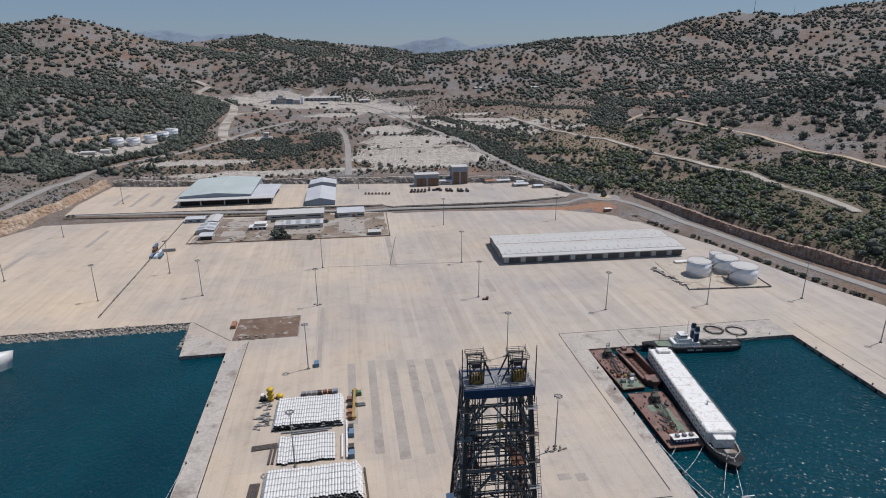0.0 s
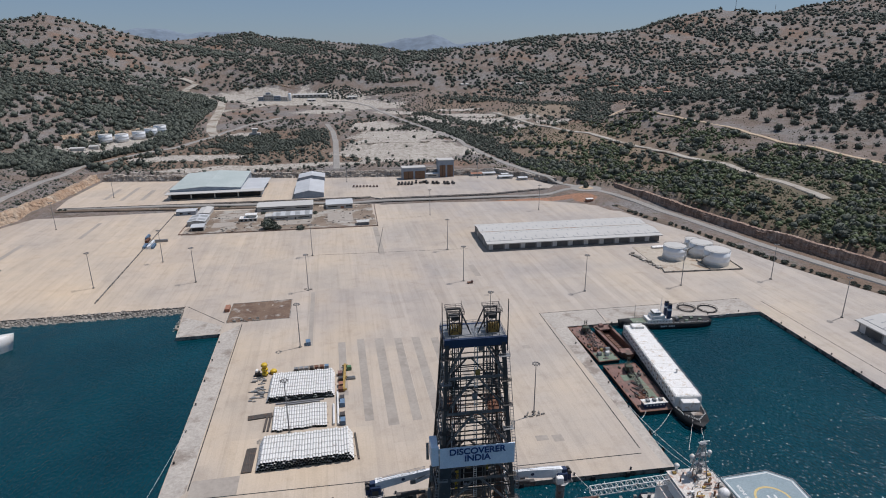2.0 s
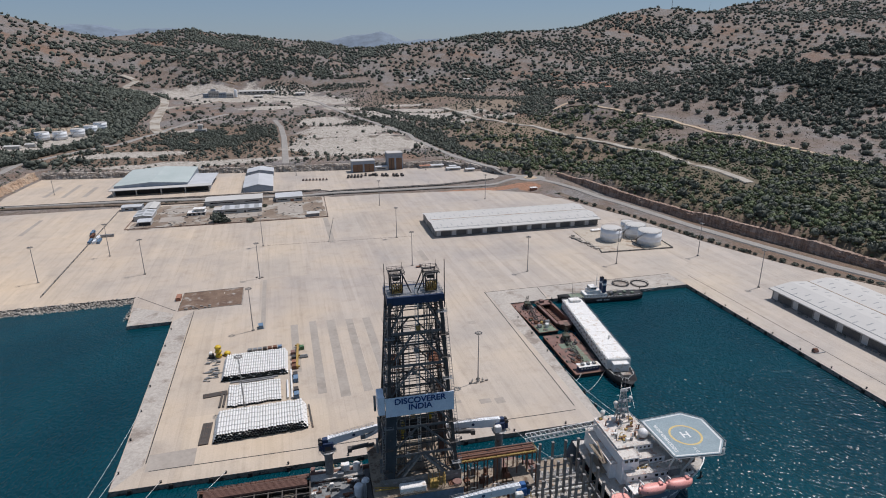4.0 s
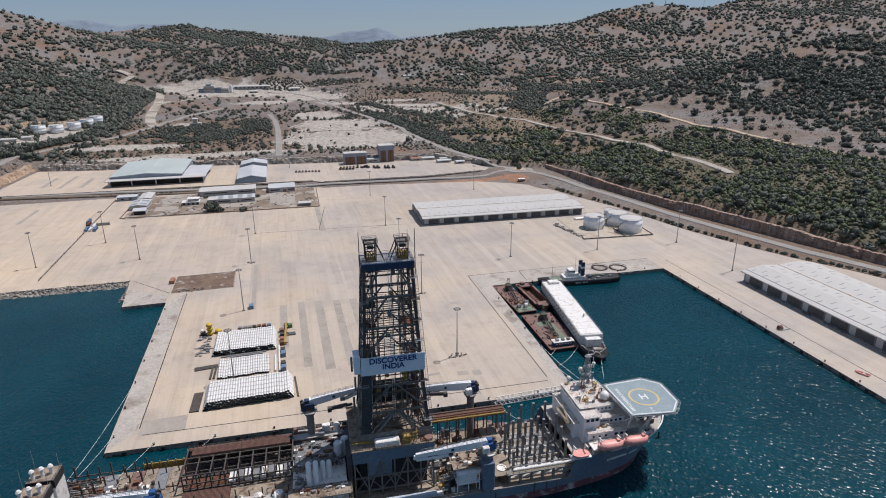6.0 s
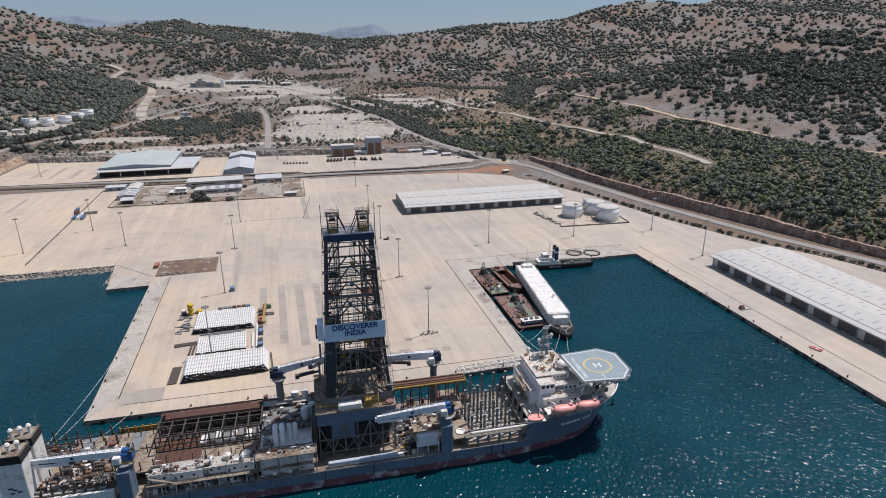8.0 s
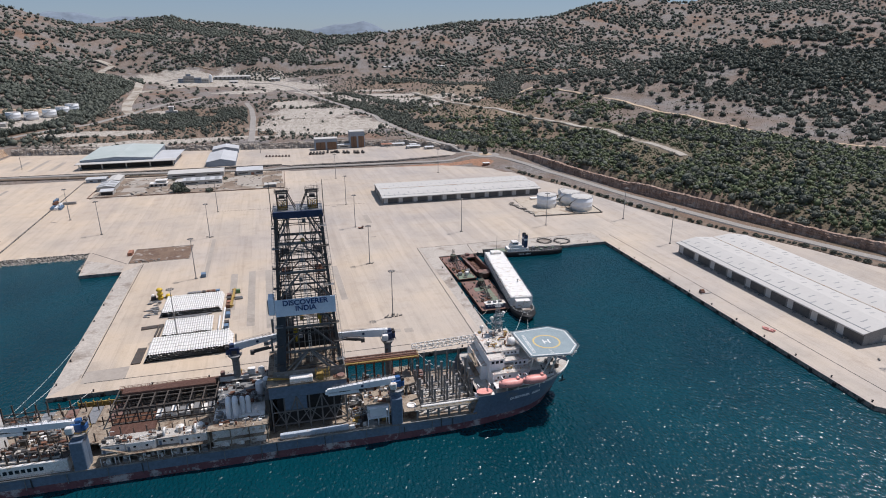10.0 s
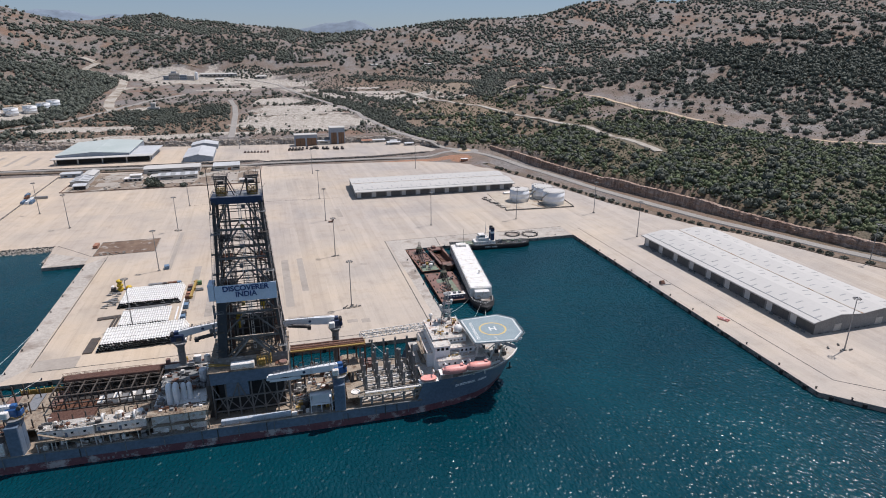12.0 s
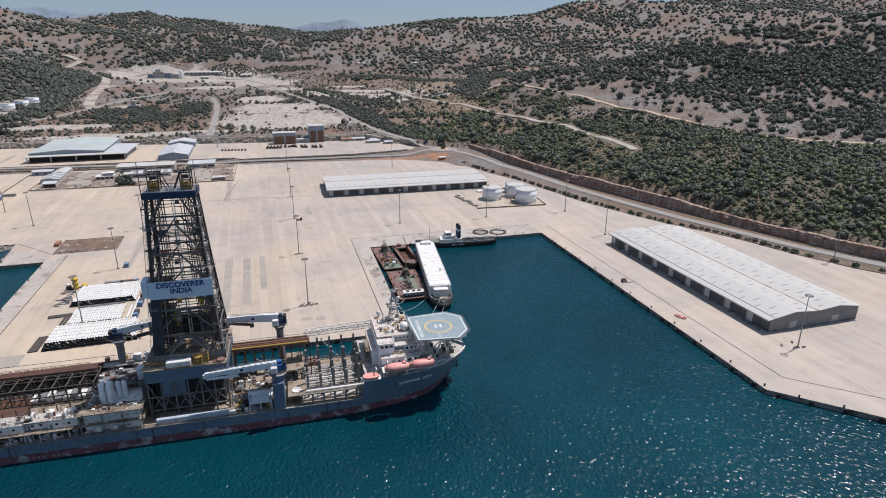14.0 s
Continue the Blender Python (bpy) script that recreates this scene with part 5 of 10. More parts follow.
for k in range(7):
    tube(bm, (8.6 + k * 0.6, -12.2, 26.7), (8.6 + k * 0.6, -9.2, 26.7), 0.24, n=6)
pieces("stacked_pipe", bm, M_RUST, ship)
# white-blue long box on the near side below the truss
bm = BM()
box(bm, -14.5, 13, -18.4, -16.8, 5.2, 7.4, bevel=0.2)
for k in range(6):
    box(bm, -13.5 + k * 4.6, -13.2 + k * 4.6, -18.6, -18.3, 5.3, 7.3)
part("riser_box", bm, M_PALE_BLUE, ship, "long pale blue box along the deck side")


def knuckle_crane(u, v, z0, z1, yaw, length, rise, fold, main=M_CRANE, head=M_CRANE_HEAD, girth=1.55, deep=1.0):
    """A box-boom deck crane on a pedestal: pedestal, slewing head, cab, boom with walkway, folding jib."""
    crane = part("crane", BM(), M_HULL, ship, "pale grey box-boom deck crane with a blue-grey slewing head")
    bm = lathe(BM(), [(girth, z0), (girth, z1 - 2.2), (girth + 0.5, z1 - 1.6), (girth + 0.7, z1 - 0.4)], 16, (u, v, 0))
    part("pedestal", bm, M_HULL if girth > 2 else M_GREY, crane)
    bm = lathe(BM(), [(girth + 1.2, z1 - 0.4), (girth + 1.4, z1), (girth + 0.8, z1 + 0.15)], 20, (u, v, 0))
    part("slewing_platform", bm, M_STEEL, crane)
    turn = pose(u, v, z1, 0, 0, yaw)
    bm = BM()
    box(bm, -2.0, 2.0, -1.6, 1.6, 0.2, 4.0, bevel=0.3)
    box(bm, -1.8, 0.3, -1.0, 1.0, 3.8, 5.4, bevel=0.2)
    box(bm, -3.4, -2.0, -1.3, 1.3, 0.8, 3.2, bevel=0.2)
    bm.transform(turn)
    part("slewing_head", bm, head, crane, "blue-grey slewing head")
    bm = BM()
    for dv in (-0.9, 0.9):
        tube(bm, (-2.7, dv - 0.5, 4.1), (-2.7, dv + 0.5, 4.1), 0.75, n=12)
    box(bm, -1.2, 1.0, -1.75, -1.6, 0.8, 2.6)
    bm.transform(turn)
    pieces("winch_drum", bm, M_DERRICK, crane)
    bm = rail(BM(), [(-3.6, -2.6, 0.15), (3.0, -2.6, 0.15), (3.0, 2.4, 0.15), (-3.6, 2.4, 0.15)], 1.1, 0.08, 1.3, True)
    bm.transform(turn)
    part("platform_rail", bm, M_OCHRE if girth > 2 else M_STEEL, crane)
    bm = BM()
    box(bm, 0.2, 2.8, 1.9, 3.8, 1.2, 4.0, bevel=0.25)
    box(bm, 2.3, 2.9, 2.1, 3.6, 2.2, 3.6)
    bm.transform(turn)
    part("cab", bm, M_WHITE, crane)
    bm = BM()
    e = Vector((length, 0, 4.2 + rise))
    s = Vector((0, 0, 3.8))
    loft(bm, [s, s.lerp(e, 0.35), e], [(1.9, 2.5 * deep), (1.75, 2.4 * deep), (1.0, 1.35 * deep)])
    bm.transform(turn)
    part("boom", bm, main, crane)
    bm = BM()
    rail(bm, [s + Vector((1, 0.8, 1.25)), e + Vector((-2, 0.6, 0.8))], 1.0, 0.08, 2.5)
    rail(bm, [s + Vector((1, -0.8, 1.25)), e + Vector((-2, -0.6, 0.8))], 1.0, 0.08, 2.5)
    bm.transform(turn)
    part("boom_walkway", bm, M_STEEL, crane)
    bm = BM()
    beam(bm, e, e + Vector((0.3, 0, -1.6)), 1.0, 1.4)
    beam(bm, e + Vector((-0.2, 0, -1.8)), e + Vector((-fold, 0, -2.6 - rise * 0.5)), 0.9, 1.2)
    bm.transform(turn)
    part("jib", bm, main, crane)
    bm = BM()
    tube(bm, e + Vector((-fold * 0.35, 0, -1.4)), e + Vector((-fold, 0, -2.7 - rise * 0.5)), 0.45, n=8)
    box(bm, length - fold - 1.4, length - fold + 0.4, -0.6, 0.6, 1.4 + rise * 0.4, 3.0 + rise * 0.4)
    tube(bm, (1.5, 0, 1.6), s.lerp(e, 0.38), 0.32, n=8)
    bm.transform(turn)
    pieces("ram", bm, M_STEEL if girth < 2 else M_DERRICK, crane)
    bm = BM()
    m = s.lerp(e, 0.5)
    tube(bm, m + Vector((0, -0.84, 0)), m + Vector((0, -0.72, 0)), 0.62, n=14)
    tube(bm, m + Vector((0, 0.72, 0)), m + Vector((0, 0.84, 0)), 0.62, n=14)
    bm.transform(turn)
    pieces("maker_disc", bm, M_NAVY, crane)
    return crane


knuckle_crane(33.5, -15.2, 5, 20.5, 182, 28, -1.0, 13, M_CRANE, M_BLUE, 2.3, 1.1)
knuckle_crane(34.5, 13.5, 5, 28.0, 181, 22, 1.2, 7, M_CRANE, M_NAVY, 1.55, 1.4)
knuckle_crane(-32.5, 16.5, 5, 27.5, 4, 20, 2.4, 6, M_CRANE, M_NAVY, 1.55, 1.2)
knuckle_crane(-86.5, -15.0, 5, 19.5, 176, 34, -0.8, 16, M_CRANE, M_BLUE, 2.3)
# wide blue pedestal plates that carry the near cranes up from the hull
for u in (33.5, -86.5):
    bm = BM()
    box(bm, u - 2.6, u + 2.0, -19.45, -13.0, 4.0, 17.5, bevel=0.25)
    part("crane_foundation", bm, M_HULL, ship, "slate-blue crane foundation flush with the hull")
# folded yellow-black knuckle arms beside the derrick
for s, u in ((-1, -15.5), (1, 14.0)):
    bm = BM()
    beam(bm, (u, 9, 33), (u + s * 9, 11, 30.5), 0.8)
    tube(bm, (u + s * 2, 9.2, 33.2), (u + s * 8, 11, 31.4), 0.5, n=8)
    box(bm, u + s * 9 - 0.8, u + s * 9 + 0.8, 10.2, 11.8, 29.6, 31.4)
    part("pipe_arm", bm, M_DERRICK, ship)

# catwalk with riser pipes to starboard of the derrick, and the white gantry to the house
bm = BM()
box(bm, 14, 47, 3.4, 8.6, 22.4, 22.7)
for u in range(15, 48, 4):
    for v in (3.8, 8.2):
        beam(bm, (u, v, 5), (u, v, 22.4), 0.4)
pieces("catwalk", bm, M_RUST, ship, "rust-red catwalk")
for v, mat, zz in ((3.9, M_OCHRE, 23.0), (5.0, M_RUST, 23.3), (6.1, M_PIPE_BROWN, 23.5), (7.2, M_RUST, 23.2), (8.2, M_PIPE_BROWN, 23.6)):
    bm = tube(BM(), (14.2, v, zz), (46.5, v, zz), 0.4, n=10)
    for u in (20, 31, 42):
        tube(bm, (u, v, zz), (u + 0.5, v, zz), 0.55, n=10)
    part("riser_pipe", bm, mat, ship)
bm = rail(BM(), [(14, 3.4, 22.7), (47, 3.4, 22.7)], 1.1, 0.1, 2.0)
rail(bm, [(47, 3.4, 22.7), (47, 8.6, 22.7)], 1.1, 0.1, 2.0)
part("catwalk_rail", bm, M_OCHRE, ship)
bm = lattice(BM(), (45.5, 11.5, 22.2), (80, 13.2, 22.6), 2.6, 2.4, 17, 0.24)
part("gantry", bm, M_WHITE, ship, "white lattice gantry bridge")

# riser bay: upright stanchions and stored riser joints
prng = random.Random(4)
for i, u in enumerate((45.0, 50.5, 56.0, 61.5, 67.0)):
    for j, v in enumerate((-13.5, -8.5, -3.0, 3.0, 9.0)):
        top = 17.5 + 2.5 * (j % 3) + prng.uniform(-1.5, 1.5) if j < 4 else 21.5
        bm = BM()
        box(bm, u - 0.42, u + 0.42, v - 0.42, v + 0.42, 5, top)
        box(bm, u - 0.55, u + 0.55, v - 0.55, v + 0.55, top, top + 0.25)
        part("stanchion", bm, M_MIDGREY, ship)
for j, v in enumerate((-11.6, -10.2, -6.4, -5.0, -0.8, 0.8, 5.4, 6.9)):
    bm = BM()
    tube(bm, (43.5, v, 6.6), (70, v, 6.6), 0.42, n=10)
    for u in range(46, 70, 5):
        tube(bm, (u, v, 6.6), (u + 1.0, v, 6.6), 0.5, n=10)
    part("riser_joint", bm, (M_PIPE_WHITE, M_STEEL, M_DECK_PALE, M_STEEL)[j % 4], ship)
part("bay_floor", box(BM(), 42.5, 71, -15.6, 12, 5.0, 5.6), M_DECK_PALE, ship, "pale worn floor of the riser bay")
part("red_hatch", box(BM(), 36, 43.5, 12.5, 18, 9.5, 10.2, bevel=0.1), M_DECK_RED, ship, "faded red hatch covers")
bm = BM()
for v in (-14.8, -3.0, 9.0):
    beam(bm, (44, v, 10.2), (70, v, 10.2), 0.3)
for u in (45.0, 50.5, 56.0, 61.5, 67.0):
    beam(bm, (u, -14.8, 9.8), (u, 10, 9.8), 0.28)
pieces("bay_beam", bm, M_STEEL, ship)
bm = BM()
tube(bm, (44, -16.4, 10.2), (70, -16.4, 10.2), 0.55, n=10), tube(bm, (46, -17.2, 9.2), (69, -17.2, 9.2), 0.4, n=10)
pieces("white_pipe", bm, M_WHITE, ship)
bm = BM()
for u in np.arange(42, 70, 4.6):
    box(bm, u - 0.4, u + 0.4, -18.2, -17.2, 5, 9.4)
box(bm, 41, 70, -18.4, -16.2, 9.4, 9.8)
pieces("side_post", bm, M_MIDGREY, ship)
bm = rail(BM(), [(41, -18.4, 9.8), (70, -18.4, 9.8)], 1.1, 0.1, 2.3)
part("side_rail", bm, M_OCHRE, ship)
bm = BM()
box(bm, 36.5, 44, -17.5, -5, 9.0, 9.4)
box(bm, 36.5, 44, -4, 12, 13.6, 14.0)
box(bm, 20, 31, -16, -6, 14.0, 14.4)
pieces("tan_platform", bm, M_DECK_TAN, ship)
bm = BM()
lathe(bm, [(2.0, 9.4), (2.0, 9.8), (1.5, 9.8), (1.5, 9.45)], 18, (40.2, -13.4, 0))
part("hatch_ring", bm, M_WHITE, ship)


def clutter(name, seed, u0, u1, v0, v1, z, n, big=2.2, high=2.4, mats=(0, 1, 2)):
    """Deck machinery: pumps, boxes, tanks and pipe runs. Each kind of finish is a part of its own."""
    r = random.Random(seed)
    pal = [M_GREY, M_WHITE, M_DECK_TAN, M_OCHRE, M_RUST, M_BLUE, M_CRANE, M_DERRICK, M_PIPE_BROWN]
    for mi in mats:
        for _ in range(n):
            bm = BM()
            u, v = r.uniform(u0, u1), r.uniform(v0, v1)
            k, s = r.random(), r.uniform(0.35, 1) * big
            h = r.uniform(0.3, 1) * high
            if k < 0.4:
                kind = "equipment_box"
                box(bm, u - s / 2, u + s / 2, v - s * 0.35, v + s * 0.35, z, z + h, bevel=0.06)
            elif k < 0.58:
                kind = "upright_tank"
                lathe(bm, [(s * 0.3, z), (s * 0.3, z + h), (s * 0.22, z + h * 1.15), (s * 0.08, z + h * 1.2)], 8, (u, v, 0))
            elif k < 0.76:
                kind = "pipe_run"
                tube(bm, (u - s, v, z + 0.7), (u + s, v, z + 0.7), s * 0.22, n=8)
            elif k < 0.9:
                kind = "vent_pipe"
                loft(bm, [(u, v, z), (u, v, z + h * 1.5), (u + 0.3, v, z + h * 1.7), (u + s * 1.2, v, z + h * 1.7)], [(0.24, 0.24)] * 4)
            else:
                kind = "guard_rail"
                rail(bm, [(u - s, v, z), (u + s, v, z)], 1.1, 0.09, 1.2)
            part(kind, bm, pal[mi], ship)


# forward machinery between the derrick and the riser bay, near side
bm = lattice(BM(), (15, -14.5, 9), (29, -14.0, 11.2), 1.6, 1.6, 9, 0.18)
part("lattice_boom", bm, M_STEEL, ship)
bm = BM()
box(bm, 21, 30, -18, -11, 8.5, 8.9), box(bm, 21, 30, -18, -11, 13.0, 13.4)
for u in (21.2, 25.5, 29.8):
    for v in (-17.8, -11.2):
        beam(bm, (u, v, 5), (u, v, 14), 0.35)
box(bm, 22, 29, -17, -12, 9, 12.8)
pieces("equipment_module", bm, M_CRANE, ship)
clutter("deck_machinery", 1, 14, 31, -17.5, -3, 5, 24, 2.6, 3.2, (0, 1, 7, 3))
clutter("deck_machinery", 2, 14, 44, -10, 2, 5, 30, 2.6, 5.0, (0, 1, 4))
clutter("deck_machinery", 3, 21, 31, -15.5, -6.5, 14.4, 10, 1.8, 1.8, (0, 1, 4))
clutter("deck_machinery", 4, 14, 44, 11, 18, 5, 16, 2.4, 4.5, (0, 4))
bm = BM()
for k in range(10):
    box(bm, 37 + (k % 5) * 3.0, 39.2 + (k % 5) * 3.0, 12 + (k // 5) * 3.4, 14.6 + (k // 5) * 3.4, 5, 7.6)
pieces("deck_tank", bm, M_DECK_RED, ship, "faded red deck tanks")

# aft of the derrick: silo house
house = part("silo_house", box(BM(), -40, -20, -17, 6, 5, 13.5, bevel=0.15), M_WHITE, ship, "white machinery house with silos on its roof")
bm = BM()
for z in (8.8, 13.5):
    box(bm, -41.5, -18.5, -18.6, -12.5, z, z + 0.3)
    rail(bm, [(-41.5, -18.6, z + 0.3), (-18.5, -18.6, z + 0.3), (-18.5, -12.5, z + 0.3)], 1.1, 0.09, 2.0)
for u in (-41, -33, -26, -19):
    beam(bm, (u, -18.4, 5), (u, -18.4, 13.5), 0.4)
part("gallery", bm, M_DECK_TAN, house, "tan galleries with rails")
bm = BM()
beam(bm, (-40, -18.2, 9), (-32, -18.2, 13.4), 0.7, 0.3), beam(bm, (-24, -17.6, 13.8), (-33, -17.6, 9.0), 0.7, 0.3)
pieces("stairway", bm, M_WHITE, house)
for u in (-28.6, -26.3):
    bm = lathe(BM(), [(0.95, 13.5), (1.0, 14), (1.0, 20.0), (0.88, 20.7), (0.55, 21.1), (0.1, 21.2)], 16, (u, -8.0, 0))
    part("silo", bm, M_CRANE, house, "pale blue-grey cylindrical silo", True)
def return_bend(u, v0, v1, z0, z1, r):
    """An upright duct that turns over and comes down again, as one mesh."""
    bm = BM()
    way = [Vector((u, v0, z0)), Vector((u, v0, z1))]
    c, h = (v0 + v1) / 2, (v0 - v1) / 2
    way += [Vector((u, c + h * math.cos(a), z1 + abs(h) * math.sin(a))) for a in np.linspace(0, math.pi, 9)[1:]]
    way.append(Vector((u, v1, z0)))
    rings = []
    for k, p in enumerate(way):
        d = (way[min(k + 1, len(way) - 1)] - way[max(k - 1, 0)]).normalized()
        s = Vector((1, 0, 0))
        n = s.cross(d)
        rings.append([bm.verts.new(p + r * (math.cos(q * 0.5236) * s + math.sin(q * 0.5236) * n)) for q in range(12)])
    for a, b in zip(rings, rings[1:]):
        for q in range(12):
            bm.faces.new((a[q], a[(q + 1) % 12], b[(q + 1) % 12], b[q]))
    bmesh.ops.recalc_face_normals(bm, faces=bm.faces)
    return bm


for u in (-33.8, -31.2):
    part("elbow_duct", return_bend(u, -8.0, -11.0, 13.4, 20.0, 0.98), M_BARE_WHITE, house, "fat white return-bend duct", True)
# platform of the far aft crane, over the quay side
bm = BM()
box(bm, -40, -20, 13.0, 19.3, 16.6, 17.0)
rail(bm, [(-40, 19.3, 17), (-20, 19.3, 17), (-20, 13, 17)], 1.1, 0.09, 1.6)
part("crane_platform", bm, M_DECK_PALE, ship, "pale platform round the aft crane")
for k, (u, v, su, sv_, h, mat) in enumerate(((-26.5, 17.0, 1.6, 1.3, 2.6, M_WHITE), (-38.8, 17.6, 0.8, 1.0, 2.2, M_DECK_RED), (-31.5, 18.2, 0.7, 0.8, 1.8, M_OCHRE), (-28.5, 14.2, 1.2, 1.0, 1.4, M_STEEL))):
    part("equipment_box", box(BM(), u - su, u + su, v - sv_, v + sv_, 17.0, 17.0 + h, bevel=0.1), mat, ship)
part("upright_tank", lathe(BM(), [(1.4, 17), (1.4, 19.6), (1.2, 19.9), (0.2, 20.1)], 16, (-22.2, 16.4, 0)), M_WHITE, ship, "white upright tank")
part("hose_coil", lathe(BM(), [(0.9, 26.35), (1.6, 26.4), (1.6, 27.4), (0.9, 27.45)], 20, (11.5, -10.8, 0)), M_DECK_RED, ship, "coil of red and white hose")
part("roof_deck", box(BM(), -39.8, -20.2, -16.8, -11.6, 13.5, 13.62), M_DECK_TAN, house, "tan rust-stained roof deck")
clutter("deck_machinery", 41, -39.5, -21, -16.5, -12.2, 13.62, 12, 1.6, 1.6, (0, 1, 4))
clutter("deck_machinery", 42, -40, -33, -11, 4, 13.5, 12, 1.8, 2.0, (0, 1, 2))
for u, v, r in ((-19.6, 5.5, 1.6), (-22.4, 3.0, 1.7)):
    bm = lathe(BM(), [(r, 13), (r, 20), (r * 0.8, 20.6), (0.1, 20.8)], 14, (u, v, 0))
    part("blue_tank", bm, M_CRANE, ship, "pale blue upright tank")
bm = BM()
box(bm, -40, -19, 5, 18, 5, 15)
box(bm, -39, -21, -2, 16, 15, 15.3)
pieces("machinery_house", bm, M_GREY, ship)
clutter("deck_machinery", 5, -39, -20, -4, 17, 15.2, 18, 2.2, 1.8, (0, 1, 4, 7, 8))
clutter("deck_machinery", 6, -40, -20, -18.3, -13, 5, 12, 1.8, 2.4, (0, 1, 2))
bm = BM()
box(bm, -19.5, -17.8, -11, 12, 5, 20)
pieces("dark_trunk", bm, M_DERRICK, ship)
bm = BM()
for u in (-35.5, -30.0):
    box(bm, u, u + 1.6, -18.9, -18.5, 6.2, 7.8)
pieces("white_locker", bm, M_WHITE, ship)

# aft deckhouse on the near side: white modules over an open machinery gallery
ah = part("deckhouse", box(BM(), -80, -42, -14.4, -10.5, 5, 9.0), M_GREY, ship, "white aft deckhouse modules over an open machinery gallery")
for u0, u1, v0, z1 in ((-80, -71.5, -16.6, 12.0), (-71.2, -60.5, -17.2, 12.6), (-60.2, -52.6, -16.0, 11.6), (-52.3, -42, -17.0, 12.4)):
    part("house_module", box(BM(), u0, u1, v0, -10.5, 9.0, z1, bevel=0.12), M_WHITE, ah)
    part("module_roof", box(BM(), u0 + 0.3, u1 - 0.3, v0 + 0.3, -10.8, z1, z1 + 0.1), M_DECK_PALE, ah)
    bm = BM()
    windows(bm, u0 + 1, u1 - 1, v0 - 0.05, 10.4, 2, 0.9, 0.8)
    pieces("window", bm, M_GLASS, ah)
    part("door", box(BM(), u0 + 0.6, u0 + 1.5, v0 - 0.08, v0 + 0.02, 9.1, 11.0), M_CRANE_HEAD, ah)
    part("roof_rail", rail(BM(), [(u0, v0, z1), (u1, v0, z1)], 1.1, 0.08, 1.8), M_DECK_TAN, ah)
bm = BM()
box(bm, -80.5, -41.5, -19.0, -16.0, 8.7, 9.0)
rail(bm, [(-80.5, -19, 9), (-41.5, -19, 9)], 1.1, 0.08, 2.0)
part("gallery", bm, M_DECK_TAN, ah, "tan gallery with rails")
for u in range(-80, -41, 5):
    part("gallery_post", beam(BM(), (u, -18.9, 5), (u, -18.9, 8.7), 0.28), M_WHITE, ah)
for a, b in (((-79, 12.4), (-70, 8.9)), ((-70, 8.8), (-62, 5.2)), ((-50, 8.8), (-44, 5.2))):
    part("stairway", loft(BM(), [(a[0], -18.3, a[1]), (b[0], -18.3, b[1])], [(0.9, 0.25)] * 2), M_DECK_TAN, ah)
clutter("deck_machinery", 31, -79, -43, -18.2, -14.8, 5, 15, 2.0, 2.8, (0, 1, 6, 7))
for u, v, z in ((-57.5, -13.2, 12.0), (-46.0, -14.0, 12.4)):
    part("vent_bend", return_bend(u, v, v - 2.2, z, z + 2.0, 0.5), M_WHITE, ah, "white return-bend vent", True)
clutter("deck_machinery", 7, -80, -42, -16.5, -10.8, 12.6, 16, 1.8, 1.6, (0, 1, 7, 4))
bm = lathe(BM(), [(1.3, 12.6), (1.5, 13.2), (1.5, 14.6), (0.5, 15.2)], 14, (-52, -13, 0))
lathe(bm, [(1.5, 12.6), (1.6, 14), (0.4, 14.6)], 14, (-45, -12.5, 0))
pieces("vent_head", bm, M_WHITE, ship)

# aft pipe racks
bm = BM()
box(bm, -112, -40, -10.5, 16, 9.6, 10.2)
part("rack_deck", bm, M_DECK_TAN, ship, "tan pipe-rack deck with grating panels")
r = random.Random(8)
for k in range(15):
    bm = BM()
    u = -110 + k * 4.6
    box(bm, u, u + 4.2, 3 + (k % 2), 15.4, 10.2, 10.7 + 0.3 * r.random())
    pieces("deck_panel", bm, (M_STEEL, M_DECK_TAN, M_DECK_RED, M_DECK_TAN)[k % 4], ship)
for row in range(3):
    bm = BM()
    v = -9.6 + row * 11.0
    for k in range(16):
        u = -112 + k * 4.7
        beam(bm, (u, v, 10), (u, v, 14.2 + (k % 3) * 0.7), 0.38)
    pieces("stanchion", bm, M_RACK, ship)
for v0, u0, u1, n, z, mat in ((-8.6, -80, -63, 12, 10.4, M_PIPE_BROWN), (0.6, -80, -58, 9, 10.4, M_RUST), (10.4, -78, -41, 7, 17.8, M_PIPE_BROWN)):
    for k in range(n):
        bm = BM()
        for w in range(2):
            tube(bm, (u0, v0 + k * 0.62, z + w * 0.58), (u1, v0 + k * 0.62, z + w * 0.58), 0.29, n=6)
        pieces("drill_pipe", bm, mat, ship)
bm = BM()
for u in np.arange(-80, -39, 5.0):
    for v in (-0.5, 6.5, 9.6, 15.5):
        beam(bm, (u, v, 10), (u, v, 17.4), 0.45)
    beam(bm, (u, -0.5, 17.4), (u, 15.5, 17.4), 0.45)
for v in (-0.5, 6.5, 9.6, 15.5):
    for z in (13.6, 17.4):
        beam(bm, (-80, v, z), (-40, v, z), 0.4)
pieces("rack_beam", bm, M_RACK, ship, "dark steel frame of the pipe rack")
bm = BM()
rail(bm, [(-80, 15.6, 17.6), (-45, 15.6, 17.6)], 1.2, 0.12, 1.6)
box(bm, -80, -45, 14.6, 15.6, 17.4, 17.6)
part("rack_walkway", bm, M_RUST, ship)
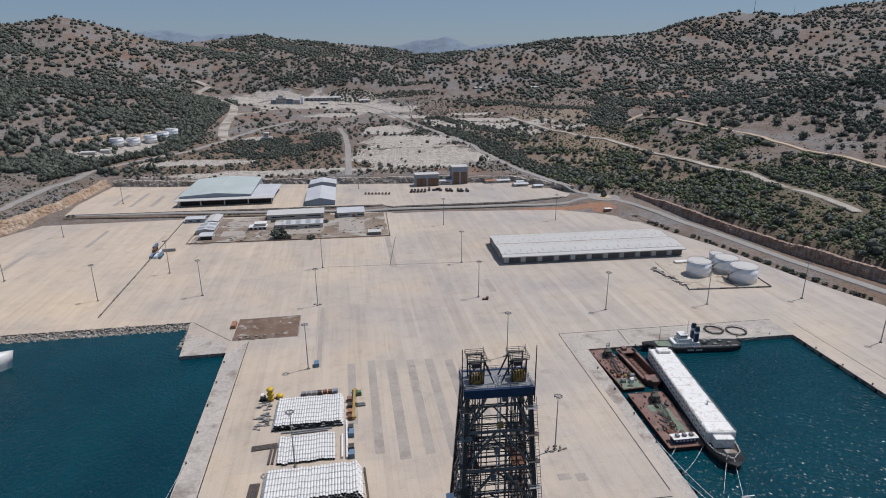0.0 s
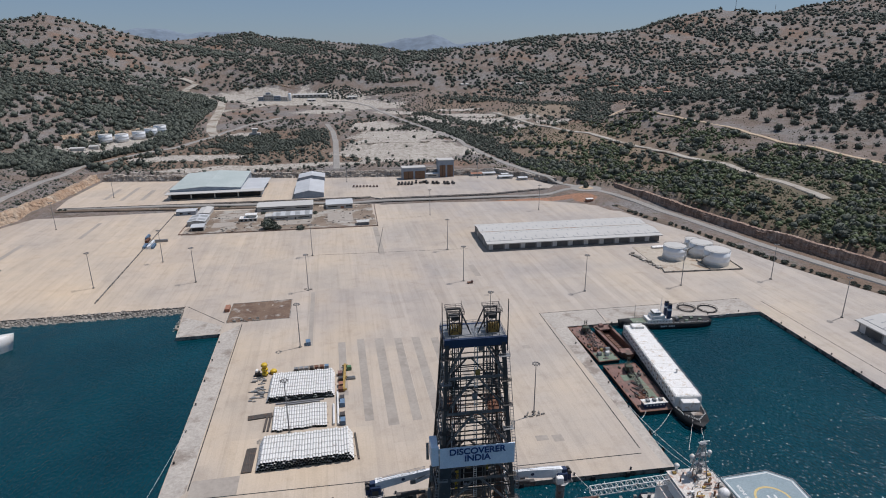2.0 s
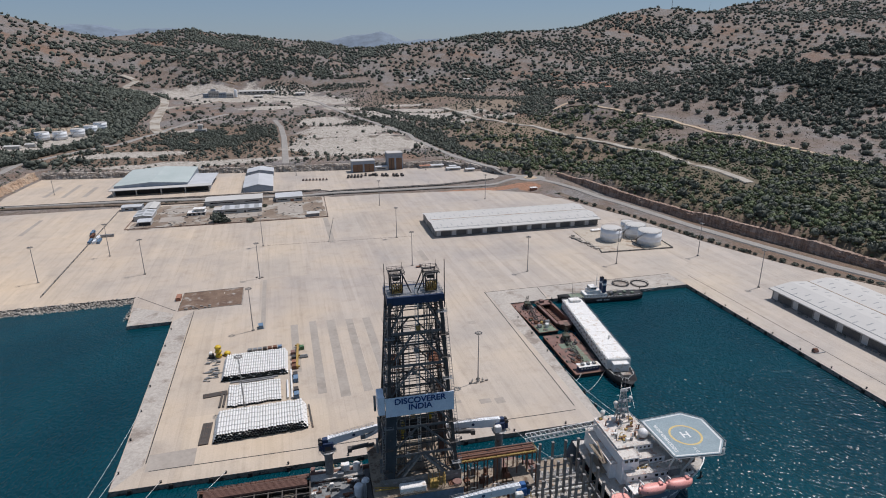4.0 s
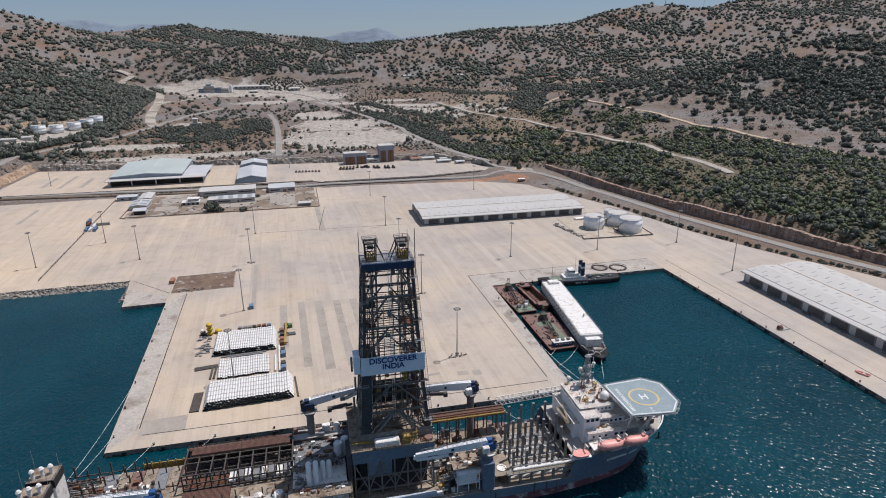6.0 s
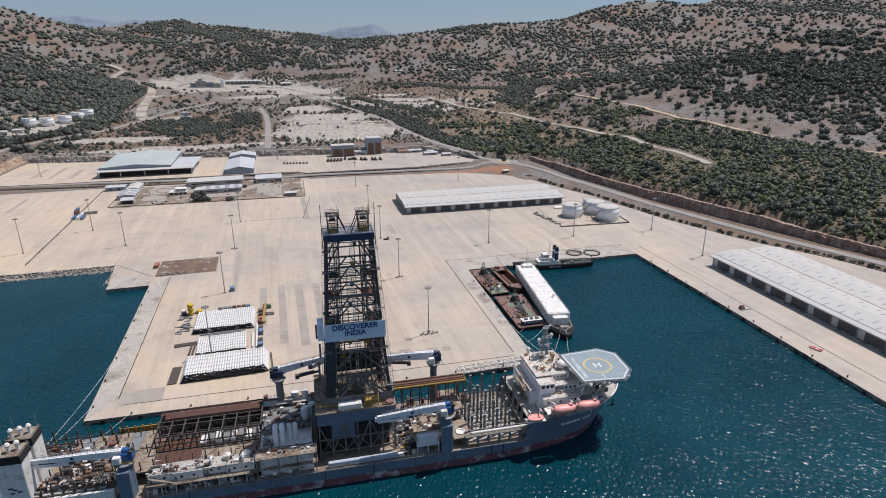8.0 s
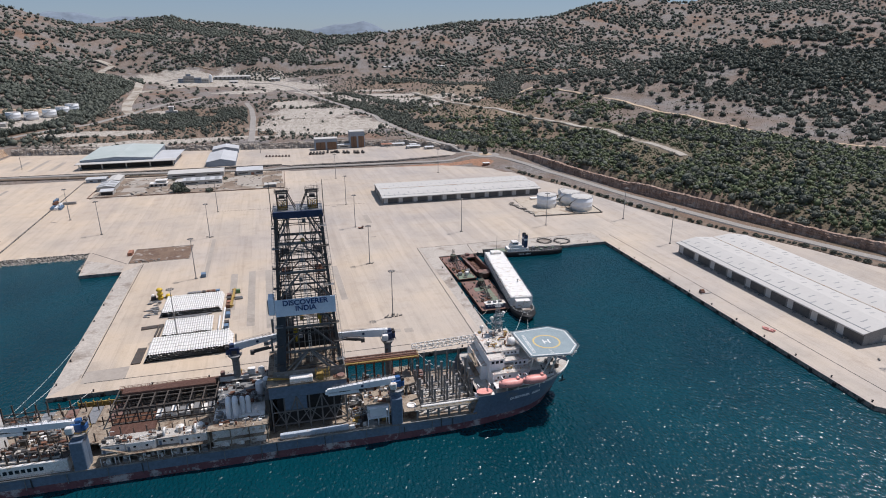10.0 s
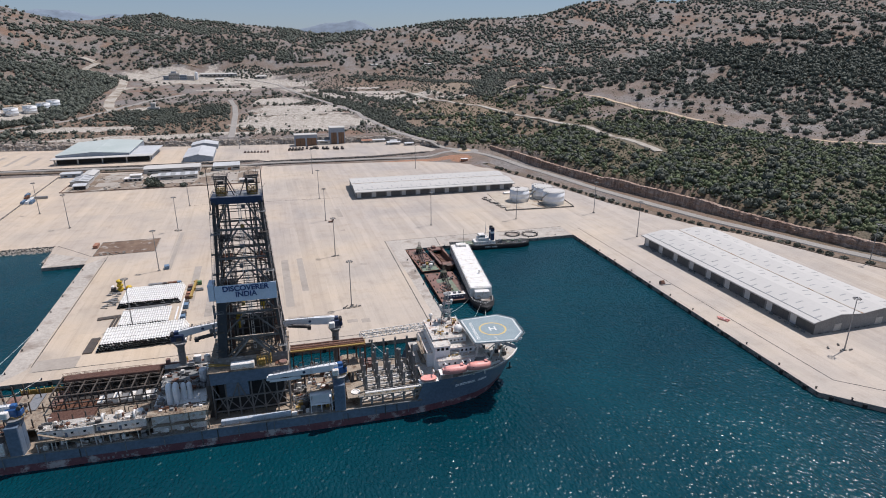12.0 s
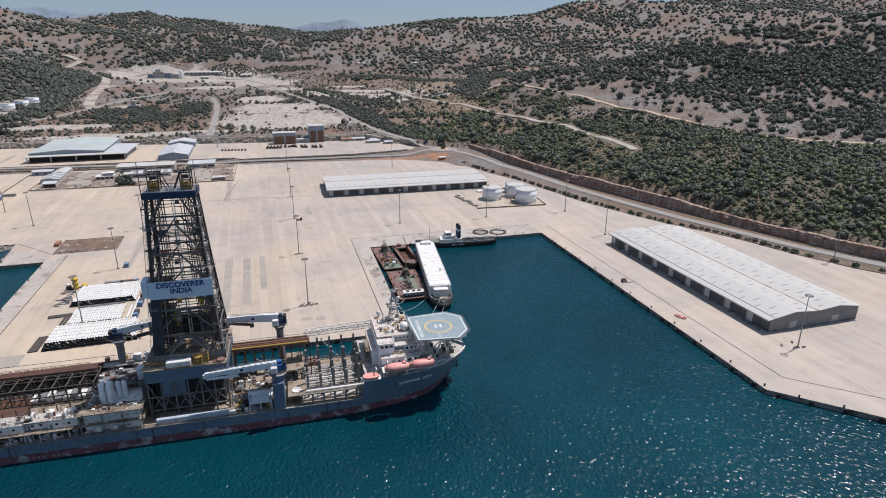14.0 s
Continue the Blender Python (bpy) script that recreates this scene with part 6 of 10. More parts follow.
for k in range(8):
    bm = BM()
    box(bm, -64 + k * 2.9, -61.6 + k * 2.9, 0.4, 5.8, 10.2, 12.0 + (k % 3) * 0.4, bevel=0.08)
    part("stowage_box", bm, (M_WHITE, M_STEEL)[k % 2], ship)
bm = BM()
tube(bm, (-81, 17.2, 15.8), (-17, 17.2, 16.8), 0.9, n=10), tube(bm, (-81, 18.6, 15.2), (-17, 18.6, 16.2), 0.6, n=10)
pieces("long_pipe", bm, M_PIPE_BROWN, ship, "long brown riser pipe laid along the ship")
bm = box(BM(), -81, -40, 16.3, 16.6, 5, 15.4)
for k in range(11):
    box(bm, -80.6 + k * 4, -80.2 + k * 4, 16.05, 16.3, 5, 15.4)
pieces("rack_screen", bm, M_RACK, ship, "dark brown steel screen along the pipe rack")
# dark plate added to imitate the shade between the rack frames
part("rack_well", box(BM(), -80, -40.5, -0.4, 15.4, 10.3, 10.9), M_DERRICK, ship, "dark plate painted in for the shade under the rack")
# ochre side wall at the far rail
bm = BM()
box(bm, -98, -80, 18.2, 18.6, 7.5, 11.5)
for k in range(7):
    beam(bm, (-98 + k * 3, 18.0, 5), (-98 + k * 3, 18.0, 12.5), 0.4)
pieces("ochre_screen", bm, M_OCHRE, ship, "ochre ribbed screen at the rail")

# stern: stanchion racks, small house, funnels
bm = BM()
for k in range(9):
    for v in (9.5, 17.8):
        beam(bm, (-131 + k * 4.3, v, 5), (-131 + k * 4.3, v, 13 + (k % 3)), 0.5)
    beam(bm, (-131 + k * 4.3, 9.5, 9.5), (-131 + k * 4.3, 17.8, 9.5), 0.4)
for z in (8.4, 10.4):
    for v in (9.5, 13.5, 17.8):
        beam(bm, (-132, v, z), (-96, v, z), 0.35)
pieces("rack_post", bm, M_RACK, ship)
clutter("deck_machinery", 9, -130, -98, 9, 17.5, 8.6, 26, 2.4, 1.8, (0, 1, 7, 4))
clutter("deck_machinery", 10, -114, -92, -8, 8, 10.2, 22, 2.6, 2.4, (0, 7, 4, 1, 8))
bm = BM()
for k in range(8):
    for v in (-17.5, -8.5):
        beam(bm, (-118 + k * 3.6, v, 5), (-118 + k * 3.6, v, 14.5 + (k % 3)), 0.38)
box(bm, -119, -91, -17.5, -8.2, 10.4, 10.8)
pieces("rack_post", bm, M_RACK, ship)
bm = box(BM(), -134, -91, -18.6, -8.4, 5, 10.4, bevel=0.2)
sh = part("stern_house", bm, M_WHITE, ship, "white stern house with a row of dark windows")
bm = BM()
windows(bm, -115, -99, -18.65, 7.2, 8, 1.3, 1.5), windows(bm, -133, -120, -18.65, 7.2, 5, 0.9, 0.9)
pieces("window", bm, M_GLASS, sh)
bm = BM()
for k in range(14):
    box(bm, -118 + (k % 7) * 3.6, -115.4 + (k % 7) * 3.6, -17.4 + (k // 7) * 4.4, -13.6 + (k // 7) * 4.4, 10.8, 11.4)
pieces("deck_panel", bm, M_DECK_PALE, ship)
for v0 in (-19.0, -9.2):
    fb = part("funnel", box(BM(), -125.5, -117, v0, v0 + 7.8, 5, 27.2, bevel=0.2), M_WHITE, ship, "white funnel casing with a black top and rust-stained deck")
    part("funnel_top", box(BM(), -125.7, -116.8, v0 - 0.2, v0 + 8.0, 27.2, 30.2, bevel=0.1), M_BLACK, fb, "black funnel band")
    part("funnel_deck", box(BM(), -125.4, -117.1, v0 + 0.1, v0 + 7.7, 30.2, 30.35), M_DECK_TAN, fb)
    for k in range(3):
        bm = BM()
        u = -123.8 + k * 2.5
        tube(bm, (u, v0 + 2 + k, 30.3), (u, v0 + 2 + k, 32.6), 0.62, n=10)
        lathe(bm, [(0.75, 32.4), (0.95, 33.2), (0.5, 33.9)], 10, (u, v0 + 2 + k, 0))
        part("exhaust", bm, M_WHITE, fb, "white capped exhaust pipe")
    bm = rail(BM(), [(-125.4, v0, 30.2), (-117.1, v0, 30.2), (-117.1, v0 + 7.7, 30.2)], 1.0, 0.08, 2)
    tube(bm, (-125, v0 + 7, 30), (-125, v0 + 7, 38), 0.08, n=5), tube(bm, (-117.5, v0 + 7, 30), (-117.5, v0 + 7, 36), 0.08, n=5)
    part("funnel_rail", bm, M_STEEL, fb)
bm = BM()
for k, (du, dz) in enumerate(((-1.3, 1.6), (0, 0.9), (1.3, 0), (-1.1, -0.4))):
    box(bm, -121.2 + du - 0.5, -121.2 + du + 0.9, -19.15, -18.98, 15.5 + dz, 16.0 + dz)
pieces("emblem_bar", bm, M_NAVY, ship)

clutter("deck_machinery", 21, -117, -92, -17, -9, 11.4, 22, 2.2, 1.6, (0, 4, 7, 7))
part("roof_deck", box(BM(), -79.6, -42.4, -17.0, -10.9, 12.6, 12.72), M_DECK_PALE, ah, "pale worn roof deck")
# accommodation block
acc = part("accommodation_block", BM(), M_WHITE, ship, "white multi-deck accommodation block below the helideck")
for (u0, u1, v0, v1, z0, z1) in ((73.5, 78, -6, 16.5, 5, 20), (76.0, 83.0, -10.2, 12, 12.8, 24.8), (78, 101, -14.5, 15.5, 12.8, 15.8), (77, 99, -12.8, 15.0, 15.8, 19.2), (76.5, 95, -8.6, 15.5, 19.2, 22.6), (76.5, 92, -4.5, 15.0, 22.6, 25.6)):
    part("deck_tier", box(BM(), u0, u1, v0, v1, z0, z1, bevel=0.12), M_BARE_WHITE, acc)
    part("tier_deck", box(BM(), u0 - 0.3, u1 + 0.3, v0 - 0.8, v1 + 0.3, z1, z1 + 0.18), M_TIER, acc)
    bm = rail(BM(), [(u0, v0 - 0.8, z1 + 0.18), (u1, v0 - 0.8, z1 + 0.18), (u1, v1, z1 + 0.18)], 1.1, 0.08, 1.6)
    part("tier_rail", bm, M_WHITE, acc)
bm = BM()
windows(bm, 88, 98, -12.86, 16.6, 4, 1.3, 1.1), windows(bm, 78, 86, -12.86, 16.6, 3, 0.8, 0.9)
windows(bm, 84, 94, -8.66, 20.2, 5, 0.9, 1.0), windows(bm, 76.6, 82.6, -10.26, 22.6, 3, 1.3, 1.2)
windows(bm, 84, 91, -4.56, 23.6, 4, 0.7, 0.7), windows(bm, -4, 14, 76.46, 23.6, 6, 0.8, 0.9, "v"), windows(bm, 76, 100, -14.56, 12.9, 9, 0.8, 1.0)
pieces("window", bm, M_GLASS, acc)
bm = BM()
for z in (9.5, 14, 18.5):
    box(bm, 71.3, 73.5, -4, 8, z, z + 0.25)
    rail(bm, [(71.3, -4, z), (71.3, 8, z)], 1.1, 0.09, 1.4)
    beam(bm, (72.4, -4, z), (72.4, 4, z + 4.4), 0.7, 0.25)
part("aft_stair", bm, M_DECK_TAN, acc)
bm = BM()
box(bm, 83, 87.5, -9.9, -8.7, 21.0, 21.3), box(bm, 94, 99, -13.4, -12.7, 15.6, 18.6)
pieces("awning", bm, M_STEEL, acc)
clutter("roof_equipment", 11, 78, 91, -3, 14, 25.8, 13, 1.6, 1.8, (1, 3, 0, 4))
clutter("roof_equipment", 12, 78, 97, -11.5, -9.2, 19.2, 8, 1.4, 1.4, (1, 3))
# mast with radars
bm = BM()
for du in (-1, 1):
    for dv in (-1, 1):
        beam(bm, (86.6 + du * 2.3, 11 + dv * 2.0, 25.8), (86.6 + du * 0.5, 11 + dv * 0.5, 40), 0.28)
for k in range(6):
    z = 26 + k * 2.3
    w = 2.25 - k * 0.29
    for e in (-1, 1):
        beam(bm, (86.6 - w, 11 + e * w * 0.9, z), (86.6 + w * 0.88, 11 + e * w * 0.8, z + 2.25), 0.1), beam(bm, (86.6 + e * w, 11 - w * 0.9, z), (86.6 + e * w * 0.88, 11 + w * 0.8, z + 2.25), 0.1)
        beam(bm, (86.6 - w, 11 + e * w * 0.9, z), (86.6 + w, 11 + e * w * 0.9, z), 0.12)
part("radar_mast", bm, M_STEEL, acc, "grey lattice radar mast")
for z, w in ((31, 2.0), (35, 1.8), (40, 1.4)):
    bm = box(BM(), 86.6 - w, 86.6 + w, 11 - w * 0.6, 11 + w * 0.6, z, z + 0.12)
    rail(bm, [(86.6 - w, 11 - w * 0.6, z), (86.6 + w, 11 - w * 0.6, z)], 0.9, 0.06, 1.2)
    part("mast_platform", bm, M_STEEL, acc)
    part("radar_bar", box(BM(), 86.6 - w * 1.2, 86.6 + w * 1.5, 10.2, 10.5, z + 1.2, z + 1.5, bevel=0.05), M_WHITE, acc)
part("antenna", tube(BM(), (86.6, 11, 40), (86.6, 11, 46), 0.1, 0.05, 6), M_STEEL, acc)
for u, v, z, rr in ((89.2, -1.0, 27.7, 2.0), (84.2, 12.5, 33.4, 1.0), (79.8, 14.5, 28.4, 1.0), (88.6, 9.3, 37.4, 0.8)):
    bm = BM()
    bmesh.ops.create_uvsphere(bm, u_segments=16, v_segments=10, radius=rr, matrix=Matrix.Translation((u, v, z)))
    tube(bm, (u, v, z - rr - 1.2), (u, v, z - rr * 0.7), rr * 0.45, n=10)
    part("satellite_dome", bm, M_WHITE, acc, "white satellite dome", True)

# helideck
HZ = 29.0
HELI = [(91.4, 5.0), (92.0, -18.4), (110.0, -20.2), (115.8, -13.6), (116.4, 0.6), (110.2, 6.2)]
heli = part("helideck", prism(BM(), HELI[::-1], HZ - 0.7, HZ), M_HELI, ship, "blue-grey octagonal helideck with markings")
hc = Vector((103.6, -7.4, HZ))
bm = BM()
inner = [Vector((*p, HZ)).lerp(hc, 0.06) for p in HELI]
for a, b in zip(inner, inner[1:] + inner[:1]):
    d = (b - a).normalized()
    beam(bm, a - d * 0.2 + Vector((0, 0, 0.005)), b + d * 0.2 + Vector((0, 0, 0.005)), 0.5, 0.02)
part("border_line", bm, M_MARK_WHITE, heli)
bm = BM()
n = 48
for k in range(n):
    q = [bm.verts.new(hc + Vector((r * math.cos(a), r * math.sin(a), 0.02))) for r, a in ((5.5, 2 * math.pi * k / n), (6.3, 2 * math.pi * k / n), (6.3, 2 * math.pi * (k + 1) / n), (5.5, 2 * math.pi * (k + 1) / n))]
    bm.faces.new(q)
part("landing_circle", bm, M_MARK_YELLOW, heli, "yellow landing circle")
lettering("letter_h", "H", 5.0, pose(*hc, 0, 0, -3) @ pose(0, 0, 0.02), M_MARK_WHITE, heli, 0.01)
lettering("deck_name", "DISCOVERER INDIA", 1.9, pose(95.0, -7.4, HZ + 0.02, 0, 0, 88), M_MARK_WHITE, heli, 0.01)
lettering("deck_mark", "D 21", 1.5, pose(102.3, -16.3, HZ + 0.02, 0, 0, 88), M_MARK_WHITE, heli, 0.01)
bm = BM()
outer = [Vector((*p, HZ - 0.2)) + (Vector((*p, HZ)) - hc).normalized() * 0.9 for p in HELI]
for p, q, a, b in zip(outer, outer[1:] + outer[:1], HELI, HELI[1:] + HELI[:1]):
    beam(bm, p, q, 0.14)
    for k in range(9):
        beam(bm, p.lerp(q, k / 9), Vector((*a, HZ - 0.5)).lerp(Vector((*b, HZ - 0.5)), k / 9), 0.09)
    beam(bm, p.lerp(Vector((*a, HZ - 0.4)), 0.5), q.lerp(Vector((*b, HZ - 0.4)), 0.5), 0.07)
part("safety_net", bm, M_STEEL, heli)
bm = BM()
for u, v in ((94.5, -16), (94.5, 2), (103, -17), (103, 3), (110, -10), (110, -2)):
    beam(bm, (u, v, HZ - 0.7), (u - 2.5 if u > 96 else u, v * 0.6, 12.8), 0.5)
for v in (-17, -8, 2):
    beam(bm, (92.5, v, HZ - 1.2), (114, v, HZ - 1.2), 0.6, 0.9)
for u in (94.5, 103, 111):
    beam(bm, (u, -19, HZ - 1.9), (u, 5, HZ - 1.9), 0.5, 0.8)
    beam(bm, (u, -17, HZ - 1.5), (u - 3, -9, 19), 0.35)
pieces("support_strut", bm, M_WHITE, heli)

# lifeboats
def lifeboat(u, v, z, length, open_boat=False):
    bm = BM()
    high = 1.0 if open_boat else 1.4
    n, rows = 14, []
    for k in range(n + 1):
        x = -length / 2 + length * k / n
        w = 2.0 * max(0.06, 1 - abs(2 * k / n - 1) ** 2.8) ** 0.55
        prof = [(-0.15 * w, -1.3), (-0.75 * w, -0.8), (-w, 0.1), (-0.92 * w, 0.75), (-0.55 * w, 1.25), (0, 1.45)] if not open_boat else [(-0.15 * w, -0.9), (-0.75 * w, -0.5), (-w, 0.2), (-w, 0.5), (-0.8 * w, 0.5), (0, 0.1)]
        prof = prof + [(-a, b) for a, b in prof[-2::-1]]
        rows.append([bm.verts.new((u + x, v + a * 1.12, z + b * high * (0.6 + 0.4 * w / 2.0))) for a, b in prof])
    for a, b in zip(rows, rows[1:]):
        for k in range(len(a)):
            bm.faces.new((a[k], a[(k + 1) % len(a)], b[(k + 1) % len(a)], b[k]))
    bm.faces.new(rows[0]), bm.faces.new(rows[-1][::-1])
    boat = part("lifeboat", bm, M_ORANGE, ship, "faded orange-pink enclosed lifeboat in davits", True)
    if not open_boat:
        bm = BM()
        box(bm, u + length * 0.22, u + length * 0.34, v - 0.8, v + 0.8, z + 1.7, z + 2.6, bevel=0.15)
        part("helm_cupola", bm, M_ORANGE, boat)
        bm = BM()
        for k in range(6):
            box(bm, u - length * 0.3 + k * 1.1, u - length * 0.3 + k * 1.1 + 0.5, v - 1.92, v - 1.8, z + 0.45, z + 0.8)
        pieces("portlight", bm, M_GLASS, boat)
    bm = BM()
    for s in (-0.36, 0.36):
        x = u + s * length
        beam(bm, (x, v + 2.6, z - 2.2), (x, v + 2.2, z + 2.6), 0.4), beam(bm, (x, v + 2.2, z + 2.6), (x, v - 0.4, z + 2.9), 0.4)
        beam(bm, (x, v, z + 2.8), (x, v, z + 1.2), 0.08)
    pieces("davit", bm, M_WHITE, boat)


lifeboat(82.2, -21.4, 19.0, 10.8)
lifeboat(93.2, -21.0, 19.2, 10.8)
lifeboat(71.2, -19.0, 15.0, 7.0, True)
bm = BM()
box(bm, 76.5, 98.6, -19.2, -14.2, 15.6, 15.9)
box(bm, 67, 75.5, -20.0, -16.5, 13.4, 13.7)
for u in (77, 82, 87, 92, 97):
    beam(bm, (u, -17.6, 12.8), (u, -17.6, 15.6), 0.35)
pieces("boat_deck", bm, M_WHITE, ship)
bm = BM()
for k in range(3):
    tube(bm, (99 + k * 2.2, -12.5 + k * 0.8, 13.4), (102 + k * 2.2, -13.4 + k, 14.4), 0.55, n=10)
pieces("life_raft", bm, M_WHITE, ship, "white canister life rafts")
# bow gear: winches, bollards, anchors
bm = BM()
for u, v in ((103, -5), (103, 5), (108, 0), (111, -3), (111, 3)):
    tube(bm, (u, v - 1.3, 13.8), (u, v + 1.3, 13.8), 0.8, n=12)
    box(bm, u - 0.8, u + 0.8, v - 1.6, v - 1.3, 12.8, 14.8), box(bm, u - 0.8, u + 0.8, v + 1.3, v + 1.6, 12.8, 14.8)
for u, v in ((113, 0), (106, -9), (106, 9), (101, -12)):
    for d in (-0.6, 0.6):
        tube(bm, (u + d, v, 12.8), (u + d, v, 13.9), 0.32, n=8)
pieces("mooring_gear", bm, M_DERRICK, ship)
bm = BM()
box(bm, 99, 101.5, -10.8, -7.8, 12.8, 15.0)
part("blue_tarpaulin", bm, M_NAVY, ship)
for s in (-1, 1):
    bm = BM()
    beam(bm, (112.0, s * 8.9, 11.6), (111.8, s * 9.1, 8.2), 0.45)
    beam(bm, (110.3, s * 9.4, 8.8), (113.2, s * 8.6, 8.8), 0.5)
    part("anchor", bm, M_BLACK, ship, "black stowed anchor")
bm = rail(BM(), [(-128, -19.3, 5.2), (-90, -19.4, 5.2)], 1.1, 0.09, 2.2)
rail(bm, [(-80, -19.4, 5.2), (29, -19.4, 5.2)], 1.1, 0.09, 2.2)
rail(bm, [(-130, 18.8, 5.2), (66, 19.2, 5.2)], 1.1, 0.09, 2.2)
part("deck_rail", bm, M_STEEL, ship)

# ---- port things ----
# drain channels and rail grooves let into the apron
def groove(a, b, w=0.5):
    bm = beam(BM(), (*a, 0.004), (*b, 0.004), w, 0.03)
    tagged(part("drain_channel", bm, M_DARK), "dark slotted drain channel in the concrete", "drain", kind="structure")


for a, b in (((12.2, 12), (11.4, -154)), ((13.6, -159.6), (212, -167.6)), ((213, -164), (217.3, -12)), ((217.3, -12), (372, -16)), ((259, -13), (257, -34)), ((384, -24), (380.3, -276.8)), ((380.3, -276.8), (470, -362)),
             ((115.7, 144), (128, 230)), ((60, 150), (200, 140)), ((-31, 50), (0, 16))):
    groove(a, b)
# low wall between the two parts of the left yard
bm = beam(BM(), (-103.8, 332, 0.55), (-100.4, 70, 0.55), 0.6, 1.1)
tagged(part("yard_wall", bm, M_QUAY), "low weathered concrete wall across the yard", "wall", kind="structure")
# darker lanes poured anew
r = random.Random(3)
M_LANE = surface("darker_concrete", (0.305, 0.266, 0.225), (0.37, 0.328, 0.28), 0.06, 0.6, 0.9, stain=(0.27, 0.235, 0.198), stain_scale=0.07, stain_at=0.6, grainy=0.5)
for x, w, y0, y1 in ((88.5, 4.6, -118, -27), (99.8, 5.4, -124, -28), (112.2, 4.8, -122, -30), (123.5, 5.0, -126, -31), (135.5, 5.0, -118, -34), (146.6, 4.2, -96, -33), (76.5, 4.6, -92, -29), (57.5, 3, -30, 60), (117, 5, 140, 232), (190, 5, 68, 96)):
    bm = box(BM(), x, x + w, y0, y1, 0.0, 0.012)
    tagged(part("pavement_lane", bm, M_LANE), "darker worn concrete lane in the apron", "pavement", kind="structure")
for x, y, w, d in ((187, 26, 4, 3), (168, -150, 6, 4), (176, -152, 5, 5), (12, -160, 20, 12), (152, -146, 7, 2), (190, -60, 5, 4)):
    bm = box(BM(), x, x + w, y, y + d, 0.0, 0.014)
    tagged(part("pavement_lane", bm, M_LANE), "dark repair patch in the apron", "pavement", kind="structure")
for x, y, w, d in ((-206, 408, 5, 62), (-184, 400, 5, 78), (-160, 396, 6, 60), (-140, 430, 4, 50), (-30, 420, 5, 40), (-178, 250, 4, 60), (-226, 190, 5, 50)):
    z = 4.0 if y > 380 else 0.0
    tagged(part("pavement_lane", box(BM(), x, x + w, y, y + d, z, z + 0.012), M_LANE), "darker stained concrete strip in the yard", "pavement", kind="structure")
for outline in ([(217.9, -176), (221.8, -178.6), (225.7, -96), (228.1, -36.3), (218.6, -36)], [(218.6, -35.8), (256.6, -36.6), (258.6, -13.6), (217.9, -12.5)], [(259.6, -36.8), (370.7, -39.6), (371, -16.6), (260, -13.8)], [(-27.6, -0.6), (-0.4, -0.6), (-0.8, 12), (-30.2, 31.5)], [(0.4, -168.4), (0.4, -1.2), (11.4, 11), (10.6, -155)]):
    tagged(part("pavement_slab", prism(BM(), outline, -0.3, 0.01), M_WEATHERED), "weathered stained concrete along the quay edge", "pavement", kind="structure")
# waste ground let into the apron
bm = BM()
N = 16
gridv = [[bm.verts.new((1.4 + 42 * i / N, 15.6 + 33 * j / N, 0.03 + (0.35 * noise.noise(Vector((i * 0.6, j * 0.6, 1))) + 0.2 if 0 < i < N and 0 < j < N else 0))) for i in range(N + 1)] for j in range(N + 1)]
for j in range(N):
    for i in range(N):
        bm.faces.new((gridv[j][i], gridv[j][i + 1], gridv[j + 1][i + 1], gridv[j + 1][i]))
M_WASTE = surface("weedy_earth", (0.125, 0.078, 0.054), (0.21, 0.145, 0.10), 0.12, 1.2, 0.95, stain=(0.36, 0.33, 0.29), stain_scale=0.1, stain_at=0.60)
tagged(part("waste_ground", bm, M_WASTE), "brown weedy square of unpaved earth", "ground", kind="structure")
for (x0, y0, x1, y1) in ((1, 15.2, 44, 15.6), (1, 48.6, 44, 49), (1, 15.6, 1.4, 48.6), (43.6, 15.6, 44, 48.6)):
    tagged(part("kerb", box(BM(), x0, x1, y0, y1, 0, 0.2), M_QUAY), "low concrete kerb", "kerb", kind="structure")
solo("brick_kiosk", box(BM(), -2.6, 0.6, 34, 42, 0, 2.6, bevel=0.1), M_TILE, "small terracotta-coloured hut at the waste ground", "hut")
bm = BM()
rr = random.Random(5)
for _ in range(26):
    x, y, s = rr.uniform(5, 22), rr.uniform(14, 20), rr.uniform(0.3, 1.0)
    box(bm, x, x + s * 2, y, y + s, 0.05, 0.2 + s * 0.9)
tagged(part("rubble", bm, M_STONE), "heap of pale rubble and scrap", "rubble", kind="stuff")


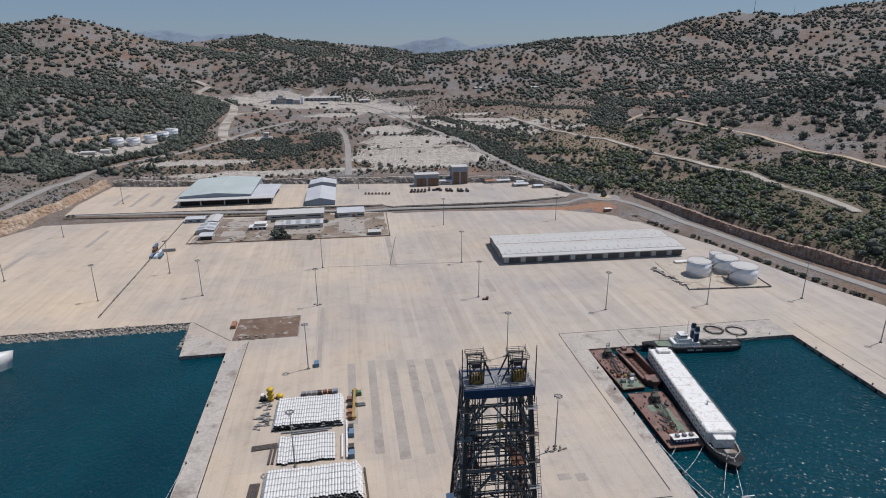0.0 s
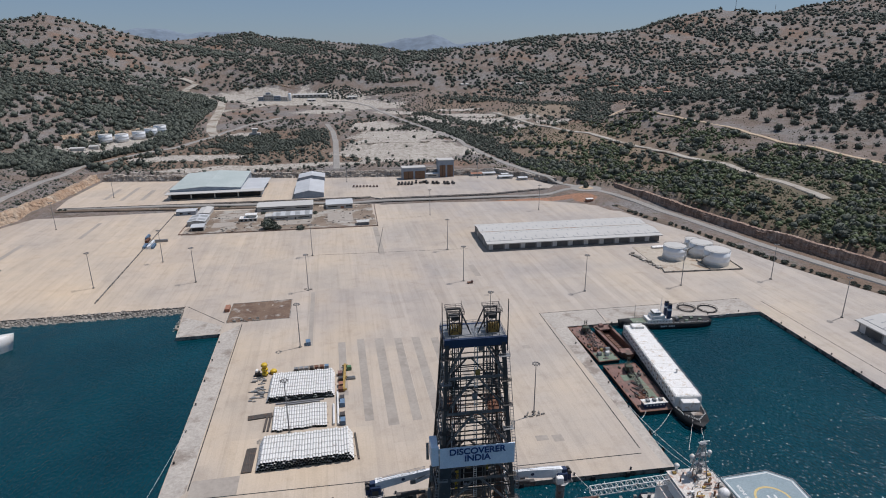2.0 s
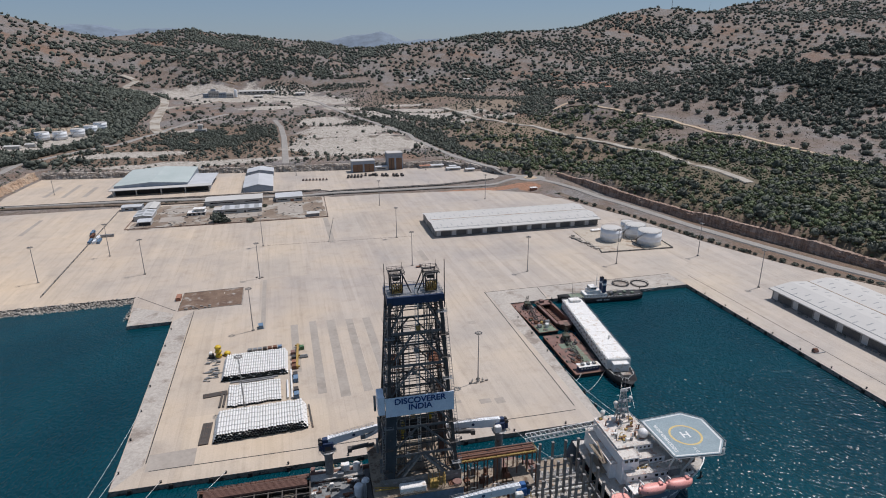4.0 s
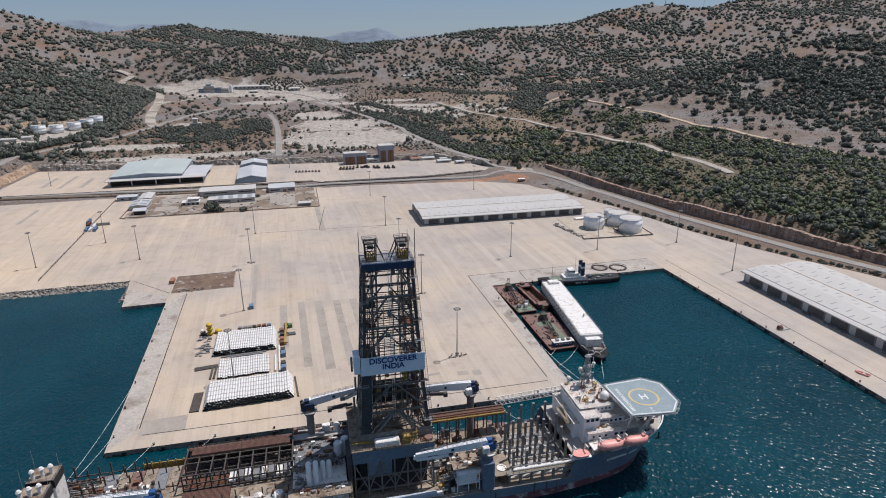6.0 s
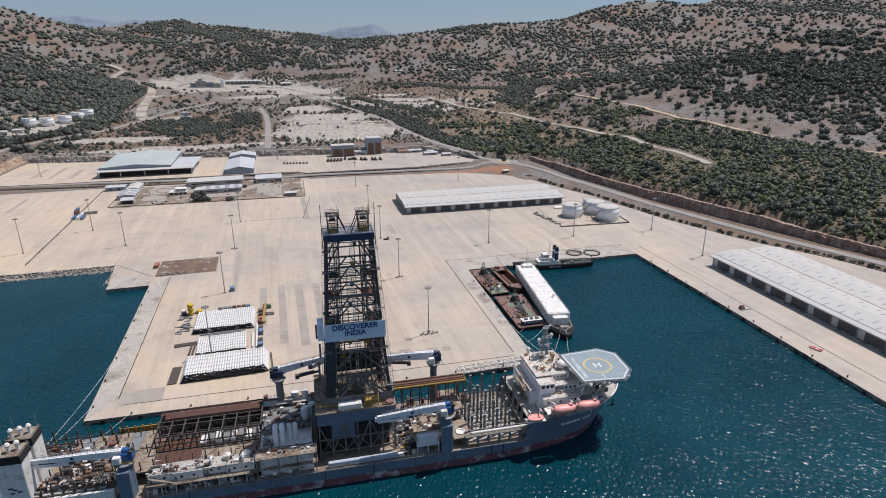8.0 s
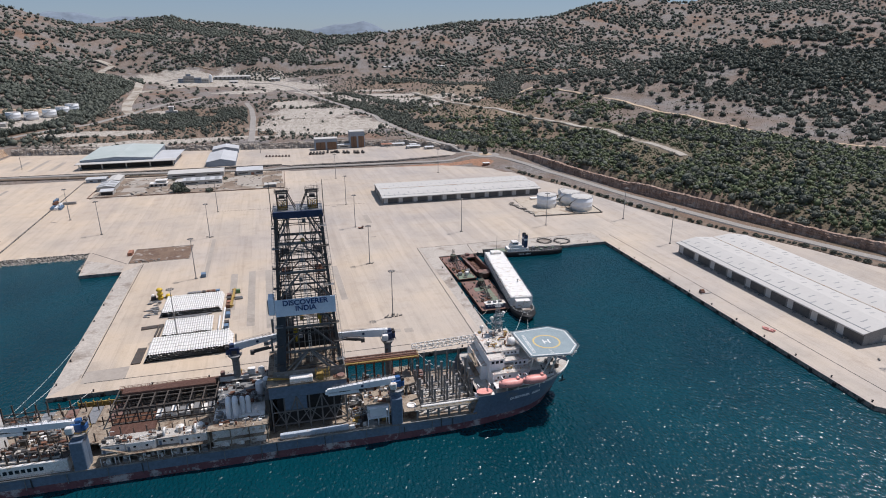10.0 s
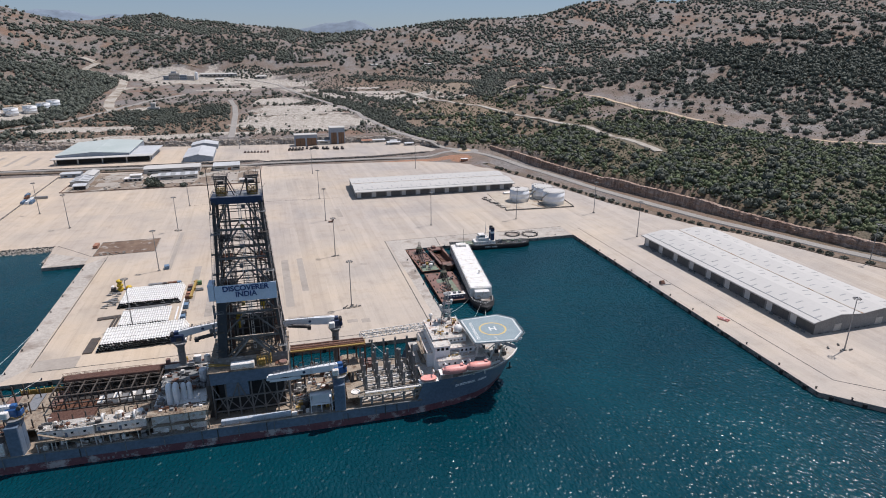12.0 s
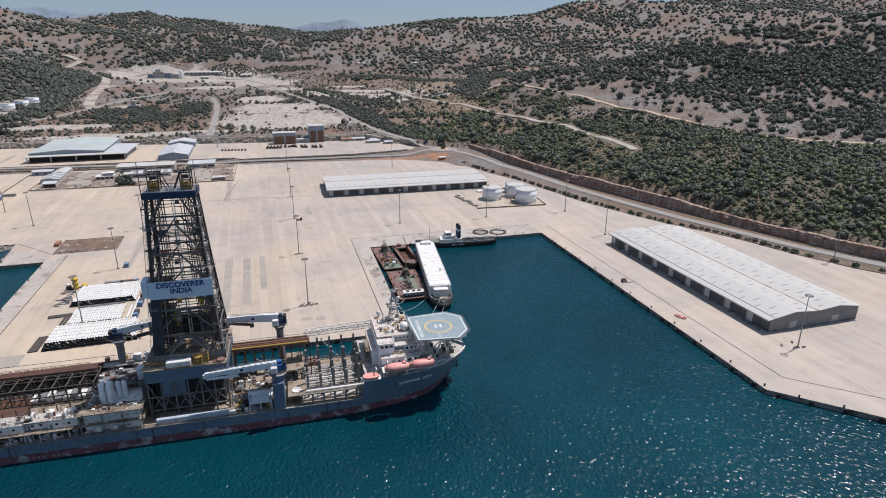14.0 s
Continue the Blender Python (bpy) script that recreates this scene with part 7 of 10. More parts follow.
# lighting masts
def light_mast():
    mast = thing("light_mast", pose(0, 0, 0), "thirty-metre galvanised lighting mast with a ring of floodlights", "light mast", "apron light masts")
    part("pole", tube(BM(), (0, 0, 0.6), (0, 0, 29.6), 0.36, 0.17, 10), M_STEEL, mast)
    bm = BM()
    for k in range(10):
        a, b = 2 * math.pi * k / 10, 2 * math.pi * (k + 1) / 10
        beam(bm, (1.35 * math.cos(a), 1.35 * math.sin(a), 29.4), (1.35 * math.cos(b), 1.35 * math.sin(b), 29.4), 0.16)
        if k % 2 == 0:
            beam(bm, (0, 0, 29.4), (1.35 * math.cos(a), 1.35 * math.sin(a), 29.4), 0.12)
    part("head_ring", bm, M_STEEL, mast)
    for k in range(8):
        a = 2 * math.pi * k / 8
        bm = box(BM(), -0.42, 0.42, -0.34, 0.34, -0.2, 0.3, bevel=0.08)
        bm.transform(pose(1.6 * math.cos(a), 1.6 * math.sin(a), 29.3, 0, 25, math.degrees(a)))
        part("floodlight", bm, M_MIDGREY, mast)
    bm = box(BM(), -0.8, 0.8, -0.8, 0.8, 0, 0.6, bevel=0.06)
    part("footing", bm, M_QUAY, mast)
    return mast


MASTS = [(-207.5, 163), (-113, 103.7), (-74.3, 158.3), (-35.3, 100.6), (-213.7, 292), (55.2, 64.8), (56.4, 149.2), (53, -30.5), (184.6, 266.6), (180.4, 140.4), (178.1, 59.6), (175, -35.5), (173.3, -129),
         (312.3, 262), (265, 19.8), (343.8, 16), (421.4, 13.4), (418.7, -60), (411.4, -256), (544.4, -162), (51.6, -121)]
first = light_mast()
first.matrix_world = pose(*MASTS[0], 0)
for k, (x, y) in enumerate(MASTS[1:]):
    copy_thing(first, pose(x, y, 0, 0, 0, k * 37))
for x, y in ((-196, 420), (97, 452), (282, 440)):
    copy_thing(first, pose(x, y, 4))
# barrier stones round some footings
stone = box(BM(), -1.0, 1.0, -0.35, 0.35, 0, 0.8, bevel=0.12)
stone = solo("barrier_block", stone, M_QUAY, "weathered concrete barrier block beside a mast", "barrier", "barrier blocks")
stone.matrix_world = pose(171.5, -130.5, 0)
for x, y, a in ((175.2, -130.2, 20), (176.4, -128, 80), (170.6, -127.6, 60), (174, -126.9, 0), (169, -129.5, 30), (178, -129.5, 10), (177, -36, 40), (173, -36.5, 15), (53, 67, 30), (57, 66, 0), (409, -256, 30), (414.5, -257, 0), (405, -252, 60), (413, -251, 60)):
    copy_thing(stone, pose(x, y, 0, 0, 0, a))


# warehouses: two low gables side by side, dark grey bay panels and pale doors on the long side
def warehouse(name, length, width, eave, rise, overhang, bays, label):
    """Long side along +x; the deep eave overhangs at y = 0."""
    wh = thing(name, pose(0, 0, 0), label, "warehouse", "port warehouses")
    prof = [(-overhang, eave - 0.35), (width * 0.25, eave + rise), (width * 0.5, eave + rise * 0.45), (width * 0.75, eave + rise), (width + 1.5, eave - 0.1)]
    body = BM()
    v0 = [body.verts.new((0, y, z)) for y, z in [(0, 0)] + [(max(0, min(width, y)), z - 0.5) for y, z in prof] + [(width, 0)]]
    v1 = [body.verts.new((length, *v.co.yz)) for v in v0]
    n = len(v0)
    body.faces.new(v0[::-1]), body.faces.new(v1)
    for k in range(n):
        body.faces.new((v0[k], v0[(k + 1) % n], v1[(k + 1) % n], v1[k]))
    part("wall_cladding", body, M_WALL_GREY, wh, "dark grey clad walls")
    for (ya, za), (yb, zb) in zip(prof, prof[1:]):
        bm = BM()
        q = [bm.verts.new((x, y, z + dz)) for dz in (0, 0.25) for x, y, z in ((-1.2, ya, za), (length + 1.2, ya, za), (length + 1.2, yb, zb), (-1.2, yb, zb))]
        for f in ((3, 2, 1, 0), (4, 5, 6, 7), (0, 1, 5, 4), (1, 2, 6, 5), (2, 3, 7, 6), (3, 0, 4, 7)):
            bm.faces.new([q[i] for i in f])
        slope = part("roof", bm, M_ROOF_WHITE, wh, "white profiled sheet roof")
        w, ang = yb - ya, math.atan2(zb - za, yb - ya)
        me = finish("skylight", box(BM(), -0.42, 0.42, -w * 0.13, w * 0.13, 0.26, 0.32), M_SKYLIGHT)
        for k in range(bays * 3):
            ob = new("skylight", me)
            ob.parent = slope
            c = 0.38 + 0.26 * (k % 2)
            ob.matrix_local = pose(length * (k + 0.5) / (bays * 3), ya + w * c, za + (zb - za) * c, math.degrees(ang), 0, 0)
    bm = box(BM(), -1.3, length + 1.3, width * 0.5 - 0.5, width * 0.5 + 0.5, eave + rise * 0.45 + 0.2, eave + rise * 0.45 + 0.5)
    part("valley_gutter", bm, M_GUTTER, wh, "rust-stained valley gutter")
    part("eave_gutter", box(BM(), -1.3, length + 1.3, 1.6, 2.1, eave - 0.35 + (overhang + 1.85) / (width * 0.25 + overhang) * (rise + 0.35) + 0.2, eave - 0.35 + (overhang + 1.85) / (width * 0.25 + overhang) * (rise + 0.35) + 0.42), M_SKYLIGHT, wh)
    part("fascia", box(BM(), -1.3, length + 1.3, -overhang - 0.25, -overhang, eave - 0.75, eave + 0.05), M_ROOF_WHITE, wh)
    door = finish("door", box(BM(), -2.1, 2.1, -0.14, 0.05, 0.1, eave - 1.8, bevel=0.04), M_ROOF_GREY)
    dark = finish("bay", box(BM(), -length / bays / 2 + 2.6, length / bays / 2 - 2.6, -0.1, 0.05, 0.1, eave - 1.6), M_BAY)
    for k in range(bays):
        for nm, me, x in (("door", door, length * (k + 0.02) / bays + 3), ("bay_opening", dark, length * (k + 0.5) / bays + 2.5)):
            if x < length - 2:
                ob = new(nm, me)
                ob.parent = wh
                ob.matrix_local = pose(x, 0, 0)
    for k in range(bays + 1):
        bm = beam(BM(), (length * k / bays, -overhang * 0.75, 0), (length * k / bays, -overhang * 0.75, eave - 0.4), 0.35)
        part("post", bm, M_STEEL, wh) if overhang > 6 else bm.free()
    for side, x in ((0, -0.12), (1, length + 0.02)):
        for y in (width * 0.26, width * 0.74):
            part("gable_door", box(BM(), x, x + 0.1, y - 2.5, y + 2.5, 0, 4.6), M_WALL_PALE, wh)
    part("plinth", box(BM(), -0.25, length + 0.25, -0.25, width + 0.25, 0, 0.5), M_QUAY, wh)
    return wh


wa = warehouse("warehouse", 170, 60, 7.4, 2.4, 4.0, 11, "long low warehouse with a white sheet roof and dark long side")
wa.matrix_world = pose(216.5, 131, 0, 0, 0, -2.2)
wb = warehouse("warehouse", 158, 62, 8.0, 2.6, 2.6, 9, "long low quayside warehouse with a white roof and deep eaves")
wb.matrix_world = pose(412.0, -80, 0, 0, 0, -90.6)
bm = BM()
rr = random.Random(17)
for k in range(40):
    t = rr.random() * 150
    x, y, s = 409.5 - 0.01 * t + rr.uniform(-0.5, 1.2), -84 - t, rr.uniform(0.4, 1.2)
    box(bm, x - s * 0.5, x + s * 0.5, y - s, y + s, 0, s * 0.9)
tagged(part("stored_goods", bm, M_GREY), "pallets and gear stored along the warehouse wall", "goods", kind="stuff")


# tanks
def storage_tank(r, h, label):
    tank = thing("storage_tank", pose(0, 0, 0), label, "storage tank", "port tanks")
    part("shell", lathe(BM(), [(r, 0), (r, h * 0.33), (r + 0.04, h * 0.335), (r, h * 0.34), (r, h * 0.66), (r + 0.04, h * 0.665), (r, h * 0.67), (r, h)], 36), M_BARE_WHITE, tank, "white steel shell with ring seams", True)
    part("roof", lathe(BM(), [(r + 0.15, h), (r + 0.15, h + 0.12), (r * 0.5, h + 0.55), (0.6, h + 0.8)], 36), M_ROOF_WHITE, tank, "low conical roof with rust")
    bm = BM()
    pts = [Vector(((r + 0.1) * math.cos(2 * math.pi * k / 24), (r + 0.1) * math.sin(2 * math.pi * k / 24), h + 0.1)) for k in range(24)]
    rail(bm, pts, 1.1, 0.07, 3.0, True)
    part("roof_rail", bm, M_STEEL, tank)
    bm = BM()
    for k in range(26):
        a0, a1 = 3.6 + k * 0.06, 3.6 + (k + 1) * 0.06
        z0, z1 = h * k / 26, h * (k + 1) / 26
        p, q = Vector(((r + 0.5) * math.cos(a0), (r + 0.5) * math.sin(a0), z0)), Vector(((r + 0.5) * math.cos(a1), (r + 0.5) * math.sin(a1), z1))
        beam(bm, p, q, 0.8, 0.15), beam(bm, p + Vector((0, 0, 1)), q + Vector((0, 0, 1)), 0.08)
    part("spiral_stair", bm, M_MIDGREY, tank, "spiral stair round the shell")
    return tank


for x, y, rad, h in ((372.8, 75.5, 9.6, 11.8), (400.6, 55.5, 10.6, 12.6), (400.5, 79, 9.6, 11.6), (402.5, 96, 6.2, 9.6)):
    storage_tank(rad, h, "white cylindrical steel storage tank with spiral stair").matrix_world = pose(x, y, 0.3, 0, 0, x * 7)
bund = thing("tank_bund", pose(0, 0, 0), "low concrete bund wall round the storage tanks", "bund wall")
BUND = [(346, 44), (414, 38), (423, 108), (384, 112), (384, 60)]
part("floor_slab", prism(BM(), [(346, 44), (414, 38), (423, 108), (352, 112)], 0.02, 0.3), M_BUND, bund)
for a, b in (((346, 44), (414, 38)), ((414, 38), (423, 108)), ((387, 42), (389, 66)), ((346, 44), (350, 58)), ((423, 108), (390, 111))):
    part("wall", beam(BM(), (*a, 0.6), (*b, 0.6), 0.4, 1.2), M_QUAY, bund)
bm = BM()
rr = random.Random(23)
for k in range(40):
    t = k / 40
    x, y = 342 + 6 * t + rr.uniform(-2, 2), 94 - 42 * t + rr.uniform(-1, 1)
    s = rr.uniform(0.6, 1.6)
    box(bm, x - s, x + s, y - s * 0.7, y + s * 0.7, 0, s)
tagged(part("sandbags", bm, M_STONE), "row of pale blocks and bags along the bund", "sandbags", kind="stuff")
bm = BM()
for k in range(3):
    tube(bm, (368, 103 + k * 1.6, 1.4), (380, 103 + k * 1.6, 1.4), 0.7, n=10)
box(bm, 380, 388, 98, 104, 0.3, 3.6)
solo("pump_station", bm, M_WHITE, "small white pump station with pipes behind the tanks", "pump station")
bm = BM()
tube(bm, (382, 78, 4.5), (392, 80, 8), 0.3, n=6), tube(bm, (392, 80, 8), (398, 92, 7), 0.3, n=6)
solo("tank_pipe", bm, M_WHITE, "white pipe bridge linking two storage tanks", "pipe")

# stacked white line pipes
PIPE_R = 0.62


def pipe_mesh(length, bands):
    bm = tube(BM(), (0, 0, 0), (0, length, 0), PIPE_R, n=12, caps=False)
    tube(bm, (0, 0.02, 0), (0, length - 0.02, 0), PIPE_R * 0.86, n=12, mi=1, caps=False)
    for k in range(bands):
        y = length * (k + 0.5) / bands
        tube(bm, (0, y - 0.18, 0), (0, y + 0.18, 0), PIPE_R + 0.025, n=12, mi=2, caps=False)
    return finish("pipe", bm, [M_PIPE_WHITE, M_BLACK, M_MIDGREY], True)


def pipe_stack(label, x, y, cols, layers, length, bands, yaw, seed):
    st = thing("pipe_stack", pose(x, y, 0, 0, 0, yaw), label, "pipe stack", "pipe stacks on the quay")
    me = pipe_mesh(length, bands)
    r = random.Random(seed)
    for w in range(layers):
        for k in range(cols - w):
            ob = new("pipe", me)
            ob.parent = st
            ob.matrix_local = pose((k + w * 0.5) * PIPE_R * 2.06, r.uniform(-0.5, 0.5), PIPE_R + 0.15 + w * PIPE_R * 1.75)
    for yy in (length * 0.15, length * 0.5, length * 0.85):
        part("timber_bearer", box(BM(), -0.8, cols * PIPE_R * 2.06, yy - 0.15, yy + 0.15, 0, 0.15), M_BARK, st)
    return st


pipe_stack("stack of white-coated line pipes with dark bands, three layers deep", 38.6, -91.6, 28, 3, 25.0, 7, -1.0, 1)
pipe_stack("single layer of white-coated line pipes", 43.6, -119.0, 21, 1, 20.5, 6, 1.0, 2)
pipe_stack("large stack of white-coated line pipes, four layers deep", 39.2, -147.4, 34, 4, 20.0, 5, 0.3, 3)
for x, y, ln in ((75.2, -119, 30), (73.0, -118.5, 18)):
    ob = solo("loose_pipe", tube(BM(), (x, y, 0.7), (x, y + ln, 0.7), 0.55, n=12), M_PIPE_WHITE, "loose white pipe lying beside the stacks", "pipe", "loose pipes")
for y, x0, x1 in ((-94.2, 43, 68), (-95.8, 48, 66)):
    solo("loose_pipe", tube(BM(), (x0, y, 0.5), (x1, y + 0.6, 0.5), 0.4, n=10), M_STEEL, "grey pipe lying across the gap between the stacks", "pipe", "loose pipes")
for pts, many in ((((30, -103.2), (42, -102.2)), 4), (((32.6, -147), (33.2, -130)), 5), (((84.0, -147), (83.0, -127)), 1)):
    bm = BM()
    for k in range(many):
        o = Vector((0.1 * k, -0.9 * k, 0.3)) if abs(pts[0][1] - pts[1][1]) < 5 else Vector((0.9 * k, 0, 0.3))
        beam(bm, Vector((*pts[0], 0)) + o, Vector((*pts[1], 0)) + o, 0.8, 0.6)
    solo("steel_beams", bm, M_RACK, "bundle of rusty brown steel beams on the quay", "steel beams", "beam bundles")
for x in (39.2, 41.0):
    solo("steel_beams", beam(BM(), (x, -117.5, 0.4), (x + 0.5, -104.5, 0.4), 0.9, 0.8), M_RACK, "rusty steel beam lying beside the pipes", "steel beams", "beam bundles")
# yellow reels, boxes and machines
for x, y, n in ((34.6, -62.0, 3), (39.2, -60.4, 1)):
    reel = thing("buoy", pose(x, y, 0), "stack of round yellow buoys on the quay", "buoy", "yellow buoys")
    for k in range(n):
        part("float", lathe(BM(), [(1.2, 0.1), (1.75, 0.7), (1.9, 1.3), (1.75, 1.9), (1.2, 2.5), (0.5, 2.6)], 18, (0, 0, k * 2.65)), M_YELLOW, reel, "", True)
        part("band", lathe(BM(), [(1.92, 1.2), (1.97, 1.3), (1.92, 1.4)], 18, (0, 0, k * 2.65)), M_BLACK, reel)


def iso_box(x, y, l, w, h, mat, yaw, label, z=0):
    """A ribbed steel box with posts, doors and corner castings."""
    c = thing("container", pose(x, y, z, 0, 0, yaw), label, "container", "steel boxes")
    part("body", box(BM(), -l / 2 + 0.08, l / 2 - 0.08, -w / 2 + 0.08, w / 2 - 0.08, 0.15, h - 0.05), mat, c)
    bm = BM()
    for k in range(int(l / 0.6)):
        u = -l / 2 + 0.4 + k * 0.6
        if u < l / 2 - 0.3:
            box(bm, u, u + 0.25, -w / 2, -w / 2 + 0.08, 0.2, h - 0.2), box(bm, u, u + 0.25, w / 2 - 0.08, w / 2, 0.2, h - 0.2), box(bm, u, u + 0.25, -w / 2 + 0.2, w / 2 - 0.2, h - 0.05, h - 0.01)
    pieces("rib", bm, mat, c)
    bm = BM()
    for i in (-1, 1):
        for j in (-1, 1):
            beam(bm, (i * (l / 2 - 0.08), j * (w / 2 - 0.08), 0), (i * (l / 2 - 0.08), j * (w / 2 - 0.08), h), 0.18)
    pieces("frame_bar", bm, mat, c)
    return c


M_BOX_BLUE = surface("faded_blue_box", (0.10, 0.17, 0.26), (0.16, 0.24, 0.34), 0.4, 3, 0.6, stain=(0.2, 0.12, 0.08), stain_scale=0.6, stain_at=0.66)
M_BOX_GREEN = surface("green_box", (0.06, 0.14, 0.06), (0.10, 0.20, 0.09), 0.4, 3, 0.6)
r = random.Random(31)
for k in range(7):
    iso_box(52 + k * 2.9, -60.6 + 0.2 * r.random(), 2.4, 2.6, 2.2, (M_GREY, M_STEEL, M_STEEL, M_DERRICK, M_RUST, M_RUST, M_BOX_BLUE)[k], r.uniform(-4, 4), "small open steel box behind the pipe stack")
iso_box(82.3, -64.8, 2.6, 2.6, 2.4, M_BOX_GREEN, 5, "green steel box on the quay")
iso_box(77.6, -101, 2.6, 4.6, 2.6, M_BOX_BLUE, 0, "blue steel container beside the pipes")
iso_box(77.5, -117.5, 2.6, 4.0, 2.6, M_BOX_BLUE, 0, "blue steel container beside the pipes")
iso_box(77.4, -112, 2.6, 3.4, 2.2, M_DERRICK, 3, "dark steel container beside the pipes")
iso_box(77.4, -96, 2.6, 3.4, 2.2, M_DERRICK, 0, "dark steel container beside the pipes")
iso_box(57.8, -27.6, 3.0, 4.6, 2.6, M_BOX_BLUE, 4, "dark blue steel container standing alone on the apron")
for k, (x, y) in enumerate(((77.0, -70), (77.2, -76), (77.2, -82), (77.0, -87))):
    iso_box(x, y, 2.6, 3.2, 2.2, (M_DECK_RED, M_DERRICK, M_TILE, M_RUST)[k], 0, "rusty open steel box beside the pipe stack")
orange = thing("spreader_beam", pose(79.4, -74.5, 0, 0, 0, -3), "long orange lifting spreader beam on the quay", "spreader beam")
part("main_beam", beam(BM(), (0, -14, 1.2), (0, 14, 1.2), 1.2, 1.6), M_OCHRE, orange)
for y in (-13, 0, 13):
    part("cross_arm", beam(BM(), (-1.6, y, 1.2), (1.6, y, 1.2), 0.7, 0.9), M_OCHRE, orange)
    part("foot", box(BM(), -0.8, 0.8, y - 0.4, y + 0.4, 0, 0.5), M_OCHRE, orange)
bm = BM()
for _ in range(40):
    x, y, s = r.uniform(29, 36.5), r.uniform(-92, -60), r.uniform(0.3, 1.1)
    box(bm, x - s, x + s, y - s * 0.6, y + s * 0.6, 0, s * r.uniform(0.4, 1.3))
    if r.random() < 0.3:
        tube(bm, (x - 2, y, 0.3), (x + 2, y + r.uniform(-1, 1), 0.3), 0.25, n=6)
tagged(part("scrap", bm, M_GREY), "loose grey scrap and fittings beside the pipes", "scrap", kind="stuff")
gen = thing("generator", pose(30.6, -61, 0), "dark generator set on a skid", "generator")
part("skid", box(BM(), -2, 2, -1.6, 1.6, 0, 0.4), M_BLACK, gen)
part("engine", box(BM(), -1.6, 1.2, -1.2, 1.2, 0.4, 2.4, bevel=0.2), M_DERRICK, gen)
part("housing", box(BM(), -1.2, 0.2, -1.3, 1.3, 2.4, 3.6, bevel=0.15), M_WHITE, gen)
bm = box(BM(), 80.6, 85.5, -76.5, -74.5, 0, 1.2, bevel=0.2)
tube(bm, (81, -75.5, 1.4), (85, -75.5, 1.4), 0.6, n=8)
solo("winch", bm, M_GREY, "grey winch lying on the apron", "winch")
# apron odds and ends
red = thing("work_cart", pose(182.4, 54, 0), "red work cart parked beside a mast", "work cart")
part("bed", box(BM(), -2.4, 1.6, -1.2, 1.2, 0.6, 1.1), M_RUST, red)
part("cab", box(BM(), 0.6, 2.2, -1.1, 1.1, 1.1, 2.3, bevel=0.15), M_DECK_RED, red)
for i in (-1.6, 1.4):
    for j in (-1.1, 1.1):
        part("wheel", tube(BM(), (i, j - 0.15, 0.5), (i, j + 0.15, 0.5), 0.5, n=12), M_BLACK, red)
cones = [(-108, 238, M_BOX_BLUE, 92), (-105, 226, M_RUST, 92), (-102.2, 207, M_BOX_BLUE, 92), (-98.2, 207, M_CRANE, 92), (-94.3, 206, M_BOX_BLUE, 92), (-98, 216, M_CRANE, 92), (-91.5, 222.5, M_STEEL, 2)]
for x, y, mat, yaw in cones:
    iso_box(x, y, 12.2, 2.44, 2.6, mat, yaw, "faded shipping container standing in the yard")
# life raft frame and red inflatable boat on the east quay
rb = thing("inflatable_boat", pose(376.6, -208.5, 0, 0, 0, 112), "orange-red inflatable boat lying on the quay", "boat")
for s in (-1, 1):
    part("side_tube", tube(BM(), (-3, s * 1.0, 0.5), (2.2, s * 1.0, 0.5), 0.45, n=10), M_ORANGE, rb)
    part("bow_tube", tube(BM(), (2.2, s * 1.0, 0.5), (3.8, 0, 0.75), 0.45, 0.35, 10), M_ORANGE, rb)
part("floor", box(BM(), -2.9, 2.4, -0.7, 0.7, 0.2, 0.4), M_DECK_RED, rb)
part("bench", box(BM(), -0.5, 0.1, -0.8, 0.8, 0.5, 0.8), M_WHITE, rb)
qb = thing("quay_crane_base", pose(375.5, -152.5, 0), "rusty mooring winch on a pale skid at the quay edge", "winch")
part("drum", tube(BM(), (-1.2, 0, 1.4), (1.2, 0, 1.4), 1.2, n=14), M_RUST, qb)
part("housing", box(BM(), -1.6, 1.6, -1.4, 1.0, 0.2, 1.6, bevel=0.15), M_DECK_RED, qb)
part("skid", box(BM(), -2, 5.5, -2.2, -1.6, 0, 0.4), M_STEEL, qb)
kiosk = thing("gate_kiosk", pose(386.8, 289, 0), "small white gate hut at the corner of the apron", "hut")
part("wall_cladding", box(BM(), -4, 4, -2.5, 2.5, 0, 3.2), M_TILE, kiosk)
part("roof", box(BM(), -4.6, 4.6, -3.1, 3.1, 3.2, 3.7, bevel=0.1), M_WHITE, kiosk)

# bollards and fenders
boll = lathe(BM(), [(0.45, 0), (0.32, 0.15), (0.3, 0.6), (0.52, 0.75), (0.5, 0.95), (0.2, 1.02)], 12)
boll = solo("bollard", boll, M_BLACK, "black cast-iron mooring bollard at the quay edge", "bollard", "bollards", m=pose(1.4, -14, 0))
spots = [(1.4, -14 - 24 * k) for k in range(1, 7)] + [(20 + 26 * k, -168.6 - 1.17 * k) for k in range(8)] + [(224.6 - 0.25 * k, -60 - 24 * k) for k in range(5)] + [(371.5 - 0.5 * k, -60 - 22 * k) for k in range(11)] + [(374 + 12 * k, -292 - 12 * k) for k in range(5)] + [(260 + 24 * k, -37) for k in range(5)]
for x, y in spots:
    copy_thing(boll, pose(x, y, 0))
fend = box(BM(), -0.55, 0.0, -0.9, 0.9, -2.7, -0.3, bevel=0.15)
fend = solo("fender", fend, M_BLACK, "black rubber fender on the quay wall", "fender", "fenders", m=pose(0, -8, 0))
for k in range(1, 14):
    copy_thing(fend, pose(0, -8 - 12 * k, 0))
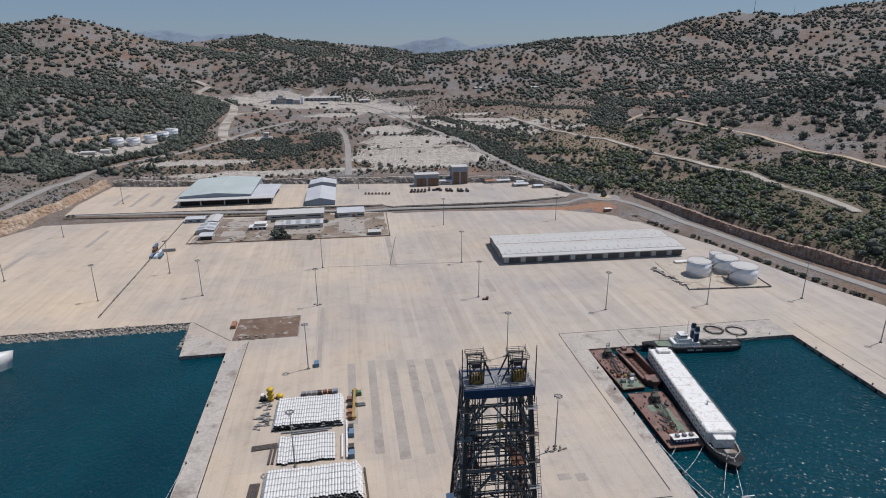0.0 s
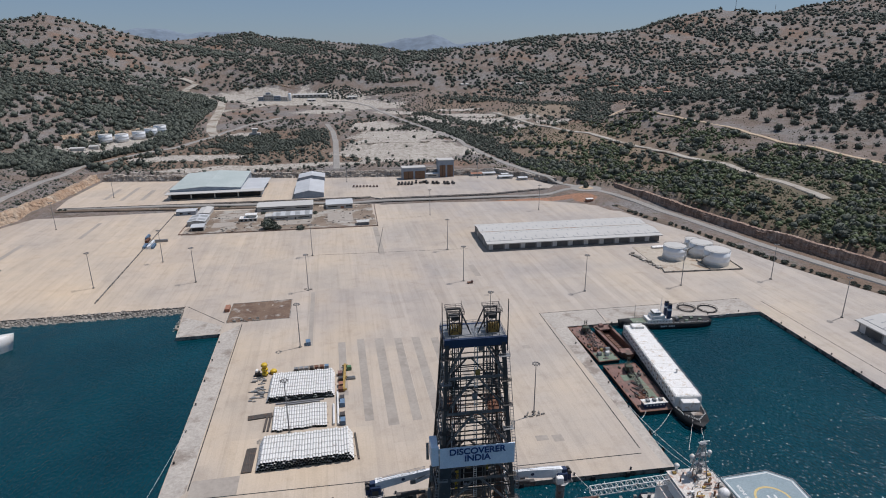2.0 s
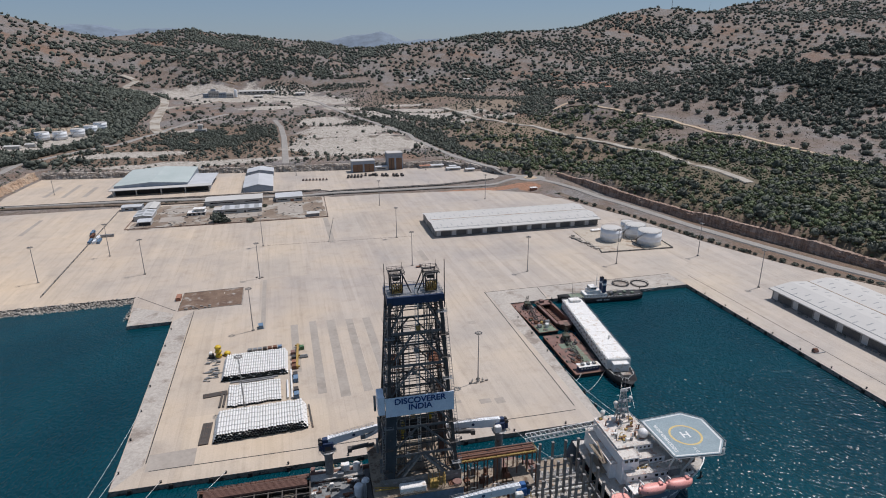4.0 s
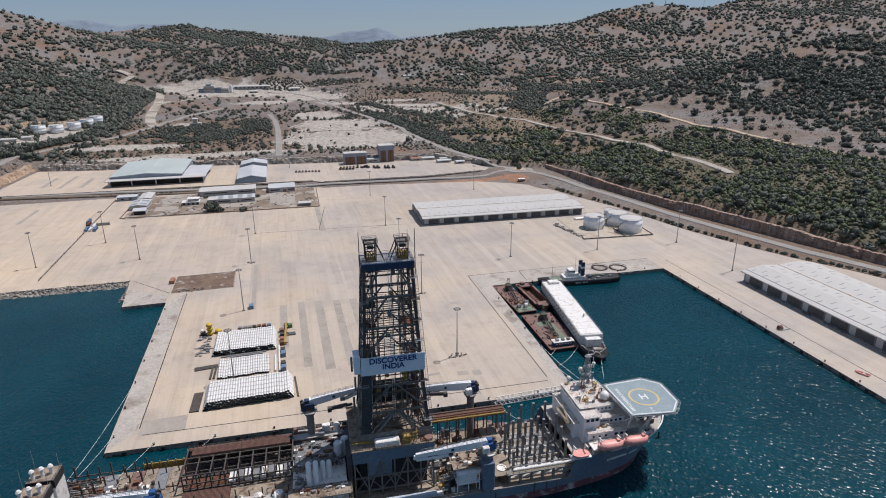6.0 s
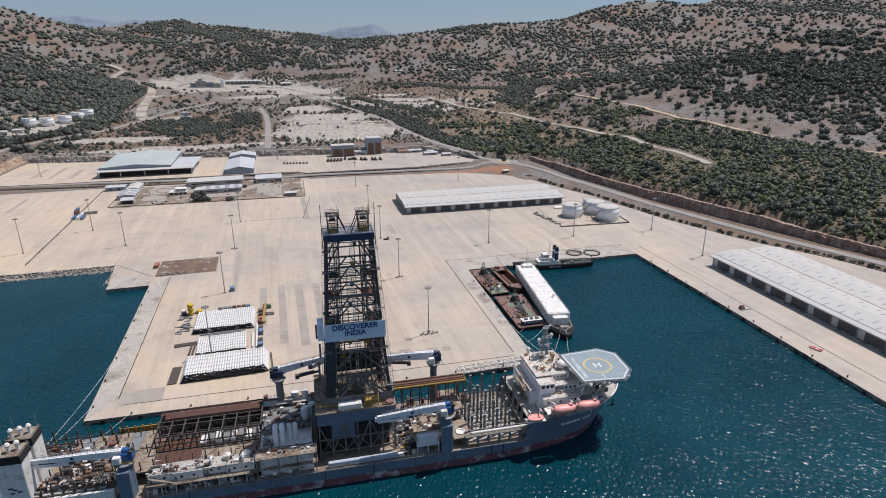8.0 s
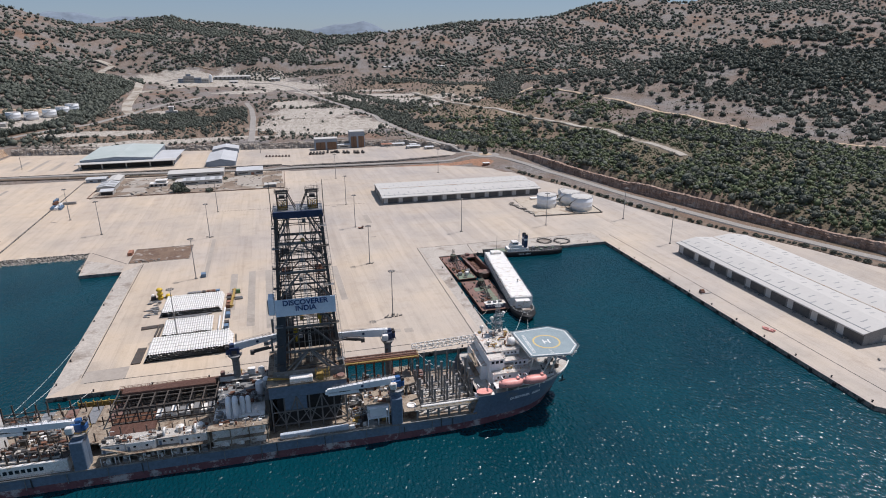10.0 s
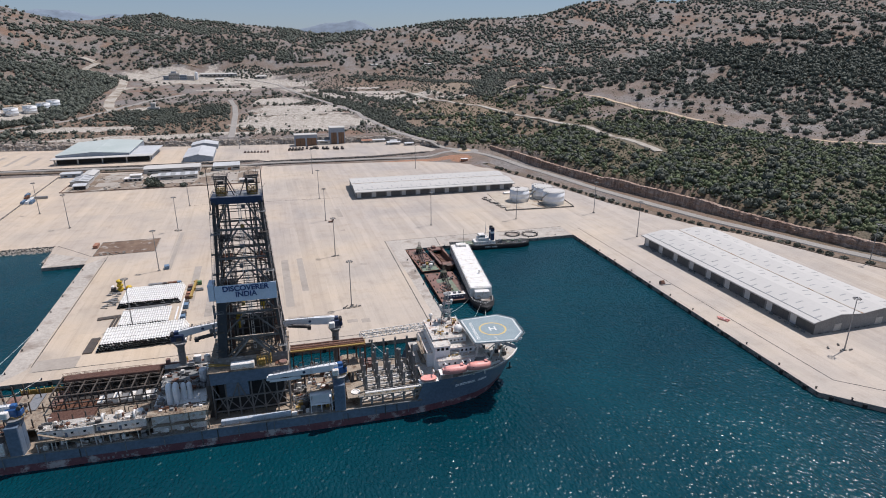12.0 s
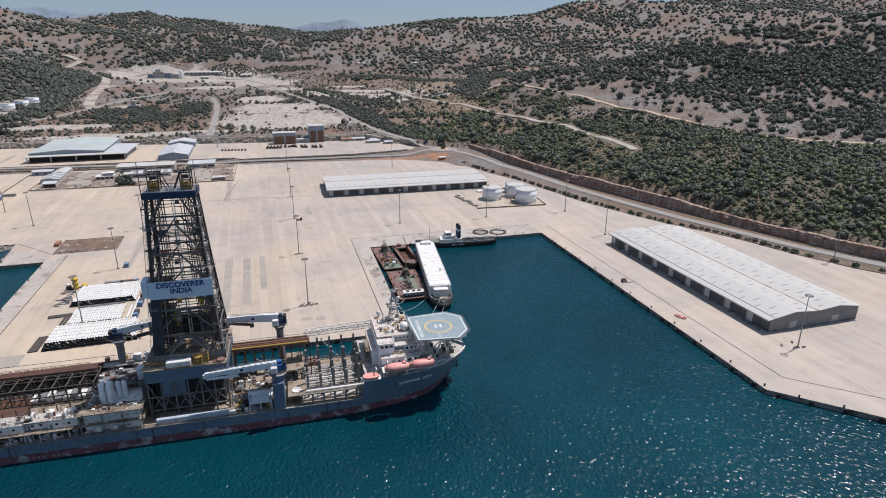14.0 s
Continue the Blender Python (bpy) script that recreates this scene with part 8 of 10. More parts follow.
for k in range(17):
    copy_thing(fend, pose(370.8 - 0.38 * k + (0.0 if k < 6 else -0.02 * k), -52 - 14 * k, 0))
for k in range(14):
    copy_thing(fend, pose(8 + 16 * k, -169.5 - 0.723 * k, 0, 0, 0, 90))
for k in range(10):
    copy_thing(fend, pose(228 - 0.4 * k, -48 - 13 * k, 0, 0, 0, 180))
for k in range(8):
    copy_thing(fend, pose(368 + 9 * k, -287 - 9.1 * k, 0, 0, 0, 45))

# rock armour of the west bank
def boulders(name, label, n, place, seed, s0, s1):
    rng2 = np.random.default_rng(seed)
    temps = []
    for _ in range(6):
        bm = BM()
        bmesh.ops.create_icosphere(bm, subdivisions=1, radius=1)
        for v in bm.verts:
            v.co *= 0.7 + 0.5 * rng2.random()
        bm.verts.index_update()
        temps.append((np.array([v.co[:] for v in bm.verts]), np.array([[v.index for v in f.verts] for f in bm.faces])))
        bm.free()
    pts = [place(rng2) for _ in range(n)]
    s = s0 + (s1 - s0) * rng2.random(n) ** 2
    return thicket(name, pts, s, s * 0.8, temps, M_STONE, label, rng2)


def bank(rg):
    t, x = rg.random(), -170 + 138 * rg.random()
    if rg.random() < 0.12:
        return (-31 + 2 * rg.random() - 4 * t, 12 + 38 * rg.random(), -0.4 - 3 * t)
    return (x, 50.5 - 9.5 * t, 0.1 - 3.6 * t)


ob = boulders("rock_armour", "pale rock armour boulders along the bank", 900, bank, 12, 0.5, 1.3)
ob["category"] = "rocks"
bm = prism(BM(), [(-330, 40), (-33, 40), (-33, 51), (-330, 53)], -8, -3.4)
for v in bm.verts:
    if v.co.z > -5 and v.co.y > 45:
        v.co.z = -0.6
tagged(part("bank", bm, M_QUAY), "sloping stone bank under the rock armour", "bank", kind="structure")

# ---- boats and barges ----
def hull_form(L, B, z0, z1, bow=0.25, stern=0.08, sheer=1.0, taper=0.85, blunt=2.2):
    """A ship's hull along +x, midship at the origin, open at the top."""
    bm = BM()
    n, rows = 22, []
    for k in range(n + 1):
        x = -L / 2 + L * k / n
        s = k / n
        w = B / 2
        if s > 1 - bow:
            w *= max(0.02, 1 - ((s - 1 + bow) / bow) ** blunt)
        if s < stern:
            w *= 0.55 + 0.45 * (s / stern) ** 0.6
        top = z1 + sheer * max(0, (s - 0.65) / 0.35) ** 2 + 0.3 * sheer * max(0, (0.15 - s) / 0.15)
        line = [(-w * taper * 0.8, z0), (-w * taper, (z0 + top) / 2), (-w, top)]
        rows.append([bm.verts.new((x + (0.04 * L * (s > 0.93) * (z - z0) / (top - z0) if s > 0.93 else 0), y, z)) for y, z in line] + [bm.verts.new((x + (0.04 * L * (z - z0) / (top - z0) if s > 0.93 else 0), -y, z)) for y, z in line[::-1]])
    for a, b in zip(rows, rows[1:]):
        for k in range(5):
            bm.faces.new((a[k], b[k], b[k + 1], a[k + 1]))
    bm.faces.new(rows[0][::-1]), bm.faces.new(rows[-1])
    return bm


def deck_plate(L, B, z, bow=0.25, stern=0.08, blunt=2.2, inset=0.25):
    pts = []
    for k in range(23):
        s = k / 22
        w = B / 2 - inset
        if s > 1 - bow:
            w *= max(0.02, 1 - ((s - 1 + bow) / bow) ** blunt)
        if s < stern:
            w *= 0.55 + 0.45 * (s / stern) ** 0.6
        pts.append((-L / 2 + L * s, -w))
    return prism(BM(), pts + [(x, -y) for x, y in pts[::-1]], z - 0.3, z)


# tug
tug = thing("tugboat", pose(296.5, -42.3, 0, 0, 0, 173.5), "black-hulled salvage tug with white house and blue-banded funnels", "tugboat")
part("hull", hull_form(62, 12, -5, 0.9, 0.3, 0.15, 2.4), M_BLACK, tug, "black hull", True)
part("deck", deck_plate(62, 12, 0.8, 0.3, 0.15), M_DECK_GREEN, tug, "worn green deck")
part("foredeck", box(BM(), 12, 26, -3.6, 3.6, 0.8, 2.0, bevel=0.3), M_DECK_GREEN, tug)
part("lower_house", box(BM(), -3, 14, -4.2, 4.2, 0.8, 3.8, bevel=0.2), M_WHITE, tug)
part("upper_house", box(BM(), 2, 11, -3.6, 3.6, 3.8, 6.2, bevel=0.2), M_WHITE, tug)
part("wheelhouse", box(BM(), 5, 10, -3.0, 3.0, 6.2, 8.8, bevel=0.25), M_WHITE, tug)
bm = BM()
windows(bm, -2.8, 2.8, 10.02, 7.3, 5, 0.8, 0.8, "v")
for s in (-1, 1):
    windows(bm, 5.2, 9.8, s * 3.02, 7.3, 4, 0.8, 0.8), windows(bm, -2, 13, s * 4.22, 2.2, 7, 0.5, 0.5)
pieces("window", bm, M_GLASS, tug)
for s in (-1, 1):
    f = part("funnel", box(BM(), -2.2, 0.6, s * 2.4 - 1.0, s * 2.4 + 1.0, 3.8, 13.4, bevel=0.3), M_NAVY, tug, "dark blue funnel")
    part("funnel_band", box(BM(), -2.25, 0.65, s * 2.4 - 1.05, s * 2.4 + 1.05, 9.4, 11.4, bevel=0.3), M_CRANE, f, "pale funnel band")
    part("funnel_cap", box(BM(), -2.0, 0.4, s * 2.4 - 0.8, s * 2.4 + 0.8, 13.4, 14.2), M_BLACK, f)
bm = BM()
tube(bm, (4.2, 0, 8.8), (4.2, 0, 18.5), 0.22, 0.1, 8)
for z, w in ((12, 1.6), (14.5, 1.2)):
    beam(bm, (4.2, -w, z), (4.2, w, z), 0.15)
box(bm, 3.8, 4.6, -0.6, 0.6, 13, 13.5)
part("mast", bm, M_WHITE, tug)
part("fore_mast", tube(BM(), (22, 0, 2), (22, 0, 13.5), 0.16, 0.08, 6), M_STEEL, tug)
part("towing_winch", tube(BM(), (-8, -1.6, 2.0), (-8, 1.6, 2.0), 1.2, n=14), M_GREY, tug)
for x, y in ((-14, 2), (-19, -2), (-24, 0.5), (-12, -3)):
    part("deck_gear", box(BM(), x - 1.2, x + 1.2, y - 0.9, y + 0.9, 0.8, 2.0, bevel=0.15), M_DECK_GREEN, tug)
part("rail", rail(BM(), [(-28, -4.6, 1.0), (10, -5.8, 1.0), (24, -3.5, 2.2)], 1.0, 0.08, 2.2), M_WHITE, tug)
part("rail", rail(BM(), [(-28, 4.6, 1.0), (10, 5.8, 1.0), (24, 3.5, 2.2)], 1.0, 0.08, 2.2), M_WHITE, tug)
bm = BM()
for k in range(9):
    if k != 4:
        box(bm, -4 + k * 1.1, -3.3 + k * 1.1, 5.92, 6.08, -0.9, 0.1)
pieces("name_bar", bm, M_MARK_WHITE, tug, "white lettering on the black side")
# floating fish-farm rings on the quay
for x, y, rad in ((322.5, -25.5, 6.2), (336.5, -29.5, 6.6)):
    ring = thing("fish_farm_ring", pose(x, y, 0.3), "black plastic fish-farm ring lying on the quay", "fish farm ring", "fish-farm rings")
    for rr_, z in ((rad, 0.2), (rad - 0.8, 0.2), (rad, 1.3)):
        bm = BM()
        thick = 0.22 if z < 1 else 0.1
        loops = [[bm.verts.new(((rr_ + thick * math.cos(q)) * math.cos(a), (rr_ + thick * math.cos(q)) * math.sin(a), z + thick * math.sin(q))) for q in np.arange(6) * math.pi / 3] for a in np.arange(28) * math.pi / 14]
        for a, b in zip(loops, loops[1:] + loops[:1]):
            for q in range(6):
                bm.faces.new((a[q], b[q], b[(q + 1) % 6], a[(q + 1) % 6]))
        part("float_tube", bm, M_BLACK, ring)
    for k in range(14):
        a = 2 * math.pi * k / 14
        part("stanchion", beam(BM(), ((rad - 0.4) * math.cos(a), (rad - 0.4) * math.sin(a), 0.2), (rad * math.cos(a), rad * math.sin(a), 1.3), 0.14), M_BLACK, ring)


# flat barges
def flat_barge(name, L, B, z, deck, label):
    b = thing(name, pose(0, 0, 0), label, "barge", "moored barges")
    bm = box(BM(), -L / 2, L / 2, -B / 2, B / 2, -4.5, z, bevel=0.35)
    part("hull", bm, M_BLACK, b)
    part("deck", box(BM(), -L / 2 + 0.3, L / 2 - 0.3, -B / 2 + 0.3, B / 2 - 0.3, z - 0.02, z + 0.1), deck, b)
    bm = BM()
    for s in (-1, 1):
        beam(bm, (-L / 2, s * B / 2, z + 0.1), (L / 2, s * B / 2, z + 0.1), 0.5, 0.35)
        beam(bm, (s * L / 2, -B / 2, z + 0.1), (s * L / 2, B / 2, z + 0.1), 0.5, 0.35)
    part("rubbing_strake", bm, M_RUST, b)
    for s in (-1, 1):
        for k in range(5):
            x = -L / 2 + L * (k + 0.5) / 5
            bm = BM()
            for d in (-0.5, 0.5):
                tube(bm, (x + d, s * (B / 2 - 0.9), z), (x + d, s * (B / 2 - 0.9), z + 0.9), 0.25, n=8)
            pieces("bitt", bm, M_BLACK, b)
    return b


def crawler_crane(parent, x, y, z, yaw, length):
    """An old lattice-boom crane with its boom laid down on the deck."""
    m = pose(x, y, z, 0, 0, yaw)
    c = part("crane", box(BM(), -2.6, 2.6, -1.8, 1.8, 1.6, 4.4, bevel=0.3), M_OLD_GREEN, parent, "weathered dark green lattice crane with boom laid on deck")
    c.matrix_local = m
    for s in (-1, 1):
        part("track", box(BM(), -3, 3, s * 1.9 - 0.5, s * 1.9 + 0.5, 0, 1.5, bevel=0.4), M_BLACK, c)
    part("gantry", lattice(BM(), (-1.8, 0, 4.4), (-1.2, 0.01, 7.6), 1.6, 0.8, 3, 0.2), M_OLD_GREEN, c)
    bm = lattice(BM(), (2.4, 0, 2.2), (length, 0, 1.0), 1.5, 1.4, int(length / 1.7), 0.16)
    part("boom", bm, M_DERRICK, c)
    part("hook_block", box(BM(), length - 0.8, length + 0.6, -0.9, 0.9, 0.2, 1.8, bevel=0.2), M_DERRICK, c)
    part("cab", box(BM(), 0.6, 2.8, -2.6, -1.7, 2.0, 4.6, bevel=0.15), M_OLD_GREEN, c)
    bm = BM()
    for s in (-0.4, 0.4):
        beam(bm, (-1.6, s, 8), (length * 0.9, s, 2.4), 0.07)
    pieces("pendant_line", bm, M_BLACK, c)


b1 = flat_barge("crane_barge", 47, 13.0, -0.6, M_DECK_RED, "rusty red flat crane barge moored at the quay")
b1.matrix_world = pose(235.8, -60.5, 0, 0, 0, -89)
crawler_crane(b1, -15, 2, -0.5, -8, 24)
part("work_deck", box(BM(), 13, 23, -6, 6, -0.5, -0.3), M_DECK_GREEN, b1, "green end of the deck")
for x, y, s, h, m_ in ((10, -3, 2.2, 2.0, M_RUST), (13, 3.5, 3.0, 3.4, M_GREY), (17, 1.5, 2.4, 3.6, M_WHITE), (16, -3.2, 2.6, 2.2, M_GREY), (8, 2, 2.0, 1.4, M_DECK_RED), (4, -4, 2.4, 1.2, M_RUST), (12, 0, 1.6, 2.6, M_OCHRE)):
    part("deck_winch", tube(box(BM(), x - s / 2, x + s / 2, y - s * 0.4, y + s * 0.4, -0.5, h * 0.5, bevel=0.1), (x, y - s * 0.5, h * 0.5), (x, y + s * 0.5, h * 0.5), s * 0.35, n=10), m_, b1)
b2 = flat_barge("crane_barge", 48, 19.5, -0.4, M_DECK_RED, "faded red and green flat crane barge moored at the quay")
b2.matrix_world = pose(238.6, -113.4, 0, 0, 0, -92)
crawler_crane(b2, -15.5, 2.0, -0.3, -6, 25)
part("green_panel", box(BM(), -14, 18, 0.6, 5.6, -0.3, -0.27), M_DECK_GREEN, b2, "worn green paint panel")
part("green_panel", box(BM(), -12, -6, -4.8, 0.4, -0.3, -0.27), M_DECK_GREEN, b2)
cab = part("deck_house", box(BM(), 17.6, 21.6, -6.5, 5.5, -0.3, 2.4, bevel=0.15), M_NAVY, b2, "dark blue deck house with white roof")
part("house_roof", box(BM(), 17.2, 22, -7, 6, 2.4, 2.7), M_WHITE, cab)
for y in (-4, -0.5, 3):
    part("roof_unit", box(BM(), 18.6, 20.6, y - 0.9, y + 0.9, 2.7, 3.9, bevel=0.2), M_GREY, cab)
bm = BM()
windows(bm, -6, 5, 21.62, 1.0, 6, 1.0, 0.8, "v")
pieces("window", bm, M_MARK_WHITE, cab)
for x, y, s in ((9, -1, 1.4), (12, -3.4, 1.8), (6, 0.5, 1.2), (14, 1.5, 1.3)):
    part("deck_gear", lathe(BM(), [(s, -0.3), (s, 0.4), (s * 0.5, 0.9), (s * 0.3, 1.2)], 12, (x, y, 0)), M_RUST, b2)
def deck_scrap(parent, seed, x0, x1, y0, y1, z, n):
    """Loose chain, drums, timber and scrap on an old barge."""
    r = random.Random(seed)
    for k in range(n):
        x, y, e = r.uniform(x0, x1), r.uniform(y0, y1), r.uniform(0.5, 1.4)
        mat = r.choice((M_RUST, M_DERRICK, M_GREY, M_OLD_GREEN, M_PIPE_BROWN))
        kind = r.random()
        if kind < 0.35:
            part("scrap_box", box(BM(), x - e, x + e, y - e * 0.5, y + e * 0.5, z, z + e * 0.9, bevel=0.08), mat, parent)
        elif kind < 0.6:
            part("oil_drum", tube(BM(), (x, y, z), (x, y, z + 0.9), 0.35, n=10), mat, parent)
        elif kind < 0.8:
            part("timber", beam(BM(), (x - e * 2, y - e, z + 0.15), (x + e * 2, y + e, z + 0.2), 0.3), M_RACK, parent)
        else:
            part("rope_coil", lathe(BM(), [(e * 0.5, z), (e, z + 0.05), (e, z + 0.45), (e * 0.5, z + 0.5)], 14, (x, y, 0)), M_DERRICK, parent)


deck_scrap(b1, 71, -20, 21, -5.5, 5.5, -0.5, 34)
deck_scrap(b2, 72, -3, 17, -6, 3, -0.3, 26)
deck_scrap(b2, 73, -21, -8, -8, 8, -0.3, 10)
# open hopper barge
hop = thing("hopper_barge", pose(250.6, -61, 0, 0, 0, -89.4), "rusty brown open hopper barge", "barge", "moored barges")
bm = hull_form(42, 12.4, -4, 0.9, 0.18, 0.12, 0.5)
bm.normal_update()
bmesh.ops.delete(bm, geom=[f for f in bm.faces if abs(f.normal.z) > 0.8 and min(v.co.z for v in f.verts) > 0.4], context="FACES")
part("hull", bm, M_RUST, hop, "rusty hull", True)
bm = BM()
for s in (-1, 1):
    box(bm, -19, 16, s * 5.0 - 1.1, s * 5.0 + 1.1, 0.3, 1.1)
box(bm, -20.5, -14, -5.6, 5.6, 0.3, 1.1), box(bm, 13, 18.5, -4.6, 4.6, 0.3, 1.1), box(bm, 18.5, 20.8, -2.4, 2.4, 0.3, 1.1)
part("side_deck", bm, M_DECK_RED, hop)
part("hold_floor", box(BM(), -16, 15, -4.2, 4.2, -2.6, -2.3), M_PIPE_BROWN, hop)
bm = BM()
for s in (-1, 1):
    box(bm, -14.2, 13.2, s * 4.0 - 0.12, s * 4.0 + 0.12, -2.4, 1.6)
part("coaming", bm, M_RUST, hop)
for k in range(9):
    part("hold_frame", box(BM(), -13 + k * 3.1, -12.75 + k * 3.1, -3.9, 3.9, -2.4, -2.0), M_RUST, hop)
part("deck_house", box(BM(), -20, -17, -2.4, 0.4, 1.1, 2.8, bevel=0.1), M_DECK_RED, hop)

# white accommodation barge
wsh = thing("accommodation_barge", pose(258.9, -101.2, 0, 0, 0, -98.8), "long white accommodation barge with a black hull", "barge")
part("hull", hull_form(104, 15.5, -5, 0.6, 0.11, 0.06, 0.9, 0.9), M_BLACK, wsh, "black hull", True)
part("deck", deck_plate(104, 15.5, 0.6, 0.11, 0.06), M_STEEL, wsh)
block = part("house_block", box(BM(), -46, 38, -6.9, 6.9, 0.6, 6.8, bevel=0.15), M_WHITE, wsh, "long white house")
for k in range(10):
    part("roof_panel", box(BM(), -45.8 + k * 8.38, -37.55 + k * 8.38, -6.6, 6.6, 6.8, 6.95), M_WHITE, block)
for s in (-1, 1):
    for k in range(20):
        part("wall_rib", box(BM(), -45 + k * 4.3, -44.6 + k * 4.3, s * 6.95 - 0.1, s * 6.95 + 0.1, 0.8, 6.6), M_ROOF_GREY, block)
    me = finish("window", box(BM(), -0.5, 0.5, -0.05, 0.05, 0, 0.9), M_GLASS)
    for row in (2.0, 4.8):
        for k in range(19):
            ob = new("window", me)
            ob.parent = block
            ob.matrix_local = pose(-42.8 + k * 4.3, s * 6.95, row)
part("bow_house", box(BM(), 38, 42, -4.5, 4.5, 0.6, 5.8, bevel=0.2), M_WHITE, wsh)
part("bow_winch", box(BM(), 44.5, 47.5, -1.5, 4.0, 0.8, 2.2, bevel=0.2), M_WASTE, wsh)
part("stern_gear", box(BM(), -50.5, -47, -4.5, 4.5, 0.6, 4.6, bevel=0.2), M_STEEL, wsh)
part("bulwark", rail(BM(), [(38, -7, 0.9), (46, -5.6, 1.2), (51.5, 0, 1.5), (46, 5.6, 1.2), (38, 7, 0.9)], 1.1, 0.1, 2), M_WHITE, wsh)
part("roof_rail", rail(BM(), [(-46, -6.8, 6.9), (38, -6.8, 6.9), (38, 6.8, 6.9), (-46, 6.8, 6.9)], 0.9, 0.08, 4, True), M_STEEL, wsh)
part("stern_unit", box(BM(), -45, -40, -3, 4.5, 6.95, 8.6, bevel=0.2), M_WHITE, wsh)
part("roof_vent", lathe(BM(), [(0.4, 6.9), (0.4, 8.4), (0.8, 8.6), (0.6, 9.2)], 10, (14, 3.4, 0)), M_WHITE, wsh)

# ferry whose bow shows at the west quay
fer = thing("ferry", pose(-166, -10, 0, 0, 0, 24), "white ferry with a rounded bow moored to the west", "ferry")
part("hull", hull_form(82, 17, -5, 6.5, 0.32, 0.06, 2.2, 0.78, 2.4), M_WHITE, fer, "white hull", True)
part("deck", deck_plate(82, 17, 6.4, 0.32, 0.06, 2.4), M_DECK_GREEN, fer, "green foredeck")
part("house", box(BM(), -38, 14, -7.8, 7.8, 6.4, 11, bevel=0.4), M_WHITE, fer)
part("bridge", box(BM(), 2, 12, -7.4, 7.4, 11, 14, bevel=0.4), M_WHITE, fer)
part("foremast", tube(BM(), (26, 0, 6.5), (26, 0, 12), 0.2, 0.1, 8), M_WHITE, fer)
part("anchor", box(BM(), 33, 34.4, -5.2, -4.4, 2.5, 4.0, bevel=0.2), M_BLACK, fer)


# mooring lines
def mooring(name, a, b, sag, rad=0.06, n=12):
    a, b = Vector(a), Vector(b)
    way = [a.lerp(b, k / n) - Vector((0, 0, sag * 4 * (k / n) * (1 - k / n))) for k in range(n + 1)]
    bm = loft(BM(), way, [(rad * 2, rad * 2)] * (n + 1))
    solo("mooring_line", bm, M_WHITE, "pale mooring rope between vessel and quay", "rope", "mooring lines")


S = lambda u, v, z: tuple(SHIP @ Vector((u, v, z)))
mooring("", S(-128, 16, 7), (1.4, -110, 1), 1.5, 0.055)
mooring("", S(-126, 17, 7), (1.4, -158, 1), 0.8, 0.055)
mooring("", S(-110, 18, 6), (20, -168.6, 1), 0.5, 0.06)
mooring("", S(-90, 18, 6), (46, -169.8, 1), 0.5, 0.06)
mooring("", S(110, 8, 13), (222, -158, 0.8), 3.0, 0.06)
mooring("", S(108, 9, 13), (224, -132, 0.8), 4.0, 0.06)
mooring("", S(60, 19, 6), (176, -176, 0.8), 0.8, 0.06)
mooring("", (246, -137, 0), (223.5, -156, 0.8), 2.4, 0.06)
mooring("", (231, -137, 0), (224, -144, 0.8), 1.2, 0.06)
mooring("", (251.5, -152, 1.6), (243, -172, -2.6), 0.3, 0.06)
mooring("", (249, -150, 1.6), (236, -168, -2.6), 0.3, 0.06)
mooring("", (331, -44, 1.2), (352, -38, 0.8), 0.6, 0.06)
mooring("", (272, -39, 1.2), (256, -33, 0.8), 0.5, 0.06)

